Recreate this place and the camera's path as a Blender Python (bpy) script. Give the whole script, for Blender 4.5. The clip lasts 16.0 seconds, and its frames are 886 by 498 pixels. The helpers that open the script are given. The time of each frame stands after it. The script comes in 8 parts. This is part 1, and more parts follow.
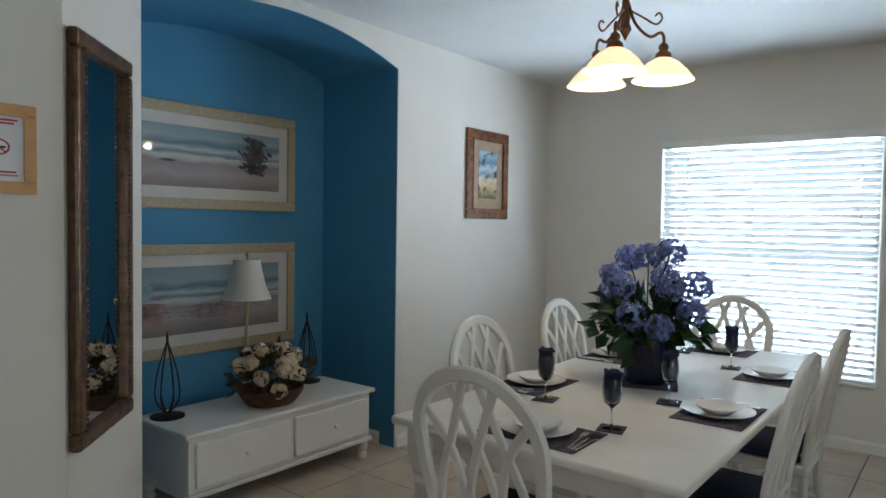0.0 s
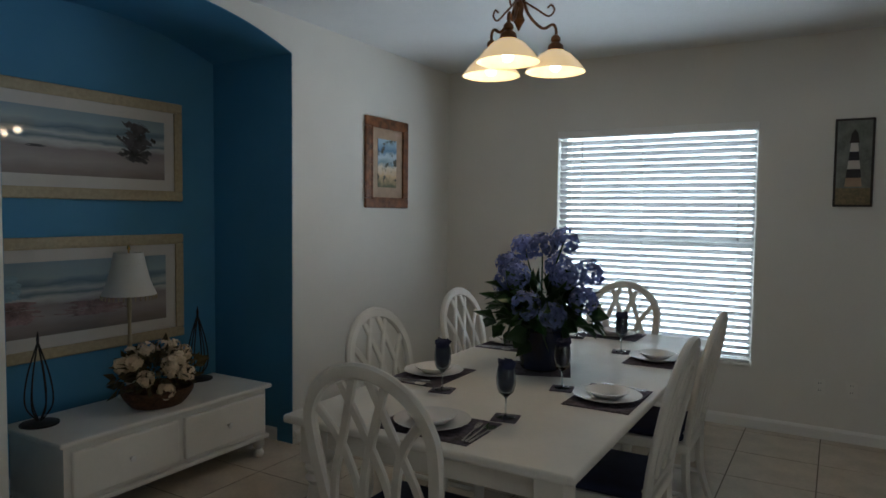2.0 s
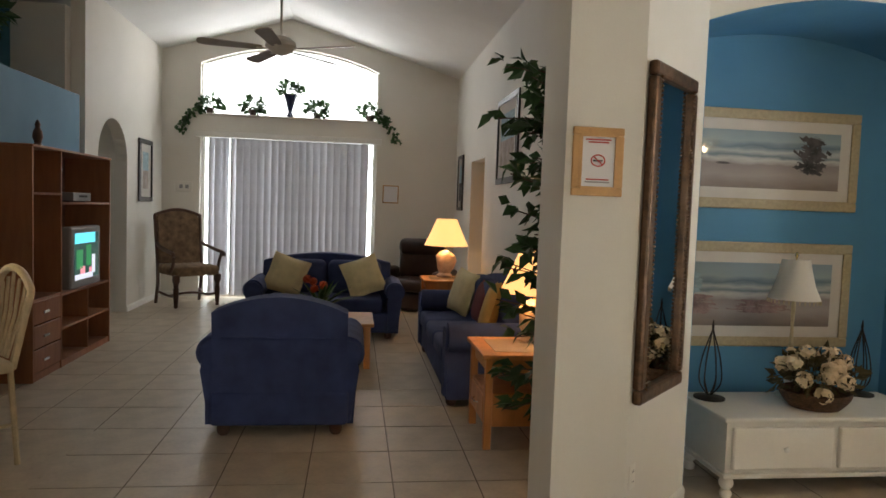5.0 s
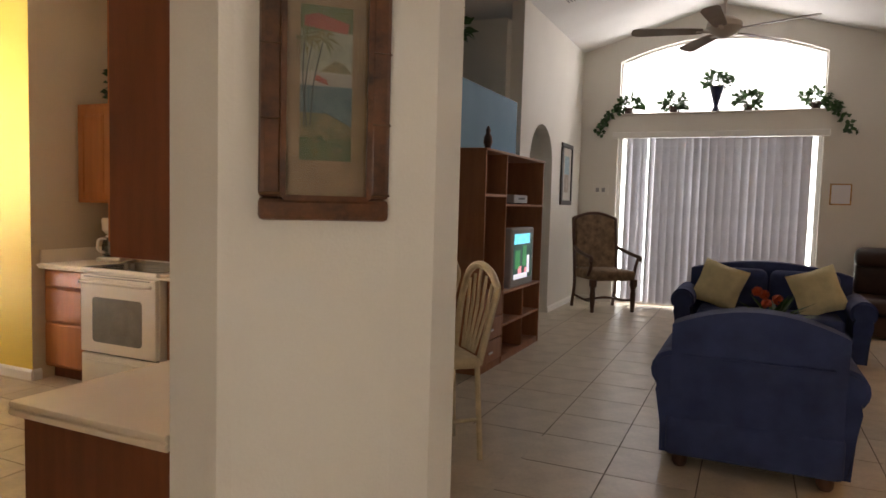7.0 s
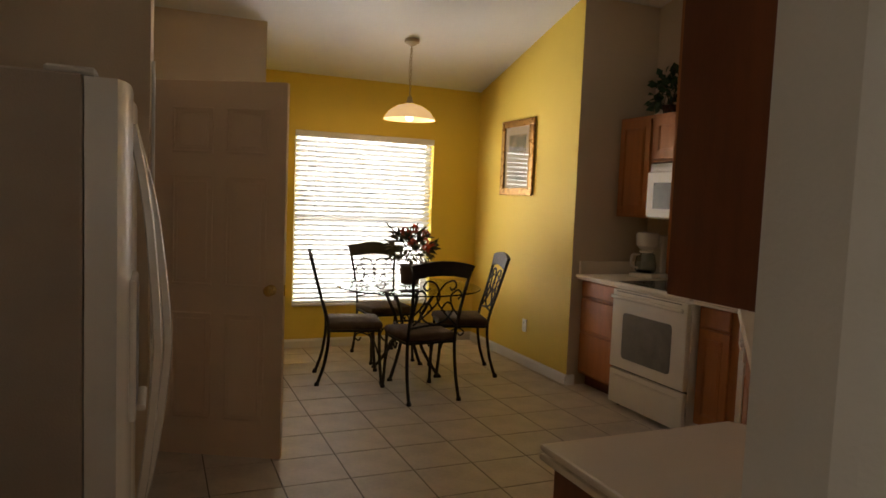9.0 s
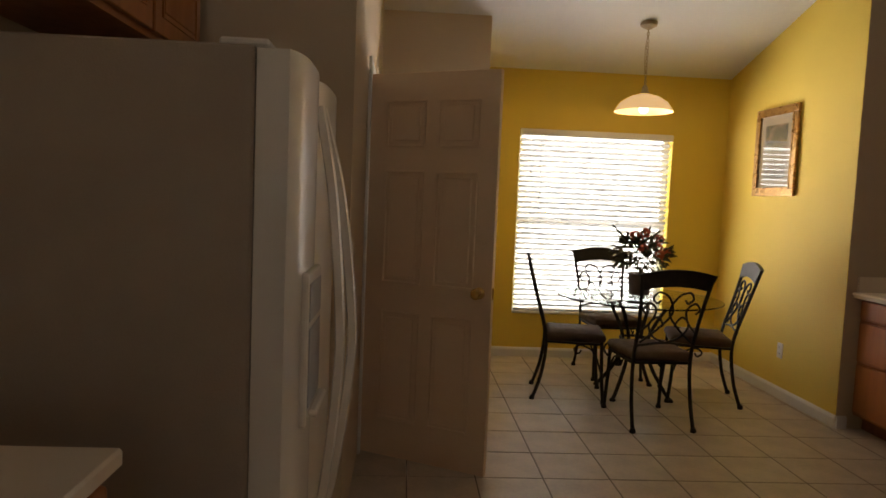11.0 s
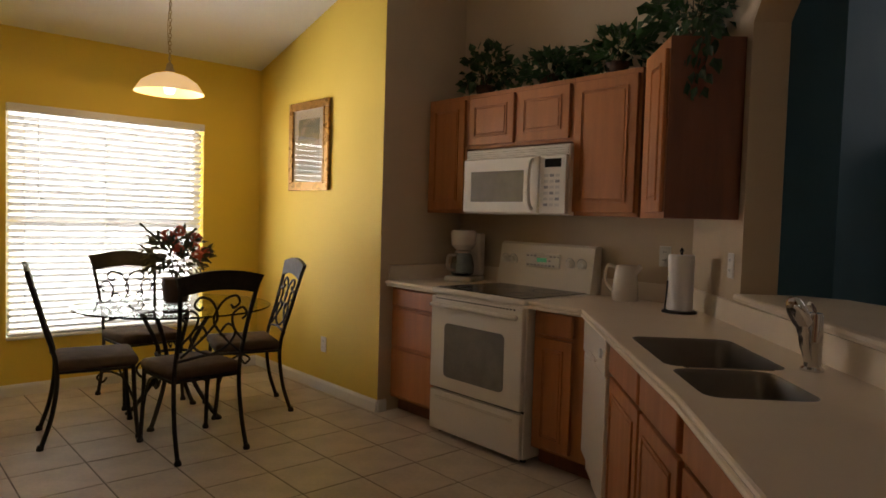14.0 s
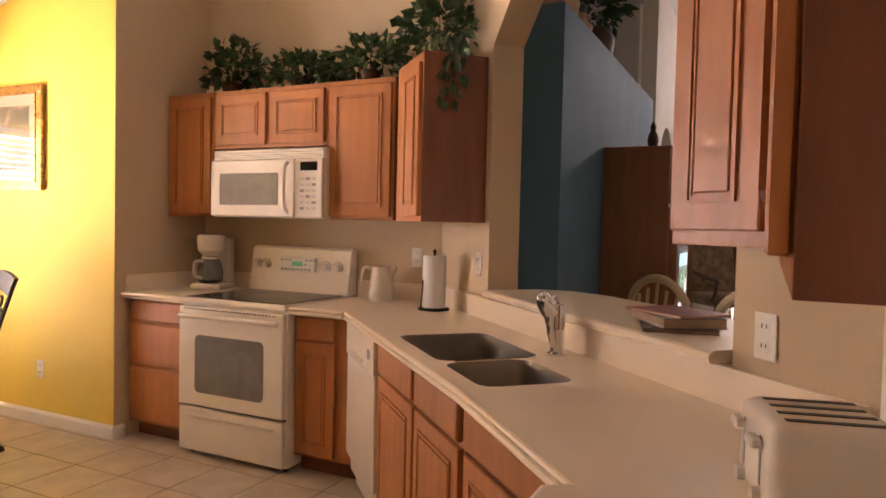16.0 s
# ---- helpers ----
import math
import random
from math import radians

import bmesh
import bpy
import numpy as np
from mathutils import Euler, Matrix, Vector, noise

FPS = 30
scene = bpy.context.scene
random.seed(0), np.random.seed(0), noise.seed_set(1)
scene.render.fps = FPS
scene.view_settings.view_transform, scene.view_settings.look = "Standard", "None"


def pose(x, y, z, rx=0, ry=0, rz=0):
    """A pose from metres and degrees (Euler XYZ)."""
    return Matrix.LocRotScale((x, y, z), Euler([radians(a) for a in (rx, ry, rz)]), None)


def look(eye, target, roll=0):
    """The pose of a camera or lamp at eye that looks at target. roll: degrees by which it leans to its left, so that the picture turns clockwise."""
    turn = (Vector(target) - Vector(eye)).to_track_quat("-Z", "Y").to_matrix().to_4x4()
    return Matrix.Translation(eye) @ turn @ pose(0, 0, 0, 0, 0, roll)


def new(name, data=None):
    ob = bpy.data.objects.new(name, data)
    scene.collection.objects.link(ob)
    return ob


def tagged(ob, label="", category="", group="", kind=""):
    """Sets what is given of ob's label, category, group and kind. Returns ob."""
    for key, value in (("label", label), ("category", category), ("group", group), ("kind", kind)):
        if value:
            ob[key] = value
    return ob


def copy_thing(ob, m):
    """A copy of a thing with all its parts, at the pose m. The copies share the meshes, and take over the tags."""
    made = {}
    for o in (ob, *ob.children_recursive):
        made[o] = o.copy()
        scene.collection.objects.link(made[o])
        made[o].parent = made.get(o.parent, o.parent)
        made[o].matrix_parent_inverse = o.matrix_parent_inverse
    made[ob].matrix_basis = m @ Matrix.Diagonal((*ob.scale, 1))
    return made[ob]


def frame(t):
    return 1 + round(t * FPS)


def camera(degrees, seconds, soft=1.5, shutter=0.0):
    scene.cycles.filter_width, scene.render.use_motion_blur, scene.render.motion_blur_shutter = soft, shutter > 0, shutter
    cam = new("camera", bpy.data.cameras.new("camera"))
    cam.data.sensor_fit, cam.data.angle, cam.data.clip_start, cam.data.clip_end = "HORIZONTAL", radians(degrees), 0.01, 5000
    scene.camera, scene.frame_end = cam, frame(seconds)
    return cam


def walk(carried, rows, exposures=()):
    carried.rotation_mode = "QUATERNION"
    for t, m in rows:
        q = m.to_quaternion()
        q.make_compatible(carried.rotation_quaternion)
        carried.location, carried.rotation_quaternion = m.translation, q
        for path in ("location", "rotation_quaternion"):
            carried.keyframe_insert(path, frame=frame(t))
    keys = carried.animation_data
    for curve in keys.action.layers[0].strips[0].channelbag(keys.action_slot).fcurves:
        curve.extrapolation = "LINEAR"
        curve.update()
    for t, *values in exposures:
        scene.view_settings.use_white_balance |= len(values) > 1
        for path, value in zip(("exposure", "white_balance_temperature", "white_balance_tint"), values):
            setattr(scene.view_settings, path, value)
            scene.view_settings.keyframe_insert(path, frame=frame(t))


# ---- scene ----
cam = camera(66.7, 16.0, soft=1.6)
PATH = [
    (0, (-0.001, -0.004, 1.532), (-1.241, 1.564, 1.457), 0.8),
    (0.5, (-0.018, 0.032, 1.549), (-1.08, 1.724, 1.46), 1.0),
    (1, (-0.012, 0.069, 1.55), (-0.958, 1.829, 1.454), 1.0),
    (1.5, (-0.006, 0.086, 1.551), (-0.912, 1.867, 1.448), 0.9),
    (2, (0.012, 0.067, 1.549), (-0.999, 1.79, 1.439), 0.6),
    (2.5, (0.029, 0.015, 1.551), (-1.191, 1.595, 1.431), 0.6),
    (3, (0.076, -0.08, 1.559), (-1.334, 1.334, 1.434), 0.7),
    (3.5, (0.17, -0.099, 1.557), (-1.435, 1.088, 1.439), 0.8),
    (4, (0.292, -0.098, 1.545), (-1.521, 0.74, 1.443), 1.4),
    (4.5, (0.343, -0.14, 1.542), (-1.586, 0.379, 1.433), 1.8),
    (4.7, (0.331, -0.158, 1.542), (-1.623, 0.252, 1.426), 1.9),
    (6.8, (-0.125, -0.697, 1.459), (-2.004, -1.369, 1.33), 1.8),
    (7, (-0.183, -0.728, 1.463), (-2.0, -1.554, 1.326), 1.6),
    (7.5, (-0.3, -0.79, 1.468), (-1.866, -2.027, 1.331), 1.6),
    (8, (-0.374, -0.895, 1.458), (-1.674, -2.409, 1.324), 2.2),
    (8.5, (-0.442, -1.065, 1.457), (-1.501, -2.756, 1.319), 2.6),
    (9, (-0.478, -1.18, 1.463), (-1.262, -3.014, 1.317), 2.3),
    (9.5, (-0.545, -1.288, 1.466), (-1.003, -3.228, 1.309), 2.1),
    (9.7, (-0.576, -1.331, 1.445), (-0.894, -3.299, 1.294), 2.1),
    (11.8, (-0.724, -1.598, 1.385), (-0.826, -3.59, 1.24), 2.4),
    (12, (-0.746, -1.62, 1.372), (-0.981, -3.602, 1.239), 2.3),
    (12.5, (-0.771, -1.728, 1.353), (-1.291, -3.655, 1.23), 2.0),
    (13, (-0.806, -1.874, 1.354), (-1.542, -3.729, 1.229), 1.9),
    (13.5, (-0.836, -1.949, 1.341), (-1.816, -3.689, 1.231), 2.1),
    (14, (-0.825, -2.024, 1.351), (-2.153, -3.516, 1.258), 1.7),
    (14.5, (-0.77, -2.077, 1.365), (-2.354, -3.296, 1.284), 1.2),
    (15, (-0.752, -2.111, 1.363), (-2.466, -3.14, 1.297), 1.0),
    (15.5, (-0.736, -2.132, 1.362), (-2.524, -3.028, 1.302), 1.3),
    (16, (-0.736, -2.134, 1.363), (-2.535, -3.006, 1.293), 1.3),
]
EXPOSURES = [(0.0, -0.45, 5300, 8), (0.5, -1.12, 5300, 9), (1.0, -1.4, 5350, 9), (2.0, -1.55, 5500, 9), (2.5, -1.2, 5800, 9), (3.0, -0.9, 6200, 10), (3.5, -0.6, 6500, 10), (4.5, 0.0, 6700, 11),
             (7.0, -0.05, 7300, 22), (7.5, -0.2, 7400, 21), (8.0, -1.05, 7500, 20), (8.5, -1.65, 7450, 20), (9.0, -1.68, 7400, 20), (12.0, -1.58, 7300, 20), (13.5, -1.85, 7200, 19), (14.5, -1.1, 7500, 26), (15.0, -0.55, 7900, 34), (15.5, -0.15, 8200, 38), (16.0, 0.05, 8200, 38)]
walk(cam, [(t, look(eye, target, roll)) for t, eye, target, roll in PATH], EXPOSURES)

# ---- world, sun, large lights ----
world = bpy.data.worlds.new("sky")
scene.world = world
world.use_nodes = True
wn = world.node_tree
sky = wn.nodes.new("ShaderNodeTexSky")
sky.sky_type, sky.sun_disc = "NISHITA", False
sky.sun_elevation, sky.sun_rotation = radians(52), radians(250)
wn.links.new(sky.outputs[0], wn.nodes["Background"].inputs[0])
wn.nodes["Background"].inputs[1].default_value = 0.12

sun = new("sun", bpy.data.lights.new("sun", "SUN"))
sun.data.energy, sun.data.angle, sun.data.color = 3.0, radians(0.5), (1.0, 0.95, 0.87)
sun.matrix_world = look((0, 0, 20), (6.0, 2.0, 0.0))


def window_light(name, m, sx, sy, watts, color=(0.95, 0.98, 1.0)):
    """Daylight in a window's opening, behind its blind; shines along its -z."""
    lamp = new(name, bpy.data.lights.new(name, "AREA"))
    lamp.data.shape, lamp.data.size, lamp.data.size_y, lamp.data.energy, lamp.data.color = "RECTANGLE", sx, sy, watts, color
    lamp.matrix_world = m
    return lamp


window_light("daylight_dining", look((-1.255, 5.545, 1.335), (-1.255, 0, 1.335)), 1.6, 1.85, 150)
window_light("daylight_nook", look((-2.35, -7.69, 1.22), (-2.35, 0, 1.22)), 1.5, 1.75, 360)
window_light("daylight_slider", look((-10.98, -1.27, 1.3), (0, -1.27, 1.3)), 2.9, 2.55, 60)
window_light("daylight_arch", look((-10.98, -1.27, 3.38), (0, -1.27, 3.38)), 2.9, 1.2, 50)


# added warm fill that brightens the piers, through an assumed entry opening out of view
window_light("fill_light_entry", look((2.62, -0.05, 1.15), (0, -0.05, 1.15)), 1.3, 2.0, 15.5, (1.0, 0.84, 0.66))


def lamp_light(name, place, watts, color=(1.0, 0.72, 0.42), size=0.03):
    lamp = new(name, bpy.data.lights.new(name, "POINT"))
    lamp.data.energy, lamp.data.color, lamp.data.shadow_soft_size = watts, color, size
    lamp.location = place
    return lamp

# ---- materials ----
def mat(name, color, rough=0.5, metal=0.0, vary=0.12, scale=8.0, bump=0.1, fine=90.0, spec=0.5, coat=0.0, hue=None, random_island=0.0, trans=0.0, transmission=0.0, stretch=(1, 1, 1), emit=0.0, emit_color=None):
    """A surface with stains at one scale and grain at a finer one, at real-world size."""
    m = bpy.data.materials.new(name)
    m.use_nodes = True
    nt = m.node_tree
    b = nt.nodes["Principled BSDF"]
    b.inputs["Roughness"].default_value, b.inputs["Metallic"].default_value = rough, metal
    b.inputs["Specular IOR Level"].default_value = spec
    b.inputs["Coat Weight"].default_value = coat
    b.inputs["Transmission Weight"].default_value = transmission
    tc = nt.nodes.new("ShaderNodeTexCoord")
    mp = nt.nodes.new("ShaderNodeMapping")
    mp.inputs["Scale"].default_value = stretch
    nt.links.new(tc.outputs["Object"], mp.inputs["Vector"])
    n1 = nt.nodes.new("ShaderNodeTexNoise")
    n1.inputs["Scale"].default_value, n1.inputs["Detail"].default_value = scale, 4
    n2 = nt.nodes.new("ShaderNodeTexNoise")
    n2.inputs["Scale"].default_value, n2.inputs["Detail"].default_value = fine, 3
    nt.links.new(mp.outputs[0], n1.inputs["Vector"])
    nt.links.new(mp.outputs[0], n2.inputs["Vector"])
    mix = nt.nodes.new("ShaderNodeMix")
    mix.data_type = "RGBA"
    c2 = hue if hue else tuple(max(0.0, c * (1 - 2 * vary)) for c in color)
    c1 = tuple(min(1.0, c * (1 + 0.5 * vary)) for c in color) if not hue else color
    mix.inputs["A"].default_value, mix.inputs["B"].default_value = (*c1, 1), (*c2, 1)
    add = nt.nodes.new("ShaderNodeMath")
    add.operation = "MULTIPLY_ADD"
    add.inputs[1].default_value, add.inputs[2].default_value = 0.35, 0.0
    nt.links.new(n2.outputs["Fac"], add.inputs[0])
    ramp = nt.nodes.new("ShaderNodeMapRange")
    ramp.inputs["From Min"].default_value, ramp.inputs["From Max"].default_value = 0.5, 1.0
    sm = nt.nodes.new("ShaderNodeMath")
    sm.operation = "ADD"
    nt.links.new(n1.outputs["Fac"], sm.inputs[0])
    nt.links.new(add.outputs[0], sm.inputs[1])
    nt.links.new(sm.outputs[0], ramp.inputs["Value"])
    nt.links.new(ramp.outputs[0], mix.inputs["Factor"])
    out = mix.outputs["Result"]
    if random_island:
        geo = nt.nodes.new("ShaderNodeNewGeometry")
        info = nt.nodes.new("ShaderNodeObjectInfo")
        both = nt.nodes.new("ShaderNodeMath")
        both.operation = "ADD"
        nt.links.new(geo.outputs["Random Per Island"], both.inputs[0])
        nt.links.new(info.outputs["Random"], both.inputs[1])
        hs = nt.nodes.new("ShaderNodeHueSaturation")
        vr = nt.nodes.new("ShaderNodeMapRange")
        vr.inputs["From Max"].default_value = 2.0
        vr.inputs["To Min"].default_value, vr.inputs["To Max"].default_value = 1 - random_island, 1 + random_island
        nt.links.new(both.outputs[0], vr.inputs["Value"])
        nt.links.new(vr.outputs[0], hs.inputs["Value"])
        nt.links.new(out, hs.inputs["Color"])
        out = hs.outputs[0]
    nt.links.new(out, b.inputs["Base Color"])
    if bump:
        bp = nt.nodes.new("ShaderNodeBump")
        bp.inputs["Strength"].default_value, bp.inputs["Distance"].default_value = bump, 0.003
        nt.links.new(n2.outputs["Fac"], bp.inputs["Height"])
        nt.links.new(bp.outputs[0], b.inputs["Normal"])
    rr = nt.nodes.new("ShaderNodeMapRange")
    rr.inputs["To Min"].default_value, rr.inputs["To Max"].default_value = rough * 0.85, min(1.0, rough * 1.15)
    nt.links.new(n1.outputs["Fac"], rr.inputs["Value"])
    nt.links.new(rr.outputs[0], b.inputs["Roughness"])
    if emit:
        b.inputs["Emission Strength"].default_value = emit
        b.inputs["Emission Color"].default_value = (*(emit_color or color), 1)
    if trans:
        tr = nt.nodes.new("ShaderNodeBsdfTranslucent")
        nt.links.new(out, tr.inputs["Color"])
        ms = nt.nodes.new("ShaderNodeMixShader")
        ms.inputs[0].default_value = trans
        nt.links.new(b.outputs[0], ms.inputs[1])
        nt.links.new(tr.outputs[0], ms.inputs[2])
        nt.links.new(ms.outputs[0], nt.nodes["Material Output"].inputs["Surface"])
    return m


M = {}
M["wall"] = mat("warm white wall paint", (0.74, 0.71, 0.64), 0.75, vary=0.03, scale=1.5, bump=0.25, fine=120)
M["wall_tan"] = mat("tan kitchen wall paint", (0.62, 0.49, 0.33), 0.75, vary=0.03, scale=1.5, bump=0.25, fine=120)
M["ceiling"] = mat("white knockdown ceiling", (0.8, 0.8, 0.78), 0.85, vary=0.03, scale=2, bump=0.6, fine=45)
M["blue"] = mat("ocean blue wall paint", (0.07, 0.235, 0.4), 0.7, vary=0.05, scale=2, bump=0.25, fine=120)
M["pale_blue"] = mat("soft grey blue wall paint", (0.1, 0.26, 0.39), 0.7, vary=0.05, scale=2, bump=0.25, fine=120)
M["teal"] = mat("dark teal wall paint", (0.03, 0.13, 0.19), 0.7, vary=0.05, scale=2, bump=0.25, fine=120)
M["yellow"] = mat("yellow wall paint", (0.78, 0.56, 0.09), 0.7, vary=0.03, scale=1.5, bump=0.25, fine=120)
M["trim"] = mat("white trim paint", (0.8, 0.78, 0.73), 0.4, vary=0.03, scale=3, bump=0.05)
M["tile"] = mat("beige ceramic tile", (0.56, 0.47, 0.36), 0.36, vary=0.12, scale=5, bump=0.05, fine=40, random_island=0.05)
M["grout"] = mat("grey brown grout", (0.2, 0.16, 0.12), 0.9, vary=0.2, scale=20, bump=0.4)
M["counter"] = mat("cream laminate", (0.86, 0.74, 0.58), 0.32, vary=0.03, scale=4, bump=0.02, fine=300)
M["oak"] = mat("honey maple cabinet wood", (0.44, 0.155, 0.043), 0.44, vary=0.12, scale=3.5, bump=0.08, fine=60, stretch=(6, 6, 0.7), coat=0.05)
# for cabinet sides and toe kicks: the fronts' grain, darker and redder
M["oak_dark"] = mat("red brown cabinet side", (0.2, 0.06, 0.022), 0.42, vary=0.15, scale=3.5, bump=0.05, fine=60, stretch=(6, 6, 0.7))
M["white_paint"] = mat("antique white furniture paint", (0.78, 0.75, 0.68), 0.35, vary=0.04, scale=5, bump=0.04, fine=60)
M["white_plastic"] = mat("white appliance enamel", (0.82, 0.76, 0.66), 0.25, vary=0.03, scale=4, bump=0.03, fine=200)
M["white_shiny"] = mat("white glazed china", (0.8, 0.79, 0.76), 0.12, vary=0.02, scale=6, bump=0)
M["black_glass"] = mat("black glass", (0.012, 0.011, 0.01), 0.14, vary=0.1, scale=5, bump=0, spec=0.12)
M["oven_glass"] = mat("grey tinted oven glass", (0.23, 0.22, 0.2), 0.14, vary=0.1, scale=12, bump=0)
M["black"] = mat("matte black", (0.015, 0.014, 0.013), 0.5, vary=0.2, scale=10, bump=0.05)
M["iron"] = mat("dark bronzed wrought iron", (0.02, 0.015, 0.012), 0.5, 0.3, vary=0.3, scale=30, bump=0.2)
M["steel"] = mat("brushed stainless steel", (0.2, 0.185, 0.165), 0.34, 1.0, vary=0.1, scale=6, bump=0.04, fine=200)
M["steel_bright"] = mat("polished steel edge", (0.55, 0.53, 0.5), 0.22, 1.0, vary=0.05, scale=6, bump=0.02)
M["chrome"] = mat("chrome", (0.75, 0.75, 0.76), 0.1, 1.0, vary=0.03, scale=8, bump=0)
M["brass"] = mat("polished brass", (0.72, 0.5, 0.18), 0.18, 1.0, vary=0.08, scale=12, bump=0)
M["bronze"] = mat("antique bronze", (0.19, 0.09, 0.04), 0.4, 0.75, vary=0.25, scale=25, bump=0.1)
M["slat"] = mat("white vinyl blind slat", (0.8, 0.8, 0.79), 0.45, vary=0.02, scale=4, bump=0, trans=0.1)
M["vblind"] = mat("white fabric vertical blind", (0.7, 0.7, 0.74), 0.7, vary=0.06, scale=6, bump=0.05, trans=0.24)
M["navy"] = mat("navy denim upholstery", (0.034, 0.052, 0.15), 0.9, vary=0.2, scale=6, bump=0.35, fine=260)
M["navy_seat"] = mat("navy chair seat fabric", (0.012, 0.018, 0.06), 0.9, vary=0.2, scale=8, bump=0.3, fine=250)
M["cushion_yellow"] = mat("pale yellow cushion fabric", (0.72, 0.62, 0.36), 0.85, vary=0.1, scale=10, bump=0.3, fine=200)
M["cushion_gold"] = mat("gold cushion fabric", (0.6, 0.36, 0.1), 0.85, vary=0.1, scale=10, bump=0.3, fine=200)
M["cushion_red"] = mat("dark red cushion fabric", (0.16, 0.02, 0.02), 0.85, vary=0.15, scale=10, bump=0.3, fine=200)
M["leather"] = mat("dark brown leather", (0.028, 0.014, 0.011), 0.35, vary=0.25, scale=8, bump=0.25, fine=120)
M["pine"] = mat("orange pine wood", (0.55, 0.22, 0.055), 0.4, vary=0.15, scale=4, bump=0.05, fine=60, stretch=(5, 5, 1))
M["walnut"] = mat("dark carved walnut", (0.085, 0.036, 0.02), 0.4, vary=0.2, scale=6, bump=0.1)
M["cherry"] = mat("reddish laminate wood", (0.34, 0.14, 0.065), 0.45, vary=0.12, scale=4, bump=0.04, stretch=(5, 5, 0.8))
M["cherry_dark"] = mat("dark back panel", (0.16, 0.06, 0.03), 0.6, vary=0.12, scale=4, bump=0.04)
M["tan_fabric"] = mat("tan brown tapestry", (0.234, 0.153, 0.090), 0.9, vary=0.35, scale=14, bump=0.3, fine=150)
M["seat_brown"] = mat("brown seat fabric", (0.1, 0.062, 0.036), 0.9, vary=0.2, scale=12, bump=0.3, fine=200)
M["leaf"] = mat("dark green leaf", (0.03, 0.085, 0.022), 0.4, vary=0.3, scale=9, bump=0.1, random_island=0.45, trans=0.2)
M["leaf_dry"] = mat("olive brown leaf", (0.075, 0.06, 0.02), 0.5, vary=0.3, scale=9, bump=0.1, random_island=0.4, trans=0.15)
M["petal_blue"] = mat("blue violet petal", (0.2, 0.25, 0.55), 0.6, vary=0.25, scale=20, bump=0.05, random_island=0.45, trans=0.2)
M["petal_cream"] = mat("cream petal", (0.8, 0.64, 0.43), 0.6, vary=0.12, scale=20, bump=0.05, random_island=0.12, trans=0.2)
M["petal_red"] = mat("orange red petal", (0.55, 0.08, 0.025), 0.6, vary=0.2, scale=20, bump=0.05, random_island=0.3)
M["shade_white"] = mat("cream lamp shade", (0.78, 0.75, 0.68), 0.8, vary=0.03, scale=6, bump=0.05, trans=0.4)
M["shade_lit"] = mat("lit lamp shade", (0.8, 0.62, 0.38), 0.8, vary=0.04, scale=6, bump=0.03, emit=1.5, emit_color=(1.0, 0.5, 0.16))
M["shade_glass"] = mat("lit alabaster glass", (0.85, 0.68, 0.4), 0.35, vary=0.12, scale=14, bump=0, emit=1.6, emit_color=(1.0, 0.66, 0.3))
M["bulb"] = mat("glowing bulb", (1, 0.9, 0.7), 0.5, vary=0.0, bump=0, emit=14, emit_color=(1.0, 0.85, 0.55))
M["shell"] = mat("cream plaster shell", (0.7, 0.5, 0.36), 0.6, vary=0.2, scale=16, bump=0.5)
M["frame_wood"] = mat("burl brown frame", (0.2, 0.075, 0.025), 0.32, vary=0.45, scale=18, bump=0.15, fine=70, coat=0.3)
M["frame_bamboo"] = mat("dark bamboo brown frame", (0.12, 0.045, 0.016), 0.34, vary=0.45, scale=16, bump=0.15, fine=70, coat=0.2)
M["mount_buff"] = mat("buff mottled mount board", (0.33, 0.2, 0.115), 0.8, vary=0.2, scale=16, bump=0.02)
M["frame_bronze"] = mat("bronze brown frame", (0.13, 0.07, 0.035), 0.35, 0.4, vary=0.35, scale=30, bump=0.3, fine=80)
M["frame_cream"] = mat("whitewashed tan frame", (0.44, 0.36, 0.22), 0.5, vary=0.12, scale=14, bump=0.1, stretch=(3, 3, 3))
M["frame_pine"] = mat("light pine frame", (0.62, 0.36, 0.15), 0.45, vary=0.12, scale=8, bump=0.06)
M["frame_gold"] = mat("antique gold frame", (0.5, 0.27, 0.08), 0.28, 0.6, vary=0.25, scale=20, bump=0.15)
M["frame_black"] = mat("black brown frame", (0.02, 0.014, 0.012), 0.4, vary=0.2, scale=10, bump=0.05)
M["mount"] = mat("grey white mount board", (0.62, 0.58, 0.52), 0.8, vary=0.04, scale=6, bump=0.02, coat=0.6)
M["mount_tan"] = mat("tan mottled mount board", (0.42, 0.3, 0.2), 0.8, vary=0.12, scale=14, bump=0.02, coat=0.5)
M["paper"] = mat("white paper", (0.78, 0.78, 0.8), 0.8, vary=0.01, scale=6, bump=0)
M["mirror"] = mat("mirror glass", (0.85, 0.87, 0.87), 0.02, 1.0, vary=0.0, bump=0)
M["glass"] = mat("clear glass", (0.9, 0.97, 0.95), 0.02, vary=0, bump=0, transmission=1.0)
M["glass_blue"] = mat("smoky glass", (0.75, 0.82, 0.85), 0.03, vary=0, bump=0, transmission=1.0)
M["napkin"] = mat("navy cloth napkin", (0.015, 0.02, 0.06), 0.95, vary=0.2, scale=20, bump=0.4, fine=200)
M["placemat"] = mat("blue brown woven placemat", (0.1, 0.085, 0.11), 0.9, vary=0.5, scale=40, bump=0.5, fine=140)
M["pot_blue"] = mat("dark navy glazed pot", (0.012, 0.02, 0.06), 0.25, vary=0.2, scale=12, bump=0)
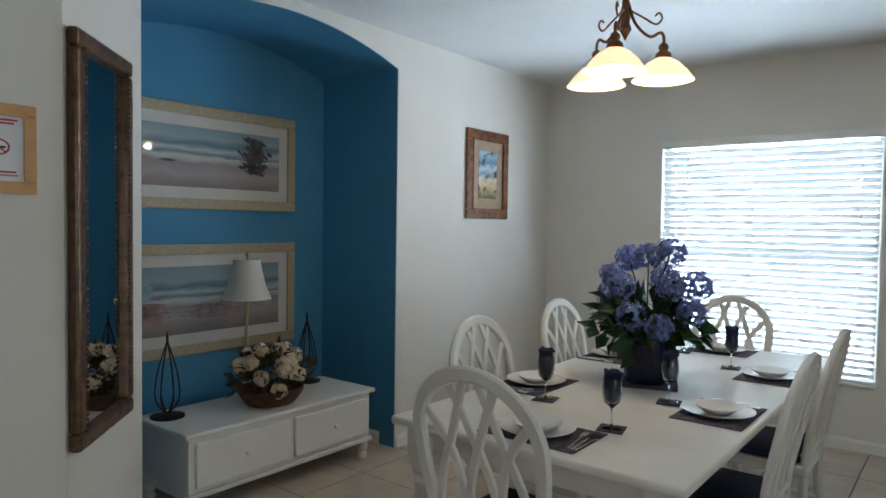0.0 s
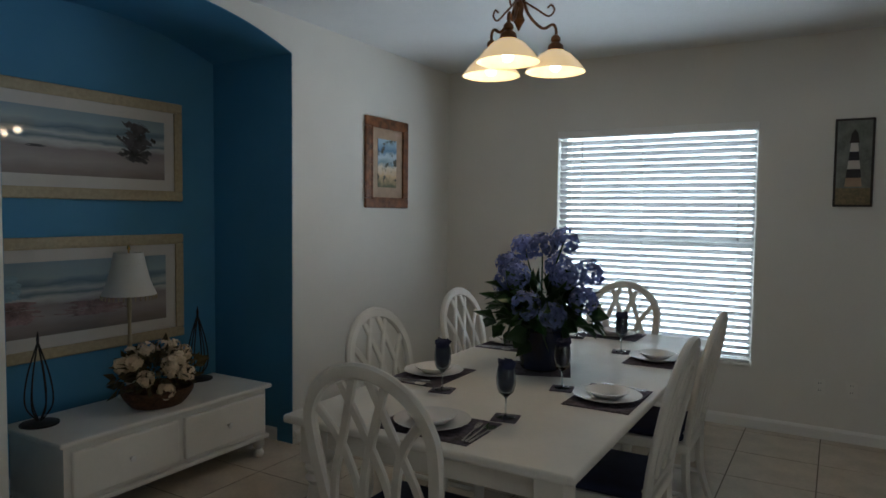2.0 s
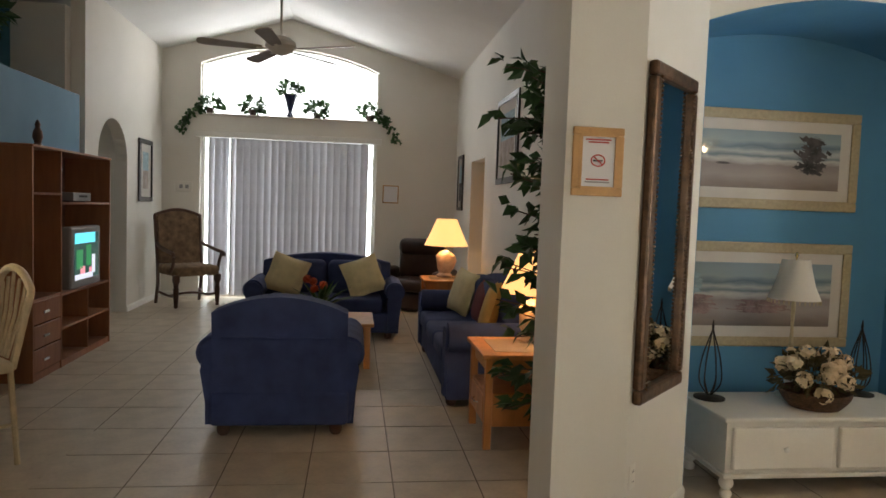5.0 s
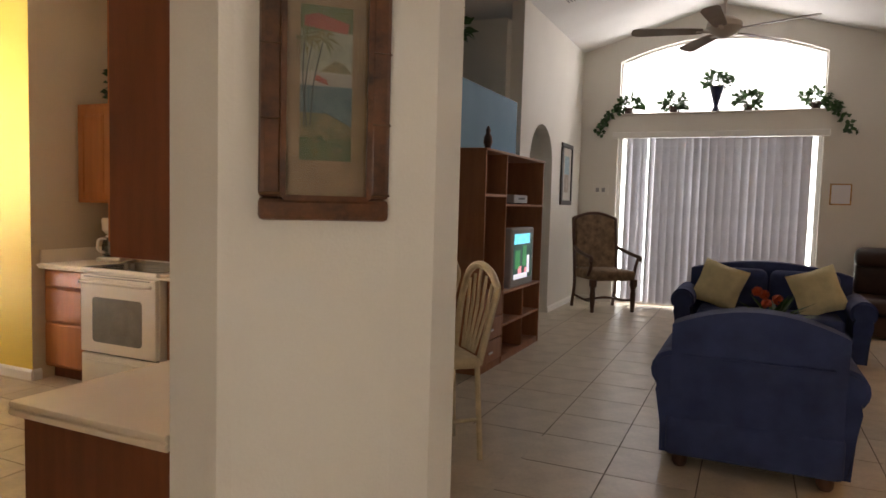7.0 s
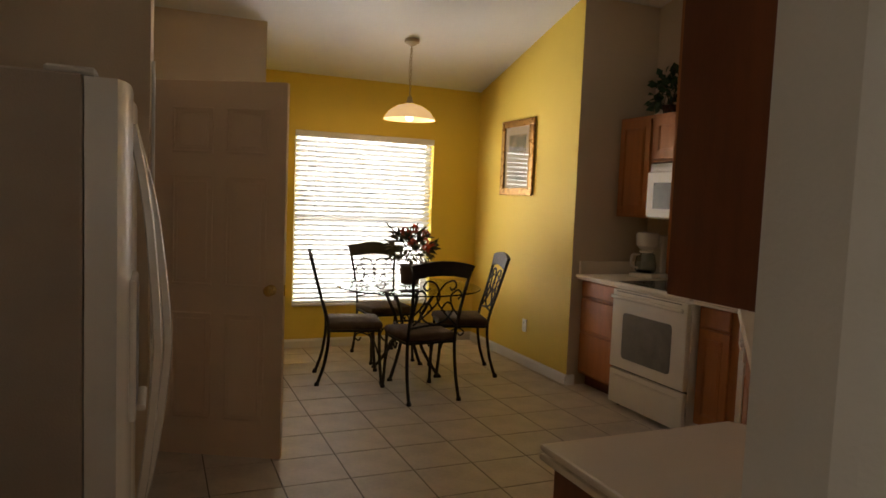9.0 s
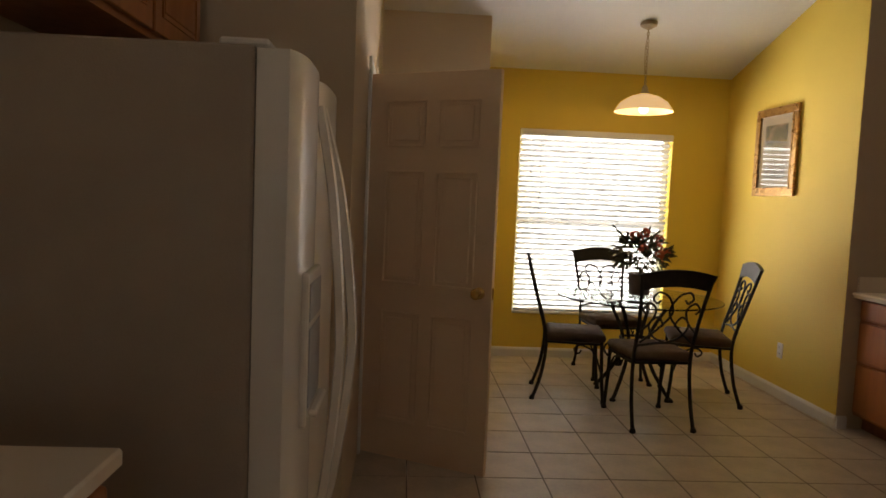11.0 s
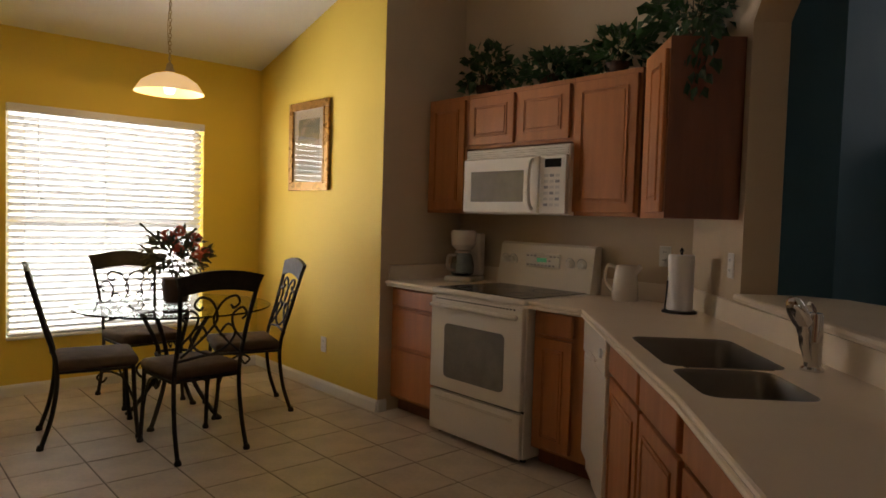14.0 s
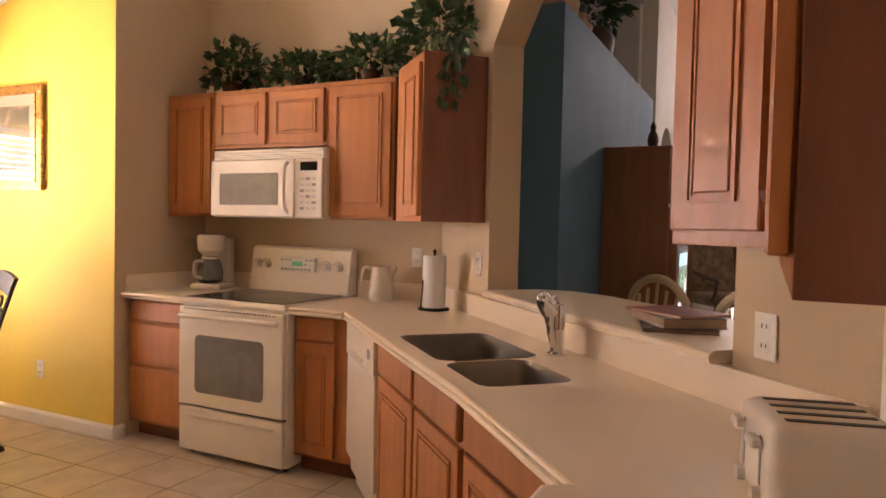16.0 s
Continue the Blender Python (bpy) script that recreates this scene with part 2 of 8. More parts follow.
M["basket"] = mat("brown wicker", (0.1, 0.045, 0.02), 0.7, vary=0.4, scale=40, bump=0.6, fine=90)
M["terracotta"] = mat("brown clay pot", (0.1, 0.06, 0.045), 0.5, vary=0.2, scale=12, bump=0.1)
M["door_paint"] = mat("almond door paint", (0.78, 0.59, 0.4), 0.42, vary=0.03, scale=3, bump=0.05)
M["outlet"] = mat("ivory plastic", (0.76, 0.73, 0.66), 0.35, vary=0.02, bump=0)
M["grass"] = mat("lawn", (0.05, 0.09, 0.025), 0.95, vary=0.4, scale=3, bump=0.6)
M["fan_white"] = mat("white fan body", (0.72, 0.66, 0.58), 0.4, vary=0.03, bump=0.02)
M["fan_blade"] = mat("taupe fan blade", (0.28, 0.23, 0.19), 0.5, vary=0.1, scale=5, bump=0.03)
M["ink_red"] = mat("red print", (0.5, 0.05, 0.04), 0.8, vary=0.05, bump=0)
M["ink_black"] = mat("black print", (0.03, 0.03, 0.035), 0.8, vary=0.05, bump=0)
M["ink_grey"] = mat("grey print", (0.32, 0.31, 0.31), 0.8, vary=0.05, bump=0)
M["cream_chair"] = mat("cream rattan", (0.66, 0.55, 0.36), 0.5, vary=0.12, scale=14, bump=0.2)
# the white fridge side, with the shade on it put into a darker colour
M["fridge_side_shaded"] = mat("pebbled white appliance side with shade in the colour", (0.42, 0.33, 0.24), 0.5, vary=0.04, scale=5, bump=0.4, fine=160)
M["display"] = mat("green lit display", (0.02, 0.1, 0.05), 0.3, vary=0, bump=0, emit=0.25, emit_color=(0.1, 0.8, 0.35))


# ---- building helpers ----
def part(name, bm, material, parent=None, label="", smooth=False):
    """Links a bmesh as one mesh object, under a thing or a part when one is given."""
    bmesh.ops.recalc_face_normals(bm, faces=bm.faces[:])
    me = bpy.data.meshes.new(name)
    bm.to_mesh(me)
    bm.free()
    if smooth:
        me.polygons.foreach_set("use_smooth", [True] * len(me.polygons))
        me.set_sharp_from_angle(angle=radians(40))
    me.materials.append(M[material])
    ob = new(name, me)
    if parent:
        ob.parent = parent
    if label:
        ob["label"] = label
    return ob


def thing(name, label, category, m=None, group=""):
    ob = new(name)
    ob.empty_display_size = 0.1
    if m is not None:
        ob.matrix_world = m
    return tagged(ob, label, category, group)


def structure(name, bm, material, label, category, smooth=False):
    return tagged(part(name, bm, material, None, "", smooth), label, category, kind="structure")


def box(bm, x0, y0, z0, x1, y1, z1, bev=0.0, seg=1, m=None):
    x0, x1, y0, y1, z0, z1 = min(x0, x1), max(x0, x1), min(y0, y1), max(y0, y1), min(z0, z1), max(z0, z1)
    vs = [bm.verts.new((x, y, z)) for x in (x0, x1) for y in (y0, y1) for z in (z0, z1)]
    fs = [bm.faces.new([vs[i] for i in q]) for q in ((0, 1, 3, 2), (4, 6, 7, 5), (0, 4, 5, 1), (2, 3, 7, 6), (0, 2, 6, 4), (1, 5, 7, 3))]
    if bev:
        es = list({e for f in fs for e in f.edges})
        r = bmesh.ops.bevel(bm, geom=es, offset=bev, segments=seg, affect="EDGES", profile=0.5)
        vs = list({v for f in r["faces"] for v in f.verts} | {v for v in vs if v.is_valid})
    if m is not None:
        bmesh.ops.transform(bm, matrix=m, verts=vs)
    return bm


def boxm(*a, **k):
    return box(bmesh.new(), *a, **k)


def prism(bm, poly, z0, z1, zmap=None):
    """Extrudes a plan outline from z0 to z1; z1 may be a function of x, y."""
    top = (lambda x, y: z1(x, y)) if callable(z1) else (lambda x, y: z1)
    lo = [bm.verts.new((x, y, z0)) for x, y in poly]
    hi = [bm.verts.new((x, y, top(x, y))) for x, y in poly]
    bm.faces.new(lo), bm.faces.new(hi)
    n = len(poly)
    for i in range(n):
        bm.faces.new((lo[i], lo[(i + 1) % n], hi[(i + 1) % n], hi[i]))
    return bm


def slab(bm, outline, at, depth):
    """Extrudes an outline of (u, v), laid into the world by at(u, v, d), from d = 0 to depth."""
    a = [bm.verts.new(at(u, v, 0)) for u, v in outline]
    b = [bm.verts.new(at(u, v, depth)) for u, v in outline]
    bm.faces.new(a), bm.faces.new(b)
    n = len(outline)
    for i in range(n):
        bm.faces.new((a[i], a[(i + 1) % n], b[(i + 1) % n], b[i]))
    return bm


def lathe(bm, profile, seg=16, at=(0, 0, 0), cap=True):
    """Turns a profile of (radius, height) round the vertical through at."""
    rings = []
    for r, z in profile:
        rings.append([bm.verts.new((at[0] + r * math.cos(2 * math.pi * i / seg), at[1] + r * math.sin(2 * math.pi * i / seg), at[2] + z)) for i in range(seg)])
    for a, b in zip(rings, rings[1:]):
        for i in range(seg):
            bm.faces.new((a[i], a[(i + 1) % seg], b[(i + 1) % seg], b[i]))
    if cap:
        bm.faces.new(rings[0]), bm.faces.new(rings[-1])
    return bm


def tube(bm, pts, r, seg=8, closed=False, flat=1.0):
    """A rod of radius r along the points; r may be a list."""
    pts = [Vector(p) for p in pts]
    n = len(pts)
    rs = r if isinstance(r, (list, tuple)) else [r] * n
    rings, up = [], None
    for i, p in enumerate(pts):
        a, b = pts[(i - 1) % n if closed else max(i - 1, 0)], pts[(i + 1) % n if closed else min(i + 1, n - 1)]
        d = (b - a).normalized()
        if up is None:
            up = d.orthogonal().normalized() if abs(d.z) > 0.9 else Vector((0, 0, 1))
        side = d.cross(up)
        if side.length < 1e-6:
            side = d.orthogonal()
        side.normalize()
        up2 = side.cross(d).normalized()
        up = up2
        rings.append([bm.verts.new(p + rs[i] * (math.cos(2 * math.pi * k / seg) * side + flat * math.sin(2 * math.pi * k / seg) * up2)) for k in range(seg)])
    for i in range(n if closed else n - 1):
        a, b = rings[i], rings[(i + 1) % n]
        for k in range(seg):
            bm.faces.new((a[k], a[(k + 1) % seg], b[(k + 1) % seg], b[k]))
    if not closed:
        bm.faces.new(rings[0]), bm.faces.new(rings[-1])
    return bm


def curve_pts(ctrl, n=8):
    """A smooth line through control points."""
    c = [Vector(p) for p in ctrl]
    c = [2 * c[0] - c[1]] + c + [2 * c[-1] - c[-2]]
    out = []
    for i in range(1, len(c) - 2):
        p0, p1, p2, p3 = c[i - 1:i + 3]
        for k in range(n):
            t = k / n
            out.append(0.5 * (2 * p1 + (p2 - p0) * t + (2 * p0 - 5 * p1 + 4 * p2 - p3) * t * t + (3 * p1 - p0 - 3 * p2 + p3) * t ** 3))
    out.append(c[-2])
    return out

# ---- large structure ----
RIDGE, PEAK, SLOPE = -1.23, 4.4, 0.289
FLAT = 2.79


def vault(x, y):
    return PEAK - SLOPE * abs(y - RIDGE)


def above(x, y):
    return vault(x, y) + 0.06


# dining room: window wall with its opening
bm = bmesh.new()
for b in ((-3.2, -2.01, 0, FLAT), (-0.5, 2.65, 0, FLAT), (-2.01, -0.5, 0, 0.45), (-2.01, -0.5, 2.22, FLAT)):
    box(bm, b[0], 5.38, b[2], b[1], 5.53, b[3])
structure("wall_north", bm, "wall", "warm white painted dining room wall round the window", "wall")
# wall with the arched alcove
A0, A1, SPRING, RISE = 1.59, 3.36, 2.56, 0.16
bm = bmesh.new()
box(bm, -3.2, A1, 0, -3.06, 5.38, FLAT)
arch = [(A0 + (A1 - A0) * i / 24, SPRING + RISE * (1 - (2 * i / 24 - 1) ** 2)) for i in range(25)]
slab(bm, [(A0, FLAT)] + arch + [(A1, FLAT)], lambda u, v, d: (-3.06 - d, u, v), 0.14)
structure("wall_west", bm, "wall", "warm white painted wall with an arched alcove", "wall")
bm = bmesh.new()
slab(bm, [(A0 - 0.1, FLAT), (A0 - 0.1, SPRING)] + arch + [(A1 + 0.1, SPRING), (A1 + 0.1, FLAT)], lambda u, v, d: (-3.2 - d, u, v), 0.6)
box(bm, -3.92, A0 - 0.1, 0, -3.8, A1 + 0.1, SPRING + 0.3)
box(bm, -3.8, A1, 0, -3.2, A1 + 0.1, SPRING)
box(bm, -3.8, A0 - 0.1, 0, -3.2, A0, SPRING)
structure("wall_alcove", bm, "blue", "deep blue painted arched alcove lining", "wall")
# the reveal of the arched opening
bm = bmesh.new()
box(bm, -3.2, A1 - 0.004, 0, -3.064, A1, SPRING)
box(bm, -3.2, A0, 0, -3.064, A0 + 0.004, SPRING)
slab(bm, arch + [(u, v - 0.004) for u, v in reversed(arch)], lambda u, v, d: (-3.064 - d, u, v), 0.136)
structure("wall_alcove_reveal", bm, "blue", "blue painted reveal of the alcove", "wall")
# pier with the mirror
bm = bmesh.new()
prism(bm, [(-2.48, 0.67), (-2.48, 1.01), (-3.06, A0), (-3.2, A0), (-3.2, A0 - 0.1), (-3.95, A0 - 0.1), (-3.95, 1.42), (-3.25, 1.42), (-2.84, 1.0), (-2.84, 0.67)], 0, above)
structure("wall_pier", bm, "wall", "warm white painted pier with a bevelled corner", "wall")
# pier with the framed print, end of the kitchen wall
bm = bmesh.new()
prism(bm, [(-1.31, -1.92), (-1.31, -1.78), (-1.33, -1.755), (-1.59, -1.495), (-1.67, -1.43), (-1.82, -1.43), (-1.95, -1.55), (-2.15, -1.62), (-2.54, -1.92), (-2.34, -1.92)], 0, above)
structure("wall_kitchen_end", bm, "wall", "warm white painted wall end with bevelled corners", "wall")
# diagonal wall with the pass-through, along (-1, -1) from P0
R2 = math.sqrt(0.5)


def diag(s, z, d):
    """s metres along the diagonal wall from its kitchen-side start, d metres into the wall."""
    return (-2.34 - R2 * s - R2 * d, -1.92 - R2 * s + R2 * d, z)


S0, S1, S2 = 0.41, 2.04, 2.83
bm = bmesh.new()
top = lambda s, d: above(0, diag(s, 0, d)[1])
slab(bm, [(0, 0), (S0, 0), (S0, vault(0, -2.2)), (0, vault(0, -1.92))], diag, 0.16)
slab(bm, [(S1, 0), (S2, 0), (S2, vault(0, -3.9)), (S1, vault(0, -3.36))], diag, 0.16)
slab(bm, [(S0, 0), (S1, 0), (S1, 1.02), (S0, 1.02)], diag, 0.16)
cut = [(S0, 2.24), (S0 + 0.16, 2.4), (S0 + 0.4, 2.5), (S1 - 0.4, 2.5), (S1 - 0.18, 2.4), (S1, 2.24)]
slab(bm, [(S0, vault(0, -2.2))] + cut + [(S1, vault(0, -3.36))], diag, 0.16)
structure("wall_pass_through", bm, "wall_tan", "tan painted diagonal wall with a serving hatch", "wall")
# kitchen walls
bm = bmesh.new()
prism(bm, [(-4.28, -5.72), (-4.28, -3.7), (-4.42, -3.7), (-4.42, -5.72)], 0, above)
prism(bm, [(-3.553, -5.72), (-4.42, -5.72), (-4.42, -5.86), (-3.553, -5.86)], 0, above)
structure("wall_range", bm, "wall_tan", "tan painted kitchen wall behind the range", "wall")
bm = bmesh.new()
prism(bm, [(-3.55, -5.722), (-3.55, -7.53), (-3.7, -7.53), (-3.7, -5.862), (-3.553, -5.862), (-3.553, -5.722)], 0, above)
structure("wall_nook", bm, "yellow", "yellow painted breakfast nook wall", "wall")
bm = bmesh.new()
for x0, x1, z0, z1 in ((-3.7, -3.05, 0, 2.62), (-1.66, -1.12, 0, 2.62), (-3.05, -1.66, 0, 0.4), (-3.05, -1.66, 2.06, 2.62)):
    box(bm, x0, -7.68, z0, x1, -7.53, z1)
structure("wall_south", bm, "yellow", "yellow painted breakfast nook wall round the window", "wall")
bm = bmesh.new()
prism(bm, [(-1.27, -7.53), (-1.27, -6.742), (-1.12, -6.742), (-1.12, -7.53)], 0, above)
structure("wall_nook_side", bm, "yellow", "yellow painted side wall of the breakfast nook", "wall")
bm = bmesh.new()
prism(bm, [(-1.27, -6.74), (-0.45, -6.74), (-0.45, -6.86), (-1.27, -6.86)], 0, above)
prism(bm, [(-0.45, -6.86), (-0.45, -5.95), (-0.33, -5.95), (-0.33, -6.86)], 0, above)
prism(bm, [(-0.45, -5.16), (-0.45, -4.2), (-0.33, -4.2), (-0.33, -5.16)], 0, above)
prism(bm, [(-0.45, -5.95), (-0.45, -5.16), (-0.33, -5.16), (-0.33, -5.95)], 2.07, above)
prism(bm, [(-0.33, -4.2), (0.6, -4.2), (0.6, -4.32), (-0.33, -4.32)], 0, above)
prism(bm, [(0.45, -4.2), (0.45, -1.3), (0.6, -1.3), (0.6, -4.2)], 0, above)
structure("wall_door", bm, "wall_tan", "tan painted kitchen wall with a doorway", "wall")
# room behind the door and plain walls that close the place
bm = bmesh.new()
prism(bm, [(0.6, -6.86), (0.72, -6.86), (0.72, -4.32), (0.6, -4.32)], 0, above)
prism(bm, [(-0.33, -6.86), (0.72, -6.86), (0.72, -6.98), (-0.33, -6.98)], 0, above)
prism(bm, [(0.6, -1.42), (2.65, -1.42), (2.65, -1.3), (0.6, -1.3)], 0, FLAT)
# with an opening for the added entry door and its fill light
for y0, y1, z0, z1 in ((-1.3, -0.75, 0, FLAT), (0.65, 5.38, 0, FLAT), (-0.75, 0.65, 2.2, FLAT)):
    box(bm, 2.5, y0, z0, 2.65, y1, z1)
structure("wall_east", bm, "wall", "warm white painted wall", "wall")
# living room walls
LX = -10.7
bm = bmesh.new()
aw = [(-2.63, 3.66)] + [(-2.63 + 2.75 * i / 20, 3.66 + 0.29 * (1 - (2 * i / 20 - 1) ** 2)) for i in range(21)] + [(0.12, 3.66)]
for y0, y1, z0, z1 in ((-2.63, 0.12, 2.57, 2.86),):
    box(bm, LX - 0.15, y0, z0, LX, y1, z1)
prism(bm, [(LX, -4.0), (LX, -2.63), (LX - 0.15, -2.63), (LX - 0.15, -4.0)], 0, vault)
prism(bm, [(LX, 0.12), (LX, 1.42), (LX - 0.15, 1.42), (LX - 0.15, 0.12)], 0, vault)
slab(bm, [(-2.63, vault(0, -2.63))] + aw[1:-1] + [(0.12, vault(0, 0.12)), (RIDGE, PEAK)], lambda u, v, d: (LX - d, u, v), 0.15)
structure("wall_living_end", bm, "wall", "white gable wall with a sliding door and arched window", "wall")
bm = bmesh.new()
for x0, x1, z0 in ((-3.95, -8.2, 0), (-9.2, LX - 0.15, 0), (-8.2, -9.2, 2.2)):
    prism(bm, [(x0, 1.42), (x1, 1.42), (x1, 1.57), (x0, 1.57)], z0, above)
for x0, x1, y0, y1 in ((-8.2, -8.08, 1.57, 2.6), (-9.32, -9.2, 1.57, 2.6), (-9.32, -8.08, 2.6, 2.72)):
    box(bm, x0, y0, 0, x1, y1, 2.6)
box(bm, -9.32, 1.57, 2.6, -8.08, 2.72, 2.7)
box(bm, -9.2, 1.42, -0.1, -8.2, 2.6, -0.003)
structure("wall_living_north", bm, "wall", "warm white painted living room wall", "wall")
# side wall with an arched niche opening
LY = -3.2
bm = bmesh.new()
arch2 = [(-9.1, 0)] + [(-9.1, 2.0)] + [(-8.59 + 0.51 * math.cos(radians(180 - 180 * i / 16)), 2.0 + 0.5 * math.sin(radians(180 * i / 16))) for i in range(1, 16)] + [(-8.08, 2.0), (-8.08, 0)]
slab(bm, [(LX, 0)] + arch2 + [(-7.7, 0), (-7.7, vault(0, LY)), (LX, vault(0, LY))], lambda u, v, d: (u, LY - d, v), 0.15)
box(bm, -7.7, -3.9, 0, -7.55, -3.35, 3.58)
for x0, x1, y0, y1 in ((-8.08, -7.96, -3.9, -3.35), (-9.22, -9.1, -3.9, -3.35)):
    box(bm, x0, y0, 0, x1, y1, 2.6)
structure("wall_living_south", bm, "wall", "warm white painted living room wall with an arched doorway", "wall")
bm = bmesh.new()
box(bm, -7.55, -3.9, 0, -4.42, LY, 2.62)
structure("wall_plant_shelf", bm, "pale_blue", "light blue painted half wall with a plant shelf", "wall")
bm = bmesh.new()
prism(bm, [(-9.6, -4.0), (-4.42, -4.0), (-4.42, -3.9), (-9.6, -3.9)], 0, vault)
structure("wall_plant_shelf_back", bm, "teal", "dark teal painted wall behind the plant shelf", "wall")
# ceilings
bm = bmesh.new()
prism(bm, [(-3.2, 1.42), (2.65, 1.42), (2.65, 5.53), (-3.2, 5.53)], FLAT, FLAT + 0.1)
prism(bm, [(-2.46, -1.42), (2.65, -1.42), (2.65, 1.42), (-2.46, 1.42)], FLAT, FLAT + 0.1)
structure("ceiling_dining", bm, "ceiling", "flat white textured ceiling", "ceiling")
bm = bmesh.new()
box(bm, -2.46, -1.42, FLAT + 0.1, -2.36, 0.7, 4.3)
box(bm, -2.36, -1.42, FLAT + 0.1, 0.72, -1.32, 4.28)
structure("wall_soffit", bm, "wall", "warm white painted drop above the entry", "wall")
bm = bmesh.new()
for y0, y1 in ((-7.7, RIDGE), (RIDGE, 1.6)):
    vs = [bm.verts.new((x, y, vault(x, y) + h)) for h in (0, 0.1) for x, y in ((LX - 0.2, y0), (0.75, y0), (0.75, y1), (LX - 0.2, y1))]
    for q in ((0, 1, 2, 3), (4, 5, 6, 7), (0, 1, 5, 4), (1, 2, 6, 5), (2, 3, 7, 6), (3, 0, 4, 7)):
        bm.faces.new([vs[i] for i in q])
structure("ceiling_vault", bm, "ceiling", "vaulted white textured ceiling", "ceiling")
# sub-floor under the tiles, and the ground outside
structure("floor", boxm(LX - 0.2, -7.7, -0.12, 2.65, 5.55, -0.004), "grout", "grey brown grout between beige floor tiles", "floor")
bm = bmesh.new()
bmesh.ops.create_grid(bm, x_segments=4, y_segments=4, size=400)
bmesh.ops.translate(bm, verts=bm.verts, vec=(0, 0, -0.15))
structure("ground", bm, "grass", "mown green lawn round the house", "ground")

# ---- shared makers ----
def leaf(bm, p, d, n, length, width):
    """One folded leaf from p along d, its face towards n."""
    d = d.normalized()
    side = d.cross(n)
    side = side.normalized() if side.length > 1e-4 else d.orthogonal().normalized()
    n = side.cross(d)
    a, tip = bm.verts.new(p), bm.verts.new(p + d * length - n * length * 0.18)
    l = bm.verts.new(p + d * length * 0.45 + side * width * 0.5 + n * width * 0.12)
    r = bm.verts.new(p + d * length * 0.45 - side * width * 0.5 + n * width * 0.12)
    m = bm.verts.new(p + d * length * 0.5 - n * length * 0.03)
    bm.faces.new((a, l, m)), bm.faces.new((l, tip, m)), bm.faces.new((a, m, r)), bm.faces.new((m, tip, r))


def rand_dir(rng, zmin=-1.0):
    while True:
        v = Vector((rng.uniform(-1, 1), rng.uniform(-1, 1), rng.uniform(zmin, 1)))
        if 0.1 < v.length < 1:
            return v.normalized()


def foliage(bm, rng, spread, count, length, width, centre=(0, 0, 0), zmin=-0.5):
    """Leaves scattered through an ellipsoid of half-sizes spread."""
    for _ in range(count):
        d = rand_dir(rng, zmin)
        k = rng.uniform(0.35, 1.0)
        p = Vector(centre) + Vector((d.x * spread[0], d.y * spread[1], d.z * spread[2])) * k
        s = rng.uniform(0.7, 1.25)
        leaf(bm, p, (d + 0.6 * rand_dir(rng)).normalized(), rand_dir(rng, 0.0), length * s, width * s)
    return bm


def blossom(bm, rng, centre, radius, petals, size):
    """A rounded flower head made of many small petals."""
    for _ in range(petals):
        d = rand_dir(rng, -0.6)
        p = Vector(centre) + d * radius * rng.uniform(0.75, 1.0)
        t = d.orthogonal().normalized()
        t = (Matrix.Rotation(rng.uniform(0, 6.28), 3, d) @ t)
        leaf(bm, p - t * size * 0.5, t + d * 0.25, d, size, size * 0.8)
    return bm


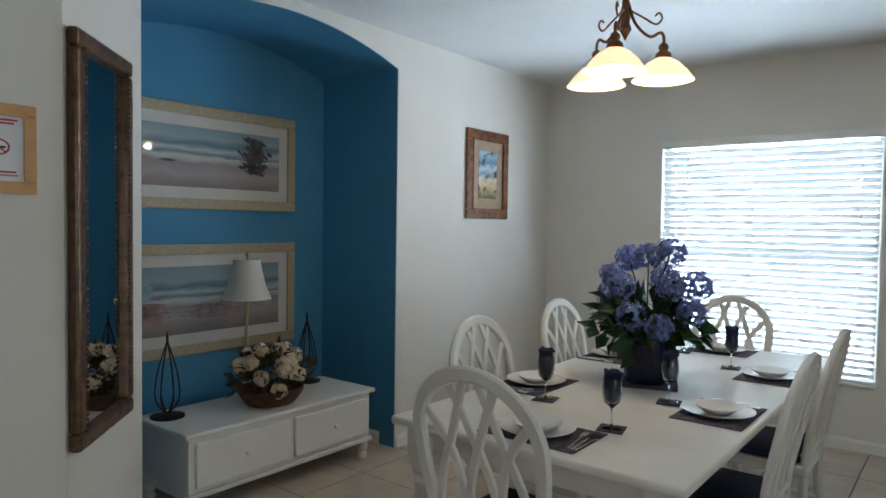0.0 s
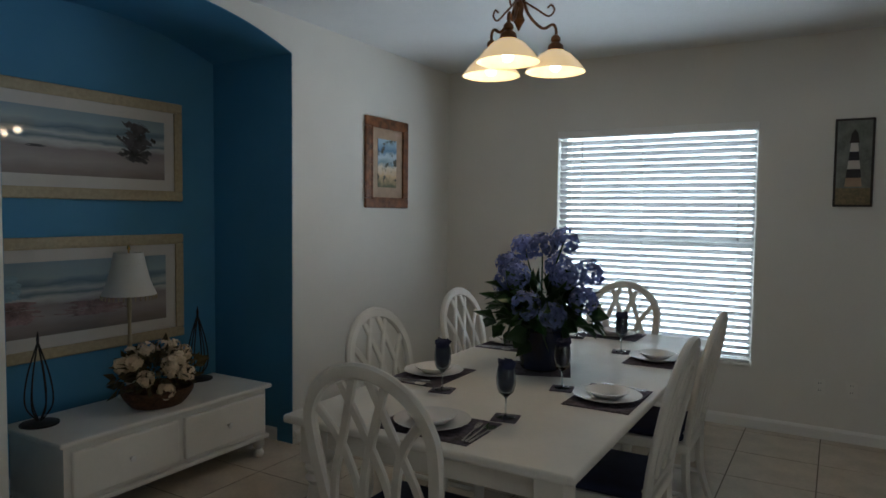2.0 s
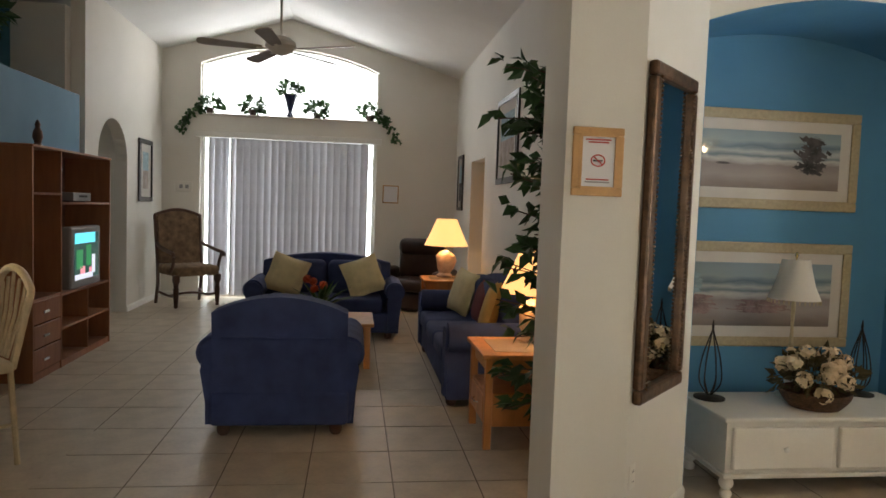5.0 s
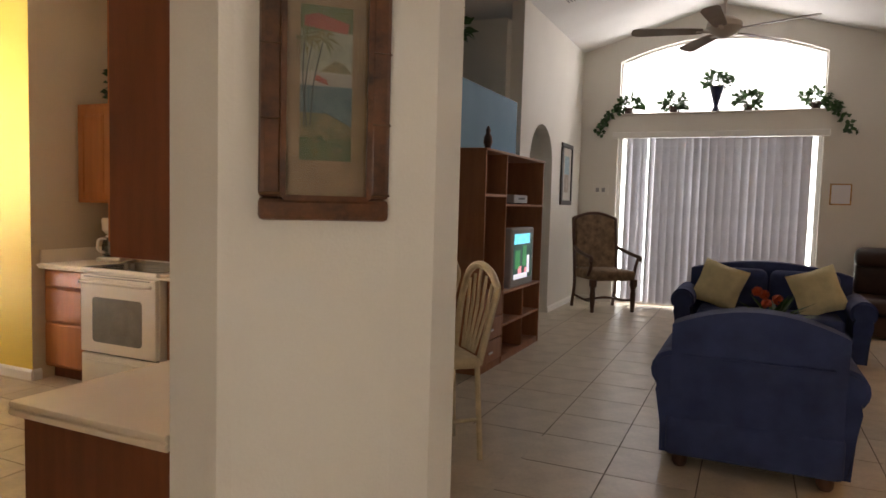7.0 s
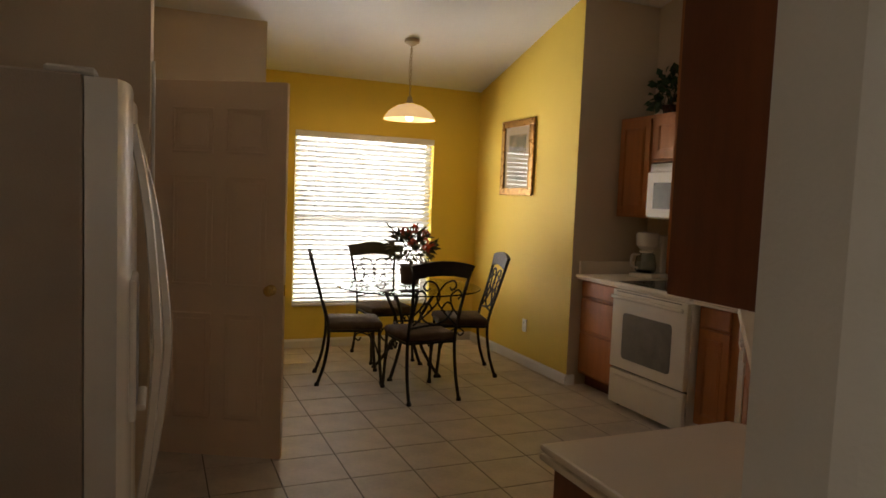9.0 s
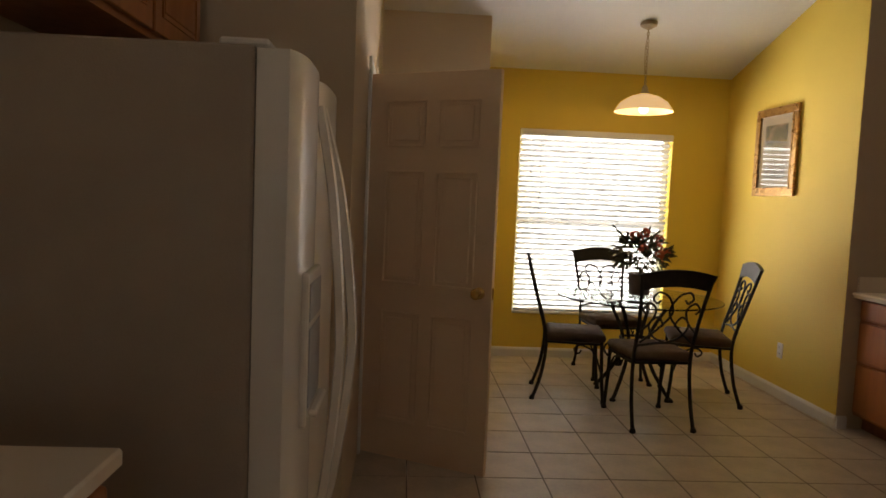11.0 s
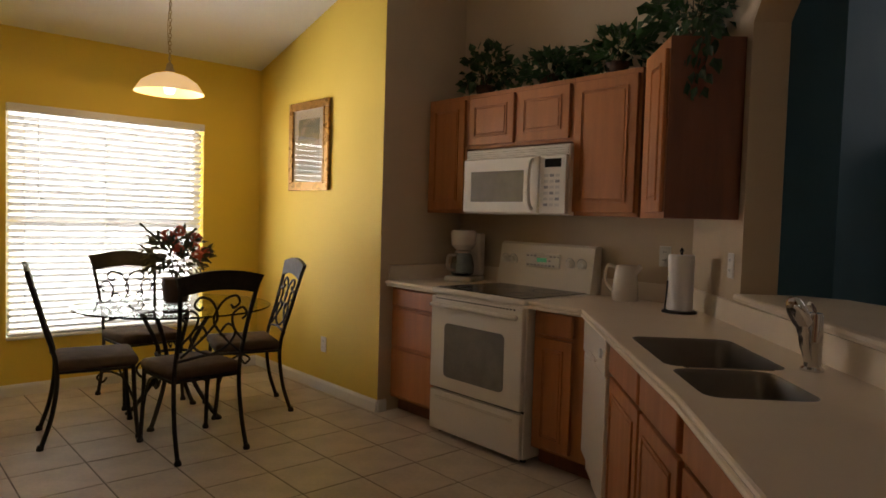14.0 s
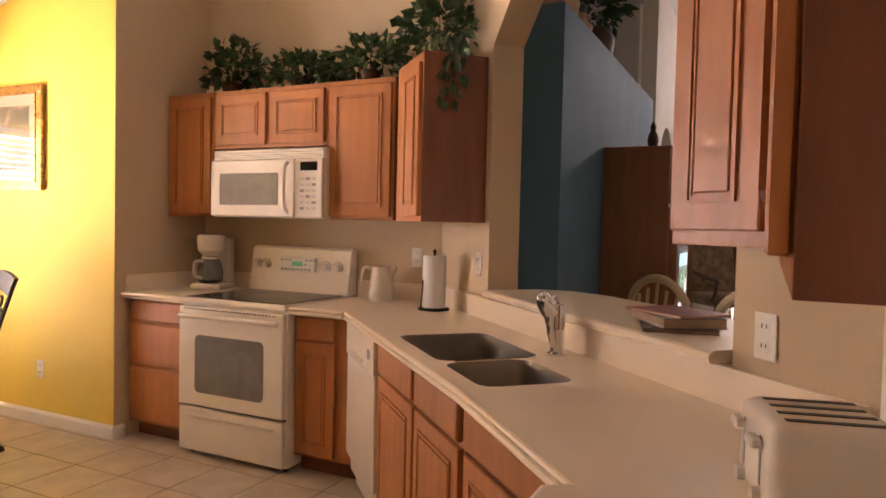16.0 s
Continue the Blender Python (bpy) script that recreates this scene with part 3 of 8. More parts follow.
def picture(name, label, m, w, h, border, frame_mat, mount=0.05, mount_mat="mount", bands=(), depth=0.025, shapes=(), category="picture"):
    """A framed picture that hangs on the plane y = 0 and looks along -y; bands are (from, to, material) up the print."""
    ob = thing(name, label, category, m)
    for n, (x0, z0, x1, z1) in {"frame_top": (-w / 2, h / 2 - border, w / 2, h / 2), "frame_bottom": (-w / 2, -h / 2, w / 2, -h / 2 + border),
                                "frame_left": (-w / 2, -h / 2 + border, -w / 2 + border, h / 2 - border), "frame_right": (w / 2 - border, -h / 2 + border, w / 2, h / 2 - border)}.items():
        bm = boxm(x0, -depth, z0, x1, -0.001, z1, bev=min(border, depth) * 0.3, seg=2)
        if "left" in n or "right" in n:
            inner = x1 if "left" in n else x0
            box(bm, inner - 0.006, -depth - 0.004, z0, inner + 0.006, -depth + 0.006, z1)
        else:
            inner = z0 if "top" in n else z1
            box(bm, x0 + border, -depth - 0.004, inner - 0.006, x1 - border, -depth + 0.006, inner + 0.006)
        part(n, bm, frame_mat, ob)
    iw, ih = w / 2 - border, h / 2 - border
    part("mount", boxm(-iw, -0.012, -ih, iw, -0.001, ih), mount_mat, ob)
    pw, ph = iw - mount, ih - mount
    for a, b, mm in bands:
        part("print", boxm(-pw, -0.0145, -ph + 2 * ph * a, pw, -0.0122, -ph + 2 * ph * b), mm, ob)
    for u0, v0, u1, v1, mm in shapes:
        blob = random.Random(int(1000 * u0) + 7)
        cu, cv, ru, rv = pw * (u0 + u1 - 1), ph * (v0 + v1 - 1), pw * (u1 - u0), ph * (v1 - v0)
        bm = bmesh.new()
        for k in range(240 if ru > 0.05 else 2):
            v = blob.uniform(-1, 1)
            spread = 1.0 - 0.45 * max(0.0, v) - 0.25 * max(0.0, -v) + 0.15 * math.sin(9 * v)
            sx, sz, tip = ru * blob.uniform(0.1, 0.26), rv * blob.uniform(0.06, 0.16), blob.uniform(0, 3.1)
            px, pz = cu + ru * 0.85 * spread * blob.triangular(-1, 1, 0.25), cv + rv * 0.88 * v
            slab(bm, [(px + sx * math.cos(b + tip) * r2, pz + sz * math.sin(b) * r2) for b, r2 in ((0, 1), (0.8, 0.6), (1.6, 1.1), (2.4, 0.7), (3.2, 1.0), (4.0, 0.65), (4.8, 1.05), (5.6, 0.7))], lambda u, v, d: (u, -0.015 - 0.00002 * k - d, v), 0.0002)
        part("print_detail", bm, mm, ob)
    return ob


def flat_ob(name, outline, material, parent, y0, y1):
    bm = bmesh.new()
    slab(bm, outline, lambda u, v, d: (u, y0 + d, v), y1 - y0)
    return part(name, bm, material, parent)


M["art_sky"] = mat("painted pale blue sky", (0.3, 0.42, 0.48), 0.8, vary=0.18, scale=9, bump=0, stretch=(1, 1, 4))
M["art_sand"] = mat("painted sand", (0.46, 0.38, 0.33), 0.8, vary=0.3, scale=7, bump=0, hue=(0.2, 0.16, 0.13))
M["art_dark"] = mat("painted dark shore", (0.085, 0.08, 0.08), 0.8, vary=0.4, scale=16, bump=0)
M["art_rock"] = mat("painted reddish rock", (0.3, 0.2, 0.19), 0.8, vary=0.4, scale=12, bump=0)
M["art_green"] = mat("painted palms", (0.07, 0.09, 0.04), 0.8, vary=0.5, scale=20, bump=0, hue=(0.3, 0.2, 0.08))
M["art_red"] = mat("painted red sky", (0.42, 0.1, 0.07), 0.8, vary=0.3, scale=14, bump=0)
M["art_teal"] = mat("painted grey green board", (0.19, 0.2, 0.17), 0.7, vary=0.3, scale=12, bump=0.02)
M["art_leafy"] = mat("painted undergrowth", (0.09, 0.12, 0.06), 0.8, vary=0.5, scale=40, bump=0, hue=(0.2, 0.17, 0.08))
M["art_ochre"] = mat("painted dull ochre", (0.26, 0.19, 0.1), 0.8, vary=0.4, scale=45, bump=0, hue=(0.12, 0.12, 0.07))
M["art_haze"] = mat("painted hazy sky", (0.38, 0.34, 0.26), 0.8, vary=0.2, scale=30, bump=0, hue=(0.2, 0.2, 0.17))
M["art_deep"] = mat("painted deep bay", (0.09, 0.13, 0.15), 0.8, vary=0.3, scale=40, bump=0, hue=(0.2, 0.24, 0.24))


def painting(name, stops, height, wobble=0.12, stretch=(5, 5, 5), blot=None):
    """A painted scene under glass: colours laid one above another up the sheet, broken up by brushwork."""
    m = mat(name, (0.5, 0.5, 0.5), 0.6, bump=0, coat=0.7)
    nt = m.node_tree
    b = nt.nodes["Principled BSDF"]
    tc = nt.nodes.new("ShaderNodeTexCoord")
    sep = nt.nodes.new("ShaderNodeSeparateXYZ")
    nt.links.new(tc.outputs["Object"], sep.inputs[0])
    mp = nt.nodes.new("ShaderNodeMapping")
    mp.inputs["Scale"].default_value = stretch
    nt.links.new(tc.outputs["Object"], mp.inputs["Vector"])
    nz = nt.nodes.new("ShaderNodeTexNoise")
    nz.inputs["Scale"].default_value, nz.inputs["Detail"].default_value = 2.2, 6
    nt.links.new(mp.outputs[0], nz.inputs["Vector"])
    pos = nt.nodes.new("ShaderNodeMath")
    pos.operation = "MULTIPLY_ADD"
    pos.inputs[1].default_value, pos.inputs[2].default_value = 1 / height, 0.5 - wobble
    nt.links.new(sep.outputs["Z"], pos.inputs[0])
    ad = nt.nodes.new("ShaderNodeMath")
    ad.operation = "MULTIPLY_ADD"
    ad.inputs[1].default_value = 2 * wobble
    nt.links.new(nz.outputs["Fac"], ad.inputs[0])
    nt.links.new(pos.outputs[0], ad.inputs[2])
    ramp = nt.nodes.new("ShaderNodeValToRGB")
    el = ramp.color_ramp.elements
    for i, (p, c) in enumerate(stops):
        e = el[i] if i < 2 else el.new(p)
        e.position, e.color = p, (*c, 1)
    nt.links.new(ad.outputs[0], ramp.inputs[0])
    out = ramp.outputs[0]
    if blot:
        n3 = nt.nodes.new("ShaderNodeTexNoise")
        n3.inputs["Scale"].default_value, n3.inputs["Detail"].default_value = blot[1], 5
        nt.links.new(tc.outputs["Object"], n3.inputs["Vector"])
        th = nt.nodes.new("ShaderNodeMapRange")
        th.inputs["From Min"].default_value, th.inputs["From Max"].default_value = 0.55, 0.62
        nt.links.new(n3.outputs["Fac"], th.inputs["Value"])
        mx = nt.nodes.new("ShaderNodeMix")
        mx.data_type = "RGBA"
        mx.inputs["B"].default_value = (*blot[0], 1)
        nt.links.new(th.outputs[0], mx.inputs["Factor"])
        nt.links.new(out, mx.inputs["A"])
        out = mx.outputs["Result"]
    nt.links.new(out, b.inputs["Base Color"])
    return m


M["art_beach"] = painting("beach watercolour", ((0.0, (0.2, 0.16, 0.14)), (0.25, (0.36, 0.31, 0.28)), (0.42, (0.28, 0.24, 0.23)), (0.5, (0.52, 0.52, 0.5)), (0.55, (0.14, 0.2, 0.23)), (0.62, (0.46, 0.49, 0.49)), (0.7, (0.13, 0.2, 0.24)), (0.8, (0.3, 0.38, 0.41)), (1.0, (0.24, 0.32, 0.37))), 0.4, 0.1, (2, 2, 7))
M["art_bay"] = painting("bay watercolour", ((0.0, (0.12, 0.12, 0.06)), (0.2, (0.6, 0.42, 0.22)), (0.4, (0.7, 0.6, 0.45)), (0.5, (0.2, 0.3, 0.36)), (0.65, (0.5, 0.6, 0.66)), (0.8, (0.12, 0.24, 0.4)), (1.0, (0.35, 0.5, 0.62))), 0.34, 0.16, (9, 9, 9), ((0.07, 0.07, 0.05), 14))
M["art_fruit"] = painting("dark still life", ((0.0, (0.05, 0.04, 0.02)), (0.3, (0.22, 0.12, 0.05)), (0.5, (0.3, 0.2, 0.08)), (0.7, (0.08, 0.07, 0.04)), (1.0, (0.04, 0.03, 0.02))), 0.45, 0.2, (8, 8, 8), ((0.3, 0.16, 0.08), 12))


def outlet(label, m, kind="outlet"):
    """A wall plate on the plane y = 0, facing -y."""
    ob = thing("wall_outlet", label, "outlet", m)
    part("plate", boxm(-0.036, -0.006, -0.058, 0.036, -0.0005, 0.058, bev=0.003), "outlet", ob)
    for z in (-0.024, 0.024):
        part("socket", boxm(-0.016, -0.0085, z - 0.014, 0.016, -0.0062, z + 0.014, bev=0.001), "outlet", ob)
        bm = bmesh.new()
        for x in (-0.007, 0.007):
            box(bm, x - 0.0014, -0.0095, z - 0.003, x + 0.0014, -0.0087, z + 0.007)
        part("slots", bm, "black", ob)
    return ob


def on_wall(x, y, z, facing):
    """Pose for things made to face -y, turned to face the given direction in degrees (0: -y, 90: +x, 180: +y, -90: -x)."""
    return pose(x, y, z, 0, 0, facing)


M["cord"] = mat("white woven blind cord", (0.85, 0.85, 0.84), 0.7, vary=0.02, bump=0, trans=0.6)


def window_set(name, m, w, h, count, label, tilt=-46):
    """A window in an opening, with its frame, panes, glowing day outside left to the backdrop, and a slatted blind. Faces -y; origin bottom centre of the opening."""
    win = tagged(new(name), "white aluminium single-hung window in a plain reveal", "window", kind="structure")
    win.matrix_world = m
    bm = bmesh.new()
    for x0, z0, x1, z1 in ((-w / 2, 0, -w / 2 + 0.04, h), (w / 2 - 0.04, 0, w / 2, h), (-w / 2 + 0.04, 0, w / 2 - 0.04, 0.04), (-w / 2 + 0.04, h - 0.04, w / 2 - 0.04, h), (-w / 2 + 0.04, h * 0.5 - 0.02, w / 2 - 0.04, h * 0.5 + 0.02)):
        box(bm, x0, 0.1, z0, x1, 0.14, z1, bev=0.003)
    part("window_frame", bm, "trim", win)
    part("window_sill", boxm(-w / 2, -0.02, 0.0005, w / 2, 0.1, 0.02, bev=0.005), "trim", win)
    for z0, z1 in ((0.04, h * 0.5 - 0.02), (h * 0.5 + 0.02, h - 0.04)):
        p = part("pane", boxm(-w / 2 + 0.04, 0.118, z0, w / 2 - 0.04, 0.122, z1), "glass", win)
        p.visible_shadow = False
    bl = thing("window_blind", label, "blind", m)
    part("headrail", boxm(-w / 2 + 0.005, -0.012, h - 0.06, w / 2 - 0.005, 0.05, h - 0.002, bev=0.004), "slat", bl)
    part("valance", boxm(-w / 2 + 0.002, -0.02, h - 0.05, w / 2 - 0.002, -0.013, h - 0.004, bev=0.002), "trim", bl)
    top, bot = h - 0.075, 0.05
    bm = bmesh.new()
    n = 5
    prof = [(-0.025 + 0.05 * i / n, 0.004 * (1 - (2 * i / n - 1) ** 2)) for i in range(n + 1)]
    out = prof + [(a, b - 0.0025) for a, b in reversed(prof)]
    ca, sa = math.cos(radians(tilt)), math.sin(radians(tilt))
    slab(bm, [(a * ca - b * sa, a * sa + b * ca) for a, b in out], lambda u, v, d: (-w / 2 + 0.012 + d, 0.025 + u, v), w - 0.024)
    first = part("slat", bm, "slat", bl)
    for i in range(count):
        s = first if i == 0 else new("slat", first.data)
        s.parent = bl
        s.location = (0.001 * math.sin(i * 2.3), 0, bot + (top - bot) * (i + 0.5) / count + 0.0012 * math.sin(i * 1.7))
    part("bottom_rail", boxm(-w / 2 + 0.012, 0.005, 0.024, w / 2 - 0.012, 0.045, 0.042, bev=0.004), "slat", bl)
    for x in (-w * 0.42, -w * 0.04, w * 0.42):
        part("ladder_tape", boxm(x - 0.003, -0.004, 0.042, x + 0.003, -0.0025, top + 0.02), "cord", bl)
    bm = bmesh.new()
    tube(bm, [(-w * 0.36, -0.02, h - 0.05), (-w * 0.358, -0.022, h * 0.55)], 0.004, 6)
    part("tilt_wand", bm, "cord", bl)
    return bl


window_set("window_1", on_wall(-1.255, 5.382, 0.45, 0), 1.51, 1.77, 33, "white slatted blind, closed down over the dining window")
window_set("window_2", on_wall(-2.355, -7.532, 0.4, 180), 1.39, 1.66, 33, "white slatted blind over the breakfast nook window", -37)


M["glow"] = mat("hazy bright outdoors", (0.9, 0.93, 0.95), 1.0, vary=0.02, bump=0, emit=2.4, emit_color=(0.93, 0.97, 1.0))
structure("backdrop_dining", boxm(-4.2, 7.0, -0.1, 2.2, 7.05, 3.6), "glow", "bright hazy daylight outside the window", "backdrop")
structure("backdrop_nook", boxm(-5.5, -9.2, -0.1, 1.2, -9.15, 3.6), "glow", "bright hazy daylight outside the window", "backdrop")
structure("backdrop_patio", boxm(-13.0, -6.5, -0.1, -12.95, 4.5, 6.5), "glow", "bright hazy daylight outside the sliding door", "backdrop")


# ---- dining room ----
def turned_leg(bm, x, y, z1, r=0.04, z0=0.0):
    h = z1 - z0
    lathe(bm, [(r * 0.55, 0), (r * 0.8, h * 0.03), (r * 0.6, h * 0.08), (r * 0.75, h * 0.12), (r * 0.95, h * 0.35), (r * 1.05, h * 0.55), (r * 0.75, h * 0.66),
               (r * 1.1, h * 0.69), (r * 0.8, h * 0.72), (r * 1.1, h * 0.75), (r * 1.0, h * 0.78)], 14, (x, y, z0))
    box(bm, x - r * 1.05, y - r * 1.05, z0 + h * 0.78, x + r * 1.05, y + r * 1.05, z1, bev=0.004)


TX0, TX1, TY0, TY1, TZ = -1.82, -0.64, 1.97, 4.56, 0.76
table = thing("dining_table", "antique white painted dining table with turned legs, laid for six", "table", pose((TX0 + TX1) / 2, (TY0 + TY1) / 2, 0))
hw, hl = (TX1 - TX0) / 2, (TY1 - TY0) / 2
bm = boxm(-hw, -hl, TZ - 0.034, hw, hl, TZ, bev=0.012, seg=3)
part("tabletop", bm, "white_paint", table, smooth=True)
bm = bmesh.new()
for a in (-1, 1):
    box(bm, a * (hw - 0.1) - 0.012, -hl + 0.1, TZ - 0.135, a * (hw - 0.1) + 0.012, hl - 0.1, TZ - 0.034)
    box(bm, -hw + 0.1, a * (hl - 0.1) - 0.012, TZ - 0.135, hw - 0.1, a * (hl - 0.1) + 0.012, TZ - 0.034)
part("apron", bm, "white_paint", table)
for a in (-1, 1):
    for b in (-1, 1):
        bm = bmesh.new()
        turned_leg(bm, a * (hw - 0.1), b * (hl - 0.1), TZ - 0.034, 0.05)
        part("leg", bm, "white_paint", table, smooth=True)


def board(bm, pts, width, thick, across=Vector((0, 1, 0))):
    """A flat bent board along the points, its thickness lying in the across direction."""
    pts = [Vector(p) for p in pts]
    n, rings = len(pts), []
    for i, p in enumerate(pts):
        d = (pts[min(i + 1, n - 1)] - pts[max(i - 1, 0)]).normalized()
        side = d.cross(across).normalized()
        q = side.cross(d).normalized()
        c = 0.3
        rings.append([bm.verts.new(p + side * (u * width / 2) + q * (v * thick / 2)) for u, v in ((-1, -c), (-1, c), (-1 + c, 1), (1 - c, 1), (1, c), (1, -c), (1 - c, -1), (-1 + c, -1))])
    for a, b in zip(rings, rings[1:]):
        for k in range(8):
            bm.faces.new((a[k], a[(k + 1) % 8], b[(k + 1) % 8], b[k]))
    bm.faces.new(rings[0]), bm.faces.new(rings[-1])
    return bm


def dining_chair():
    ob = thing("dining_chair", "antique white chair with an arched lattice back and navy seat", "chair", group="chairs round the dining table")
    lean = lambda z: -0.2 - 0.13 * max(0.0, (z - 0.44) / 0.66) ** 1.2
    W = lambda x, z: (x, lean(z), z)
    hoop = [W(-0.19, 0.42), W(-0.215, 0.6), W(-0.235, 0.75)] + [W(0.24 * math.cos(radians(a)), 0.84 + 0.235 * math.sin(radians(a))) for a in range(172, -1, -12)] + [W(0.235, 0.75), W(0.215, 0.6), W(0.19, 0.42)]
    part("back_frame", board(bmesh.new(), curve_pts(hoop, 3), 0.052, 0.03), "white_paint", ob)
    bars = (((-0.055, 0.5), (-0.05, 0.66), (0.0, 0.82), (0.085, 1.03)), ((-0.065, 0.5), (-0.075, 0.66), (-0.12, 0.82), (-0.215, 0.95)), ((-0.19, 0.52), (-0.165, 0.68), (-0.105, 0.84), (-0.03, 1.05)))
    for bar in bars:
        for sgn in (-1, 1):
            part("splat_bar", board(bmesh.new(), curve_pts([W(sgn * x, z) for x, z in bar], 5), 0.034, 0.016), "white_paint", ob)
    part("back_rail", tube(bmesh.new(), curve_pts([W(-0.2, 0.5), W(0, 0.505), W(0.2, 0.5)], 4), 0.022, 8, flat=0.6), "white_paint", ob, smooth=True)
    bm = boxm(-0.23, -0.22, 0.4, 0.23, 0.23, 0.455, bev=0.012, seg=2)
    part("seat_frame", bm, "white_paint", ob)
    bm = boxm(-0.22, -0.19, 0.457, 0.22, 0.225, 0.5, bev=0.02, seg=3)
    part("seat", bm, "navy_seat", ob, "navy blue padded seat", smooth=True)
    for sgn in (-1, 1):
        bm = bmesh.new()
        turned_leg(bm, sgn * 0.19, 0.19, 0.41, 0.026)
        part("front_leg", bm, "white_paint", ob, smooth=True)
        part("back_leg", tube(bmesh.new(), curve_pts([(sgn * 0.19, -0.2, 0.42), (sgn * 0.19, -0.21, 0.2), (sgn * 0.195, -0.27, 0.0)], 4), [0.024] * 4 + [0.022] * 4 + [0.019], 6), "white_paint", ob, smooth=True)
        part("stretcher", tube(bmesh.new(), [(sgn * 0.19, -0.21, 0.18), (sgn * 0.19, 0.19, 0.18)], 0.012, 6), "white_paint", ob, smooth=True)
    return ob


TALL = Matrix.Diagonal((1.0, 1.0, 0.985, 1.0))
chair = dining_chair()
places = [(-1.235, 2.02, 0), (-1.66, 2.78, -90), (-1.75, 3.8, -90), (-0.79, 2.84, 90), (-0.79, 3.64, 90), (-1.29, 4.55, 180)]
chair.matrix_world = pose(*places[0][:2], 0, 0, 0, places[0][2]) @ TALL
for x, y, a in places[1:]:
    copy_thing(chair, pose(x, y, 0, 0, 0, a) @ TALL)


def disc(r, z0, z1, seg=28):
    return lathe(bmesh.new(), [(r * 0.55, z0), (r * 0.97, z1 - 0.003), (r, z1), (r * 0.96, z1), (r * 0.62, z0 + 0.006), (0.002, z0 + 0.005)], seg, cap=True)


def setting(x, y, a, gx, gy):
    """One place laid on the table: a mat, a plate, a glass with a napkin on a coaster, and cutlery."""
    m = pose(x, y, TZ + 0.0005, 0, 0, a)
    ob = tagged(part("placemat", boxm(-0.2, -0.14, 0, 0.2, 0.14, 0.004, bev=0.0015), "placemat"), "blue and brown woven placemat on the dining table", "placemat", "placemats")
    ob.matrix_world = m
    ob = tagged(part("dinner_plate", disc(0.145, 0, 0.022), "white_shiny", smooth=True), "white glazed dinner plate on a placemat", "plate", "dinner plates")
    ob.matrix_world = m @ pose(-0.02, 0, 0.0045)
    ob = tagged(part("side_plate", disc(0.095, 0, 0.03), "white_shiny", smooth=True), "small white bowl plate on a dinner plate", "plate", "side plates")
    ob.matrix_world = m @ pose(-0.02, 0, 0.0125)
    for k, (nm, off) in enumerate((("fork", 0.155), ("knife", 0.175), ("spoon", 0.195))):
        ob = thing(nm, f"steel {nm} on a woven placemat", "cutlery", m @ pose(off, -0.02, 0.0045, 0, 0, 8 - 4 * k), "cutlery")
        part("shank", tube(bmesh.new(), [(0, -0.1, 0.003), (0, 0.0, 0.004), (0, 0.05, 0.005)], [0.0055, 0.0035, 0.003], 6, flat=0.5), "chrome", ob, smooth=True)
        bm = bmesh.new()
        if nm == "fork":
            for i in range(4):
                tube(bm, [(-0.008 + 0.0053 * i, 0.06, 0.006), (-0.008 + 0.0053 * i, 0.1, 0.008)], 0.0015, 5)
            box(bm, -0.0095, 0.045, 0.004, 0.0095, 0.062, 0.007)
        elif nm == "knife":
            slab(bm, [(-0.006, 0.045), (0.008, 0.045), (0.009, 0.1), (0.0, 0.125), (-0.006, 0.12)], lambda u, v, d: (u, v, 0.004 + d), 0.002)
        else:
            slab(bm, [(0.018 * math.cos(q * 0.524), 0.078 + 0.03 * math.sin(q * 0.524)) for q in range(12)], lambda u, v, d: (u, v, 0.003 + d), 0.003)
        part("head", bm, "chrome", ob)
    gm = pose(gx, gy, TZ + 0.0005, 0, 0, a + 12)
    ob = tagged(part("coaster", boxm(-0.05, -0.05, 0, 0.05, 0.05, 0.006, bev=0.002), "placemat"), "square woven coaster on the dining table", "coaster", "coasters")
    ob.matrix_world = gm
    g = thing("wine_glass", "clear stemmed glass holding a folded navy napkin", "glass", gm @ pose(0, 0, 0.0065), "stemmed glasses")
    part("foot", lathe(bmesh.new(), [(0.036, 0), (0.034, 0.003), (0.008, 0.006), (0.004, 0.012)], 20), "glass_blue", g, smooth=True)
    part("stem", lathe(bmesh.new(), [(0.004, 0.012), (0.0035, 0.05), (0.005, 0.075), (0.012, 0.083)], 12), "glass_blue", g, smooth=True)
    part("bowl", lathe(bmesh.new(), [(0.012, 0.083), (0.03, 0.1), (0.038, 0.13), (0.037, 0.165), (0.033, 0.19), (0.0318, 0.19), (0.0355, 0.165), (0.0365, 0.13), (0.0285, 0.102), (0.008, 0.088)], 20), "glass_blue", g, smooth=True)
    rng = random.Random(int(x * 100 + y * 37))
    bm = lathe(bmesh.new(), [(0.008, 0.095), (0.024, 0.105), (0.032, 0.135), (0.031, 0.17), (0.029, 0.195), (0.034, 0.21), (0.026, 0.222), (0.004, 0.216)], 14)
    for v in bm.verts:
        k = (v.co.z - 0.16) / 0.06
        if k > 0:
            v.co += Vector((rng.uniform(-1, 1), rng.uniform(-1, 1), rng.uniform(-0.4, 1))) * 0.01 * min(k, 1)
    nk = tagged(part("napkin", bm, "napkin", smooth=False), "folded navy cloth napkin stuffed in a stemmed glass", "napkin", "napkins")
    nk.matrix_world = gm @ pose(0, 0, 0.0065)


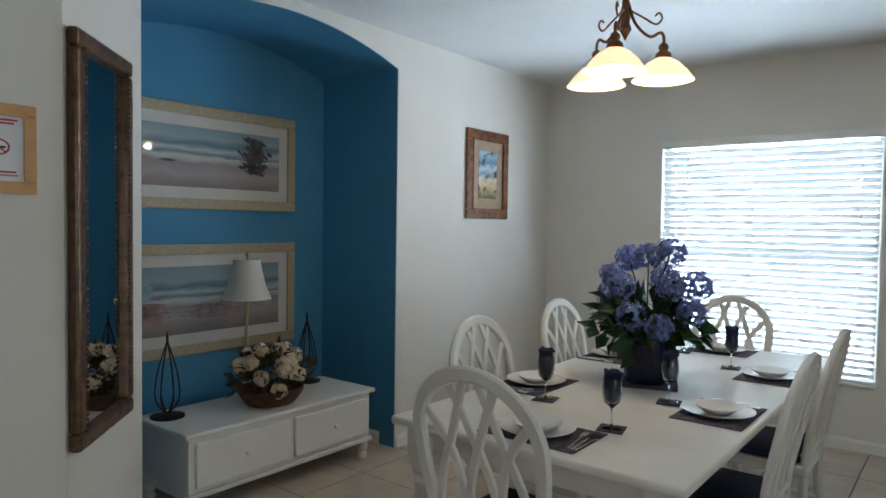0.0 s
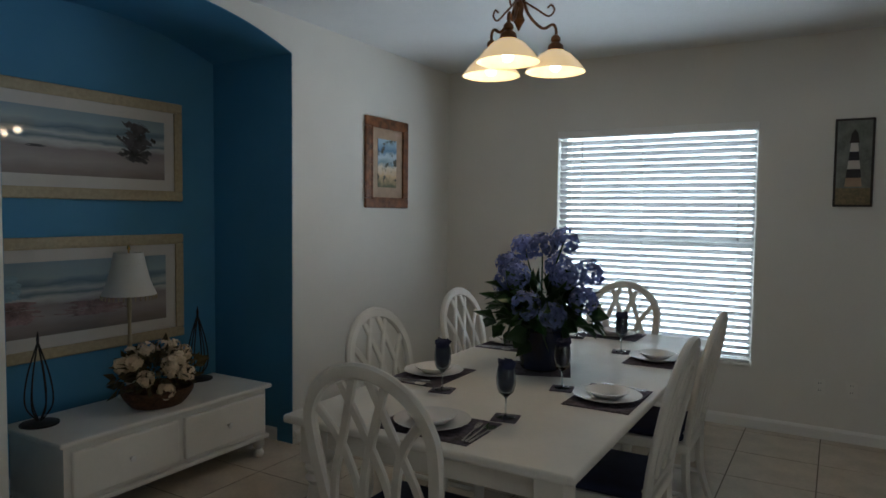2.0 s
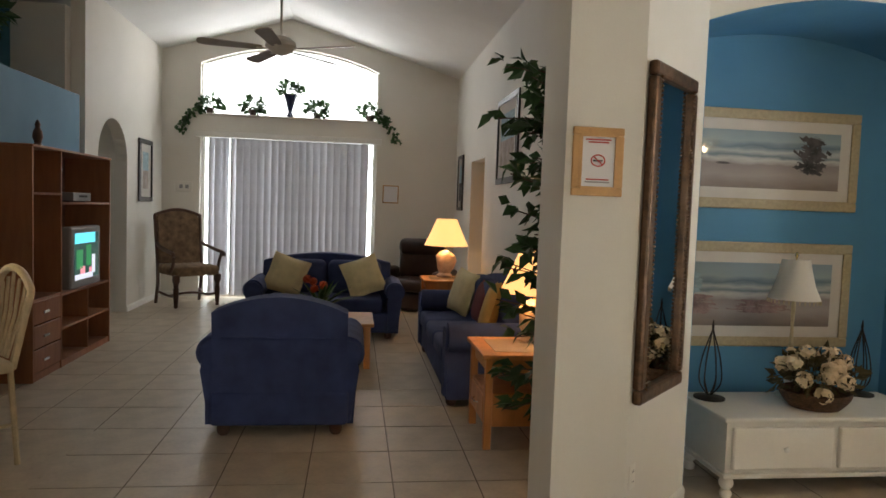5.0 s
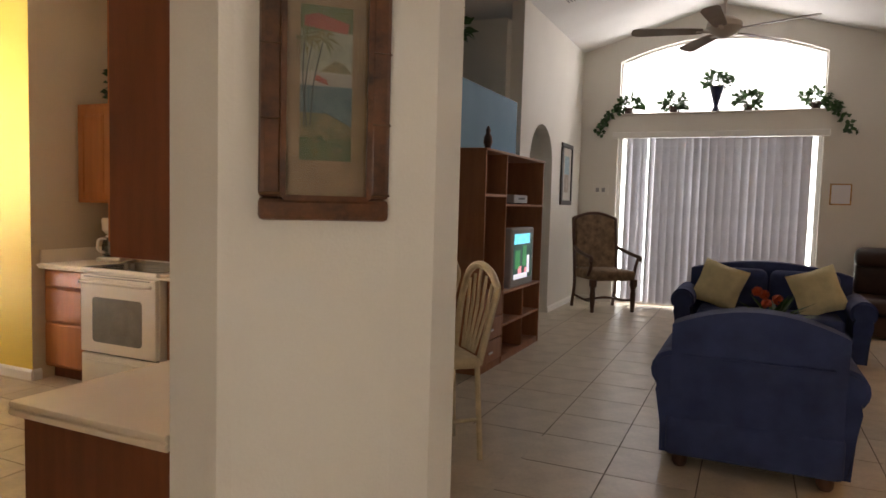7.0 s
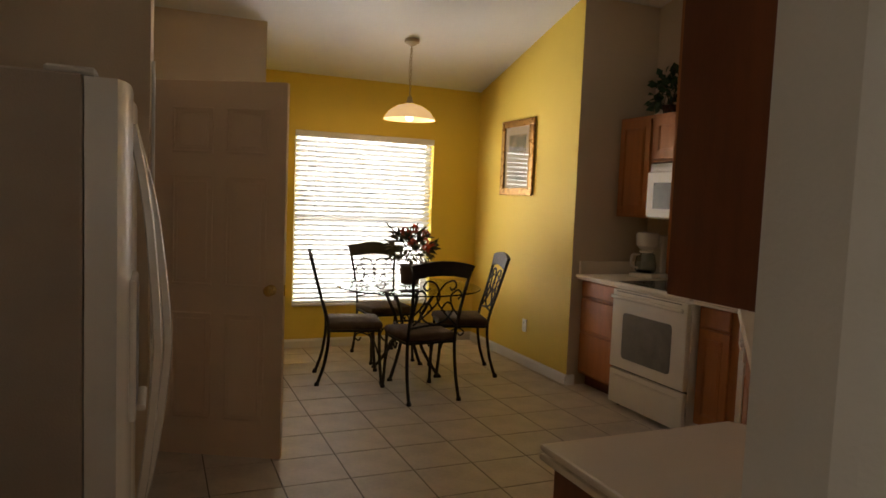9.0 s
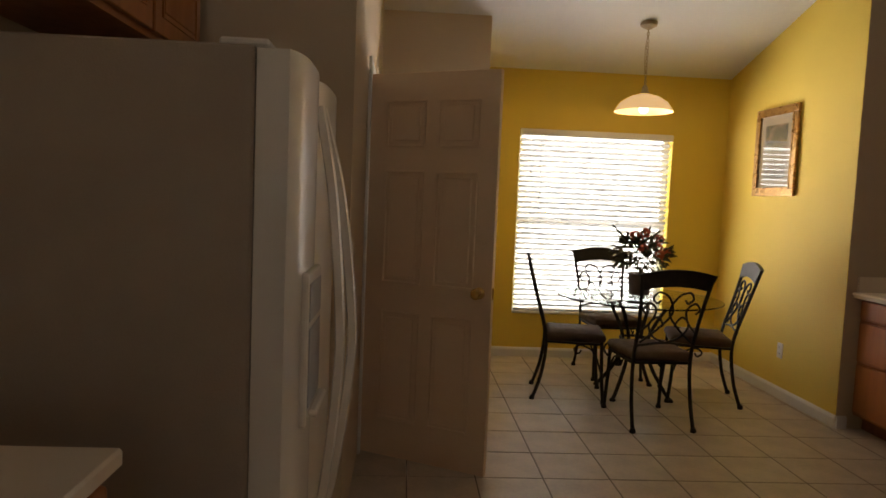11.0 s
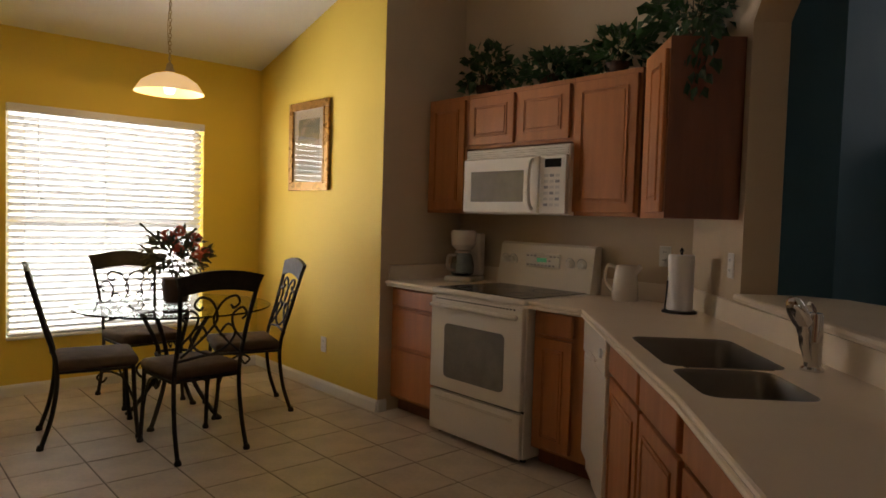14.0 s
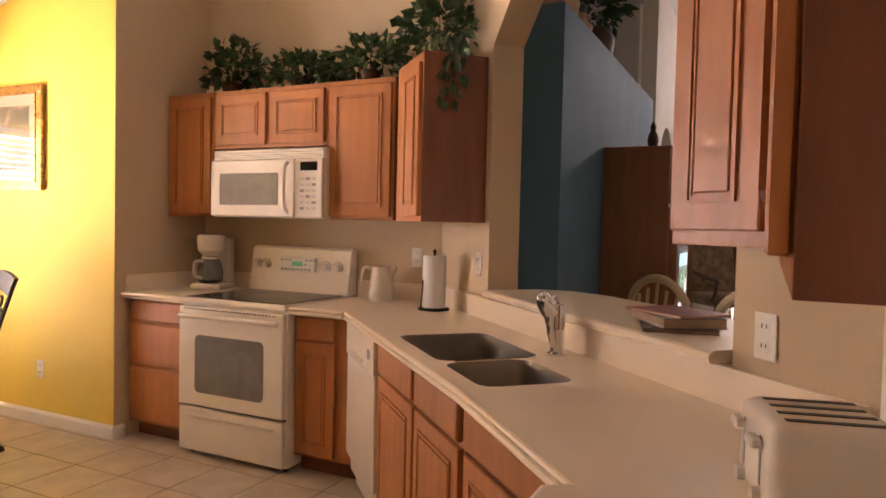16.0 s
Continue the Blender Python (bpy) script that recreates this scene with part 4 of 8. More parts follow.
setting(-1.24, 2.17, 0, -1.06, 2.38)
setting(-1.66, 2.82, -90, -1.47, 2.6)
setting(-1.66, 3.74, -90, -1.47, 3.55)
setting(-0.81, 2.88, 90, -1.03, 2.91)
setting(-0.81, 3.78, 90, -1.03, 3.86)
setting(-1.24, 4.36, 180, -1.4, 4.16)

# centre piece
ob = tagged(part("table_mat", boxm(-0.15, -0.15, 0, 0.15, 0.15, 0.005, bev=0.002), "placemat"), "square woven mat under the flower pot", "mat")
ob.matrix_world = pose(-1.26, 3.22, TZ + 0.0005, 0, 0, 20)
rng = random.Random(5)
hyd = thing("hydrangea_arrangement", "blue artificial hydrangeas with green leaves in a navy pot", "flowers", pose(-1.26, 3.22, TZ + 0.0058))
part("pot", lathe(bmesh.new(), [(0.085, 0), (0.1, 0.01), (0.115, 0.12), (0.118, 0.2), (0.125, 0.205), (0.125, 0.225), (0.11, 0.225), (0.1, 0.2), (0.004, 0.19)], 24), "pot_blue", hyd, "dark navy glazed pot", smooth=True)
heads = [(-0.22, 0.02, 0.42, 0.085), (-0.13, 0.05, 0.6, 0.085), (0.02, -0.05, 0.62, 0.08), (0.1, 0.06, 0.64, 0.09), (-0.1, -0.13, 0.47, 0.085), (0.16, -0.08, 0.48, 0.085), (0.24, 0.08, 0.48, 0.09),
         (0.25, -0.03, 0.36, 0.08), (-0.01, -0.2, 0.34, 0.085), (0.14, -0.19, 0.3, 0.075), (-0.24, 0.12, 0.36, 0.08), (0.02, 0.2, 0.5, 0.09), (-0.18, -0.06, 0.52, 0.075), (0.08, 0.22, 0.36, 0.08)]
for x, y, z, r in heads:
    x, y, r = x * 0.9, y * 0.9, r * 0.86
    part("flower_head", blossom(bmesh.new(), rng, (x, y, z), r, 120, 0.034), "petal_blue", hyd, "blue violet hydrangea head")
    part("stem", tube(bmesh.new(), curve_pts([(x * 0.15, y * 0.15, 0.19), (x * 0.5, y * 0.5, 0.19 + (z - 0.19) * 0.6), (x, y, z)], 4), 0.004, 5), "leaf", hyd)
part("leaves", foliage(foliage(bmesh.new(), rng, (0.24, 0.24, 0.16), 150, 0.11, 0.07, (0, 0, 0.3)), rng, (0.26, 0.26, 0.1), 40, 0.11, 0.085, (0, 0, 0.25)), "leaf", hyd)

# chandelier
CX, CY, CH = -1.37, 3.13, 0.085
ch = thing("chandelier", "bronze three-arm chandelier with lit amber glass shades", "chandelier", pose(CX, CY, FLAT))
part("canopy", lathe(bmesh.new(), [(0.07, -0.001), (0.068, -0.015), (0.03, -0.035), (0.012, -0.045)], 20), "bronze", ch, smooth=True)
bm = bmesh.new()
for i in range(3):
    z = -0.06 - 0.026 * i
    tube(bm, [(0.009 * math.cos(q * 0.785) if i % 2 else 0, 0 if i % 2 else 0.009 * math.cos(q * 0.785), z + 0.017 * math.sin(q * 0.785)) for q in range(8)], 0.0025, 5, closed=True)
part("chain", bm, "bronze", ch)
part("column", lathe(bmesh.new(), [(0.004, -0.2), (0.015, -0.215), (0.01, -0.23), (0.02, -0.26), (0.012, -0.29), (0.026, -0.32), (0.02, -0.36), (0.03, -0.39), (0.012, -0.42), (0.003, -0.44)], 14, (0, 0, CH)), "bronze", ch, smooth=True)
for k in range(3):
    a = radians(40 + 120 * k)
    ca, sa = math.cos(a), math.sin(a)
    Q = lambda r, z: (ca * r, sa * r, z + CH)
    part("arm", tube(bmesh.new(), curve_pts([Q(0.012, -0.26), Q(0.05, -0.36), Q(0.12, -0.42), Q(0.17, -0.4), Q(0.19, -0.42), Q(0.19, -0.47)], 6), 0.0075, 8), "bronze", ch, smooth=True)
    part("scroll", tube(bmesh.new(), curve_pts([Q(0.03, -0.3), Q(0.09, -0.33), Q(0.15, -0.36), Q(0.18, -0.33), Q(0.165, -0.305), Q(0.145, -0.32)], 5), 0.005, 6), "bronze", ch, smooth=True)
    part("cap", lathe(bmesh.new(), [(0.012, -0.45), (0.022, -0.46), (0.025, -0.475), (0.018, -0.485), (0.036, -0.5), (0.042, -0.53)], 16, (ca * 0.19, sa * 0.19, CH)), "bronze", ch, smooth=True)
    sh = part("shade", lathe(bmesh.new(), [(0.04, -0.525), (0.075, -0.545), (0.11, -0.58), (0.14, -0.62), (0.148, -0.63), (0.144, -0.63), (0.105, -0.585), (0.07, -0.552), (0.03, -0.535)], 28, (ca * 0.19, sa * 0.19, CH), cap=False), "shade_glass", ch, "lit amber alabaster glass shade", smooth=True)
    part("bulb", lathe(bmesh.new(), [(0.008, -0.54), (0.025, -0.57), (0.03, -0.595), (0.022, -0.62), (0.003, -0.63)], 14, (ca * 0.19, sa * 0.19, CH)), "bulb", ch, "glowing bulb", smooth=True)
    lamp_light("chandelier_light", (CX + ca * 0.19, CY + sa * 0.19, FLAT - 0.67 + CH), 5)

# pictures and plates on the walls
picture("framed_print", "framed beach print with a burl wood frame", on_wall(-3.06, 4.405, 1.92, 90), 0.57, 0.69, 0.075, "frame_wood", 0.085, "mount_tan",
        ((0, 1, "art_bay"),))
lh = thing("lighthouse_plaque", "grey green plaque painted with a striped lighthouse", "plaque", on_wall(0.085, 5.38, 1.907, 0))
part("board", boxm(-0.115, -0.02, -0.295, 0.115, -0.001, 0.295, bev=0.004), "frame_black", lh)
part("panel", boxm(-0.1, -0.024, -0.28, 0.1, -0.0205, 0.28), "art_teal", lh)
part("sand", boxm(-0.1, -0.0265, -0.28, 0.1, -0.0245, -0.17), "art_ochre", lh)
for i, mm in enumerate(("mount_tan", "ink_black", "mount", "ink_black", "mount")):
    w0, w1 = 0.05 - 0.006 * i, 0.05 - 0.006 * (i + 1)
    flat_ob("tower_band", [(-w0, -0.16 + 0.058 * i), (w0, -0.16 + 0.058 * i), (w1, -0.102 + 0.058 * i), (-w1, -0.102 + 0.058 * i)], mm, lh, -0.029, -0.0268)
flat_ob("lantern", [(-0.03, 0.131), (0.03, 0.131), (0.024, 0.15), (0.02, 0.19), (0, 0.22), (-0.02, 0.19), (-0.024, 0.15)], "frame_black", lh, -0.029, -0.0268)
outlet("ivory outlet low on the dining room wall", on_wall(0.13, 5.38, 0.37, 0))
outlet("ivory outlet low on the dining room wall", on_wall(-0.06, 5.38, 0.365, 0))
outlet("ivory outlet low on the cream painted pier", on_wall(-2.53, 1.06, 0.36, 135))

# alcove
for z0, z1, sh, lab in ((1.6, 2.24, ((0.7, 0.25, 0.95, 0.95, "art_dark"), (0.3, 0.42, 0.33, 0.62, "art_dark"), (0.24, 0.4, 0.36, 0.44, "art_dark")), "long beach print with a chair in a whitewashed frame"),
                        (0.7, 1.385, ((0.0, 0.18, 0.35, 0.5, "art_rock"), (0.1, 0.5, 0.24, 0.85, "art_sky"), (0.35, 0.2, 0.8, 0.42, "art_rock")), "long sea shore print in a whitewashed frame")):
    picture("beach_print", lab, on_wall(-3.8, 2.36, (z0 + z1) / 2, 90), 1.44, z1 - z0, 0.06, "frame_cream", 0.075, "mount",
            ((0, 1, "art_beach"),), shapes=sh)
CXB, CXF, CY0, CY1, CZ = -3.56, -3.03, 1.8, 3.14, 0.46
cb = thing("low_cabinet", "low antique white cabinet with two drawers on bun feet", "cabinet", pose((CXB + CXF) / 2, (CY0 + CY1) / 2, 0))
dx, dy = (CXF - CXB) / 2, (CY1 - CY0) / 2
part("top", boxm(-dx, -dy, CZ - 0.026, dx, dy, CZ, bev=0.008, seg=2), "white_paint", cb)
part("body", boxm(-dx + 0.03, -dy + 0.03, 0.145, dx - 0.03, dy - 0.03, CZ - 0.027), "white_paint", cb)
part("plinth", boxm(-dx + 0.012, -dy + 0.012, 0.118, dx - 0.012, dy - 0.012, 0.144, bev=0.006, seg=2), "white_paint", cb)
for s in (-1, 1):
    y0, y1 = (-dy + 0.06, -0.02) if s < 0 else (0.02, dy - 0.06)
    dr = part("drawer", boxm(dx - 0.029, y0, 0.17, dx - 0.002, y1, CZ - 0.055, bev=0.01, seg=2), "white_paint", cb)
    part("knob", lathe(bmesh.new(), [(0.006, 0), (0.007, 0.012), (0.016, 0.02), (0.016, 0.026), (0.004, 0.03)], 14), "white_shiny", dr, "round ceramic knob", smooth=True).matrix_world = pose(dx - 0.002, (y0 + y1) / 2, 0.29, 0, 90, 0)
    for t in (-1, 1):
        bm = lathe(bmesh.new(), [(0.022, 0), (0.03, 0.006), (0.034, 0.025), (0.028, 0.04), (0.02, 0.05), (0.034, 0.065), (0.04, 0.085), (0.034, 0.105), (0.028, 0.117)], 18, (t * (dx - 0.06), s * (dy - 0.06), 0))
        part("foot", bm, "white_paint", cb, smooth=True)
rng = random.Random(11)
bk = thing("flower_basket", "wicker basket of cream artificial flowers on the low cabinet", "flowers", pose(-3.24, 2.47, CZ + 0.0005))
bm = bmesh.new()
for i in range(8):
    tube(bm, [((0.12 + 0.055 * math.sin(i / 7 * 1.4)) * math.cos(q * math.pi / 12), (0.14 + 0.055 * math.sin(i / 7 * 1.4)) * math.sin(q * math.pi / 12), 0.008 + 0.012 * i) for q in range(24)], 0.0075, 6, closed=True)
lathe(bm, [(0.11, 0.001), (0.11, 0.006), (0.002, 0.006)], 20)
part("basket", bm, "basket", bk, "brown wicker basket")
part("leaves", foliage(bmesh.new(), rng, (0.2, 0.24, 0.16), 260, 0.07, 0.035, (0, 0, 0.17), -0.3), "leaf_dry", bk)
for i in range(20):
    d = rand_dir(rng, -0.15)
    part("blossom", blossom(bmesh.new(), rng, (d.x * 0.18, d.y * 0.22, 0.17 + 0.15 * d.z), 0.042, 34, 0.045), "petal_cream", bk, "cream silk blossom")
tl = thing("table_lamp", "slim table lamp with a white bell shade, unlit", "lamp", pose(-3.46, 2.455, CZ + 0.0005) @ Matrix.Scale(1.09, 4))
part("base", lathe(bmesh.new(), [(0.07, 0), (0.068, 0.015), (0.02, 0.03), (0.015, 0.06), (0.025, 0.09), (0.01, 0.12)], 20), "white_paint", tl, smooth=True)
part("stem", lathe(bmesh.new(), [(0.01, 0.12), (0.013, 0.25), (0.008, 0.4), (0.012, 0.5), (0.006, 0.62)], 14), "frame_cream", tl, smooth=True)
part("shade", lathe(bmesh.new(), [(0.135, 0.55), (0.105, 0.62), (0.085, 0.7), (0.072, 0.77), (0.069, 0.77), (0.082, 0.7), (0.101, 0.62), (0.131, 0.553)], 24, cap=False), "shade_white", tl, "white fabric bell shade", smooth=True)
part("finial", lathe(bmesh.new(), [(0.004, 0.62), (0.004, 0.78), (0.01, 0.79), (0.006, 0.805), (0.002, 0.81)], 10), "brass", tl, smooth=True)
bm = bmesh.new()
for i in range(32):
    a = 2 * math.pi * i / 32
    tube(bm, [(0.134 * math.cos(a), 0.134 * math.sin(a), 0.552), (0.134 * math.cos(a), 0.134 * math.sin(a), 0.528)], 0.003, 4)
part("fringe", bm, "frame_cream", tl)
for y, lab in ((1.92, "black wire teardrop candle stand on the low cabinet"), (2.96, "black wire teardrop candle stand beside the flower basket")):
    ws = thing("wire_stand", lab, "candle stand", pose(-3.42 if y < 2.5 else -3.5, y, CZ + 0.0005), "wire stands")
    part("base", lathe(bmesh.new(), [(0.09, 0), (0.09, 0.008), (0.05, 0.016), (0.015, 0.02)], 24), "iron", ws, smooth=True)
    for k in range(6):
        a = math.pi / 3 * k
        part("wire", tube(bmesh.new(), curve_pts([(0.01 * math.cos(a), 0.01 * math.sin(a), 0.018), (0.06 * math.cos(a), 0.06 * math.sin(a), 0.1), (0.05 * math.cos(a), 0.05 * math.sin(a), 0.24), (0.0, 0.0, 0.42)], 6), 0.004, 5), "iron", ws, smooth=True)
    part("finial", lathe(bmesh.new(), [(0.004, 0.4), (0.008, 0.43), (0.002, 0.47)], 8), "iron", ws, smooth=True)

# mirror on the bevelled face, and the sign beside it
mr = thing("wall_mirror", "tall mirror in a carved bronze brown frame on the pier", "mirror", on_wall(-2.683, 1.217, 1.45, 135))
w, h, b = 0.56, 1.5, 0.066
for nm, q in (("frame_top", (-w / 2, h / 2 - b, w / 2, h / 2)), ("frame_bottom", (-w / 2, -h / 2, w / 2, -h / 2 + b)), ("frame_left", (-w / 2, -h / 2 + b, -w / 2 + b, h / 2 - b)), ("frame_right", (w / 2 - b, -h / 2 + b, w / 2, h / 2 - b))):
    part(nm, boxm(q[0], -0.045, q[1], q[2], -0.001, q[3], bev=0.014, seg=2), "frame_bronze", mr)
bm = bmesh.new()
for i in range(70):
    z = -h / 2 + b + (h - 2 * b) * i / 69
    bmesh.ops.create_icosphere(bm, subdivisions=1, radius=0.009, matrix=Matrix.Translation((0, 0, z)))
beads = tagged(part("beading", bm, "frame_bronze", mr), kind="stuff")
beads.location = (-w / 2 + b - 0.006, -0.044, 0)
beads = tagged(new("beading", beads.data), kind="stuff")
beads.parent = mr
beads.location = (w / 2 - b + 0.006, -0.044, 0)
part("glass", boxm(-w / 2 + b, -0.02, -h / 2 + b, w / 2 - b, -0.002, h / 2 - b), "mirror", mr, "mirror glass")
sg = picture("no_smoking_sign", "no smoking notice in a light pine frame", on_wall(-2.48, 0.81, 1.755, 90), 0.225, 0.29, 0.034, "frame_pine", 0.005, "paper", (), depth=0.018, category="sign")
part("ring", tube(bmesh.new(), [(0.03 * math.cos(q * 0.3927), -0.0125, 0.005 + 0.024 * math.sin(q * 0.3927)) for q in range(16)], 0.003, 6, closed=True), "ink_red", sg)
part("bar", tube(bmesh.new(), [(-0.021, -0.0125, 0.022), (0.021, -0.0125, -0.012)], 0.0028, 6), "ink_red", sg)
part("cigarette", boxm(-0.022, -0.0135, 0.001, 0.02, -0.0121, 0.008), "ink_black", sg)
for z, wd, mm in ((0.093, 0.11, "ink_red"), (0.082, 0.09, "ink_red"), (-0.075, 0.1, "ink_red"), (-0.086, 0.11, "ink_grey")):
    part("text_line", boxm(-wd / 2, -0.0132, z - 0.003, wd / 2, -0.0121, z + 0.003), mm, sg)


def skirting(name, poly, h=0.085, t=0.014):
    """A baseboard along a line on the floor; the room lies to the left of its direction."""
    bm = bmesh.new()
    for (x0, y0), (x1, y1) in zip(poly, poly[1:]):
        d = Vector((x1 - x0, y1 - y0, 0))
        n = Vector((-d.y, d.x, 0)).normalized()
        a, b = Vector((x0, y0, 0.001)), Vector((x1, y1, 0.001))
        prof = ((0, 0), (t, 0), (t, h * 0.75), (t * 0.5, h * 0.92), (0.001, h))
        r0 = [bm.verts.new(a + n * u + Vector((0, 0, v))) for u, v in prof]
        r1 = [bm.verts.new(b + n * u + Vector((0, 0, v))) for u, v in prof]
        k = len(prof)
        for i in range(k):
            bm.faces.new((r0[i], r0[(i + 1) % k], r1[(i + 1) % k], r1[i]))
        bm.faces.new(r0), bm.faces.new(r1)
    return tagged(part(name, bm, "trim"), "white painted baseboard along the wall", "baseboard", kind="structure")


skirting("baseboard_dining", [(2.5, 5.379), (-3.059, 5.379), (-3.059, 3.37)])
skirting("baseboard_alcove", [(-3.2, 3.359), (-3.799, 3.359), (-3.799, 1.6)])
skirting("baseboard_pier", [(-3.06, 1.591), (-2.479, 1.01), (-2.479, 0.67), (-2.84, 0.669)])

# ---- kitchen ----
def panel_door(name, parent, m, w, h, t=0.02, knob=None):
    """A raised-panel cabinet door in its own plane: x across, z up, front at -y; origin bottom left."""
    d = part(name, boxm(0, -t, 0, w, 0, h, bev=0.003), "oak", parent)
    d.matrix_basis = m
    r = min(0.055, w * 0.24, h * 0.24)
    bm = bmesh.new()
    for i, (a, dep) in enumerate(((r, 0.006), (r + 0.008, 0.003))):
        for x0, z0, x1, z1 in ((a, a, w - a, a + 0.006), (a, h - a - 0.006, w - a, h - a), (a, a + 0.006, a + 0.006, h - a - 0.006), (w - a - 0.006, a + 0.006, w - a, h - a - 0.006)):
            box(bm, x0, -t - dep, z0, x1, -t + 0.0005, z1)
    part("moulding", bm, "oak", d)
    if w > 0.2 and h > 0.2:
        part("raised_panel", boxm(r + 0.018, -t - 0.004, r + 0.018, w - r - 0.018, -t + 0.0005, h - r - 0.018, bev=0.0035), "oak", d)
    return d


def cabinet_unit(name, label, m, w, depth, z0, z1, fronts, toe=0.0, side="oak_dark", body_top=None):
    """A cabinet whose front lies in y = 0 and faces -y; fronts are (x0, z0, x1, z1, kind) in its own metres."""
    ob = thing(name, label, "cabinet", m, "kitchen cabinets")
    part("body", boxm(0.001, 0.001, z0 + toe, w - 0.001, depth, body_top or z1), "oak", ob)
    if body_top:
        part("face_frame", boxm(0.001, 0.001, body_top, w - 0.001, 0.02, z1), "oak", ob)
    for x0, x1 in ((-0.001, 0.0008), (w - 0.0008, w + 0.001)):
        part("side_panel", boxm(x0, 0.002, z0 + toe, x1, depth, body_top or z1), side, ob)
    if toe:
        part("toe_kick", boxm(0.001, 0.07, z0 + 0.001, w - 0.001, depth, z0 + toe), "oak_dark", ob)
    for x0, a, x1, b, kind in fronts:
        if kind == "drawer":
            part("drawer_front", boxm(x0, -0.025, a, x1, 0, b, bev=0.011, seg=3), "oak", ob)
        else:
            panel_door("door", ob, pose(x0, 0, a), x1 - x0, b - a)
    return ob


def face_x(x, y, z=0.0):
    """Cabinet pose on the range wall: its own x runs along +y, its front faces +x."""
    return pose(x, y, z, 0, 0, 90)


CT = 0.91
cabinet_unit("base_cabinet", "honey maple base cabinet with three drawers beside the range", face_x(-3.66, -5.715), 0.505, 0.615, 0, 0.87,
             ((0.02, 0.735, 0.485, 0.86, "drawer"), (0.02, 0.46, 0.485, 0.72, "drawer"), (0.02, 0.12, 0.485, 0.445, "drawer")), 0.1)
cabinet_unit("base_cabinet", "honey maple base cabinet with a drawer and door beside the range", face_x(-3.66, -4.43), 0.38, 0.615, 0, 0.87,
             ((0.02, 0.735, 0.27, 0.86, "drawer"), (0.02, 0.12, 0.27, 0.72, "door")), 0.1)


def diag_pose(s, d, z=0.0):
    """Cabinet pose on the diagonal wall: its own x runs from the range corner towards the peninsula, its front faces the kitchen."""
    return Matrix.Translation(diag(s, z, d)) @ pose(0, 0, 0, 0, 0, 45)


cabinet_unit("sink_cabinet", "honey maple sink cabinet with two doors under the worktop", diag_pose(1.81, -0.585), 1.02, 0.56, 0, 0.87,
             ((0.03, 0.735, 0.53, 0.86, "drawer"), (0.56, 0.735, 1.0, 0.86, "drawer"), (0.03, 0.12, 0.53, 0.72, "door"), (0.56, 0.12, 1.0, 0.72, "door")), 0.1, body_top=0.72)
cabinet_unit("base_cabinet", "honey maple base cabinet under the diagonal worktop", diag_pose(0.785, -0.585), 0.6, 0.56, 0, 0.87,
             ((0.02, 0.735, 0.58, 0.86, "drawer"), (0.02, 0.12, 0.58, 0.72, "door")), 0.1, body_top=0.72)
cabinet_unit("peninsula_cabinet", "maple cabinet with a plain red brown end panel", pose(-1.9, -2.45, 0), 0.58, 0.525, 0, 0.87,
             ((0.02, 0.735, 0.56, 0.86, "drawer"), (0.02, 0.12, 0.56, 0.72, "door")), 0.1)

# dishwasher
dw = thing("dishwasher", "white dishwasher built in under the worktop", "dishwasher", diag_pose(2.42, -0.585))
part("body", boxm(0.005, 0.0, 0.1, 0.6, 0.55, 0.865), "white_plastic", dw)
part("door", boxm(0.008, -0.028, 0.19, 0.597, -0.001, 0.7, bev=0.008, seg=2), "white_plastic", dw)
cp = part("control_panel", boxm(0.008, -0.034, 0.705, 0.597, -0.001, 0.862, bev=0.006, seg=2), "white_plastic", dw)
part("latch", boxm(0.2, -0.043, 0.725, 0.4, -0.0345, 0.745, bev=0.004), "white_plastic", cp)
part("dial", lathe(bmesh.new(), [(0.022, 0), (0.02, 0.012), (0.002, 0.013)], 18), "white_shiny", cp, smooth=True).matrix_basis = pose(0.52, -0.0342, 0.79, 90, 0, 0)
part("kick_plate", boxm(0.008, 0.03, 0.02, 0.597, 0.05, 0.185), "white_plastic", dw)

# worktops: pieces round the sink opening, one continuous top
SK0, SK1, SD0, SD1 = 0.75, 1.66, -0.558, -0.18
P = lambda s, d: diag(s, 0, d)[:2]
wt = thing("worktop", "cream laminate worktop running round the kitchen corner", "worktop", None)
bm = bmesh.new()
Z0, Z1 = 0.872, CT
fr = -0.626
prism(bm, [(-4.278, -4.425), (-3.6, -4.425), (-3.6, -4.09), P(2.42, fr), P(SK1, fr), P(SK1, -0.001), (-4.278, -3.861)], Z0, Z1)
prism(bm, [P(SK0, fr), (-1.9, -2.43), (-1.87, -2.475), (-1.305, -2.475), (-1.305, -1.922), (-2.34, -1.922), P(SK0, -0.001)], Z0, Z1)
prism(bm, [P(SK1, fr), P(SK0, fr), P(SK0, SD0), P(SK1, SD0)], Z0, Z1)
prism(bm, [P(SK1, SD1), P(SK0, SD1), P(SK0, -0.001), P(SK1, -0.001)], Z0, Z1)
prism(bm, [P(SK1 - 0.55, SD0 + 0.305), P(SK0, SD0 + 0.305), P(SK0, SD1), P(SK1 - 0.55, SD1)], Z0, Z1)
part("top", bm, "counter", wt)
bm = bmesh.new()
edge = [(-3.6, -4.425), (-3.6, -4.09), P(2.42, fr), P(SK0, fr), (-1.9, -2.43), (-1.87, -2.475), (-1.305, -2.475), (-1.305, -1.922)]
tube(bm, [(x, y, CT - 0.008) for x, y in edge], 0.0095, 8)
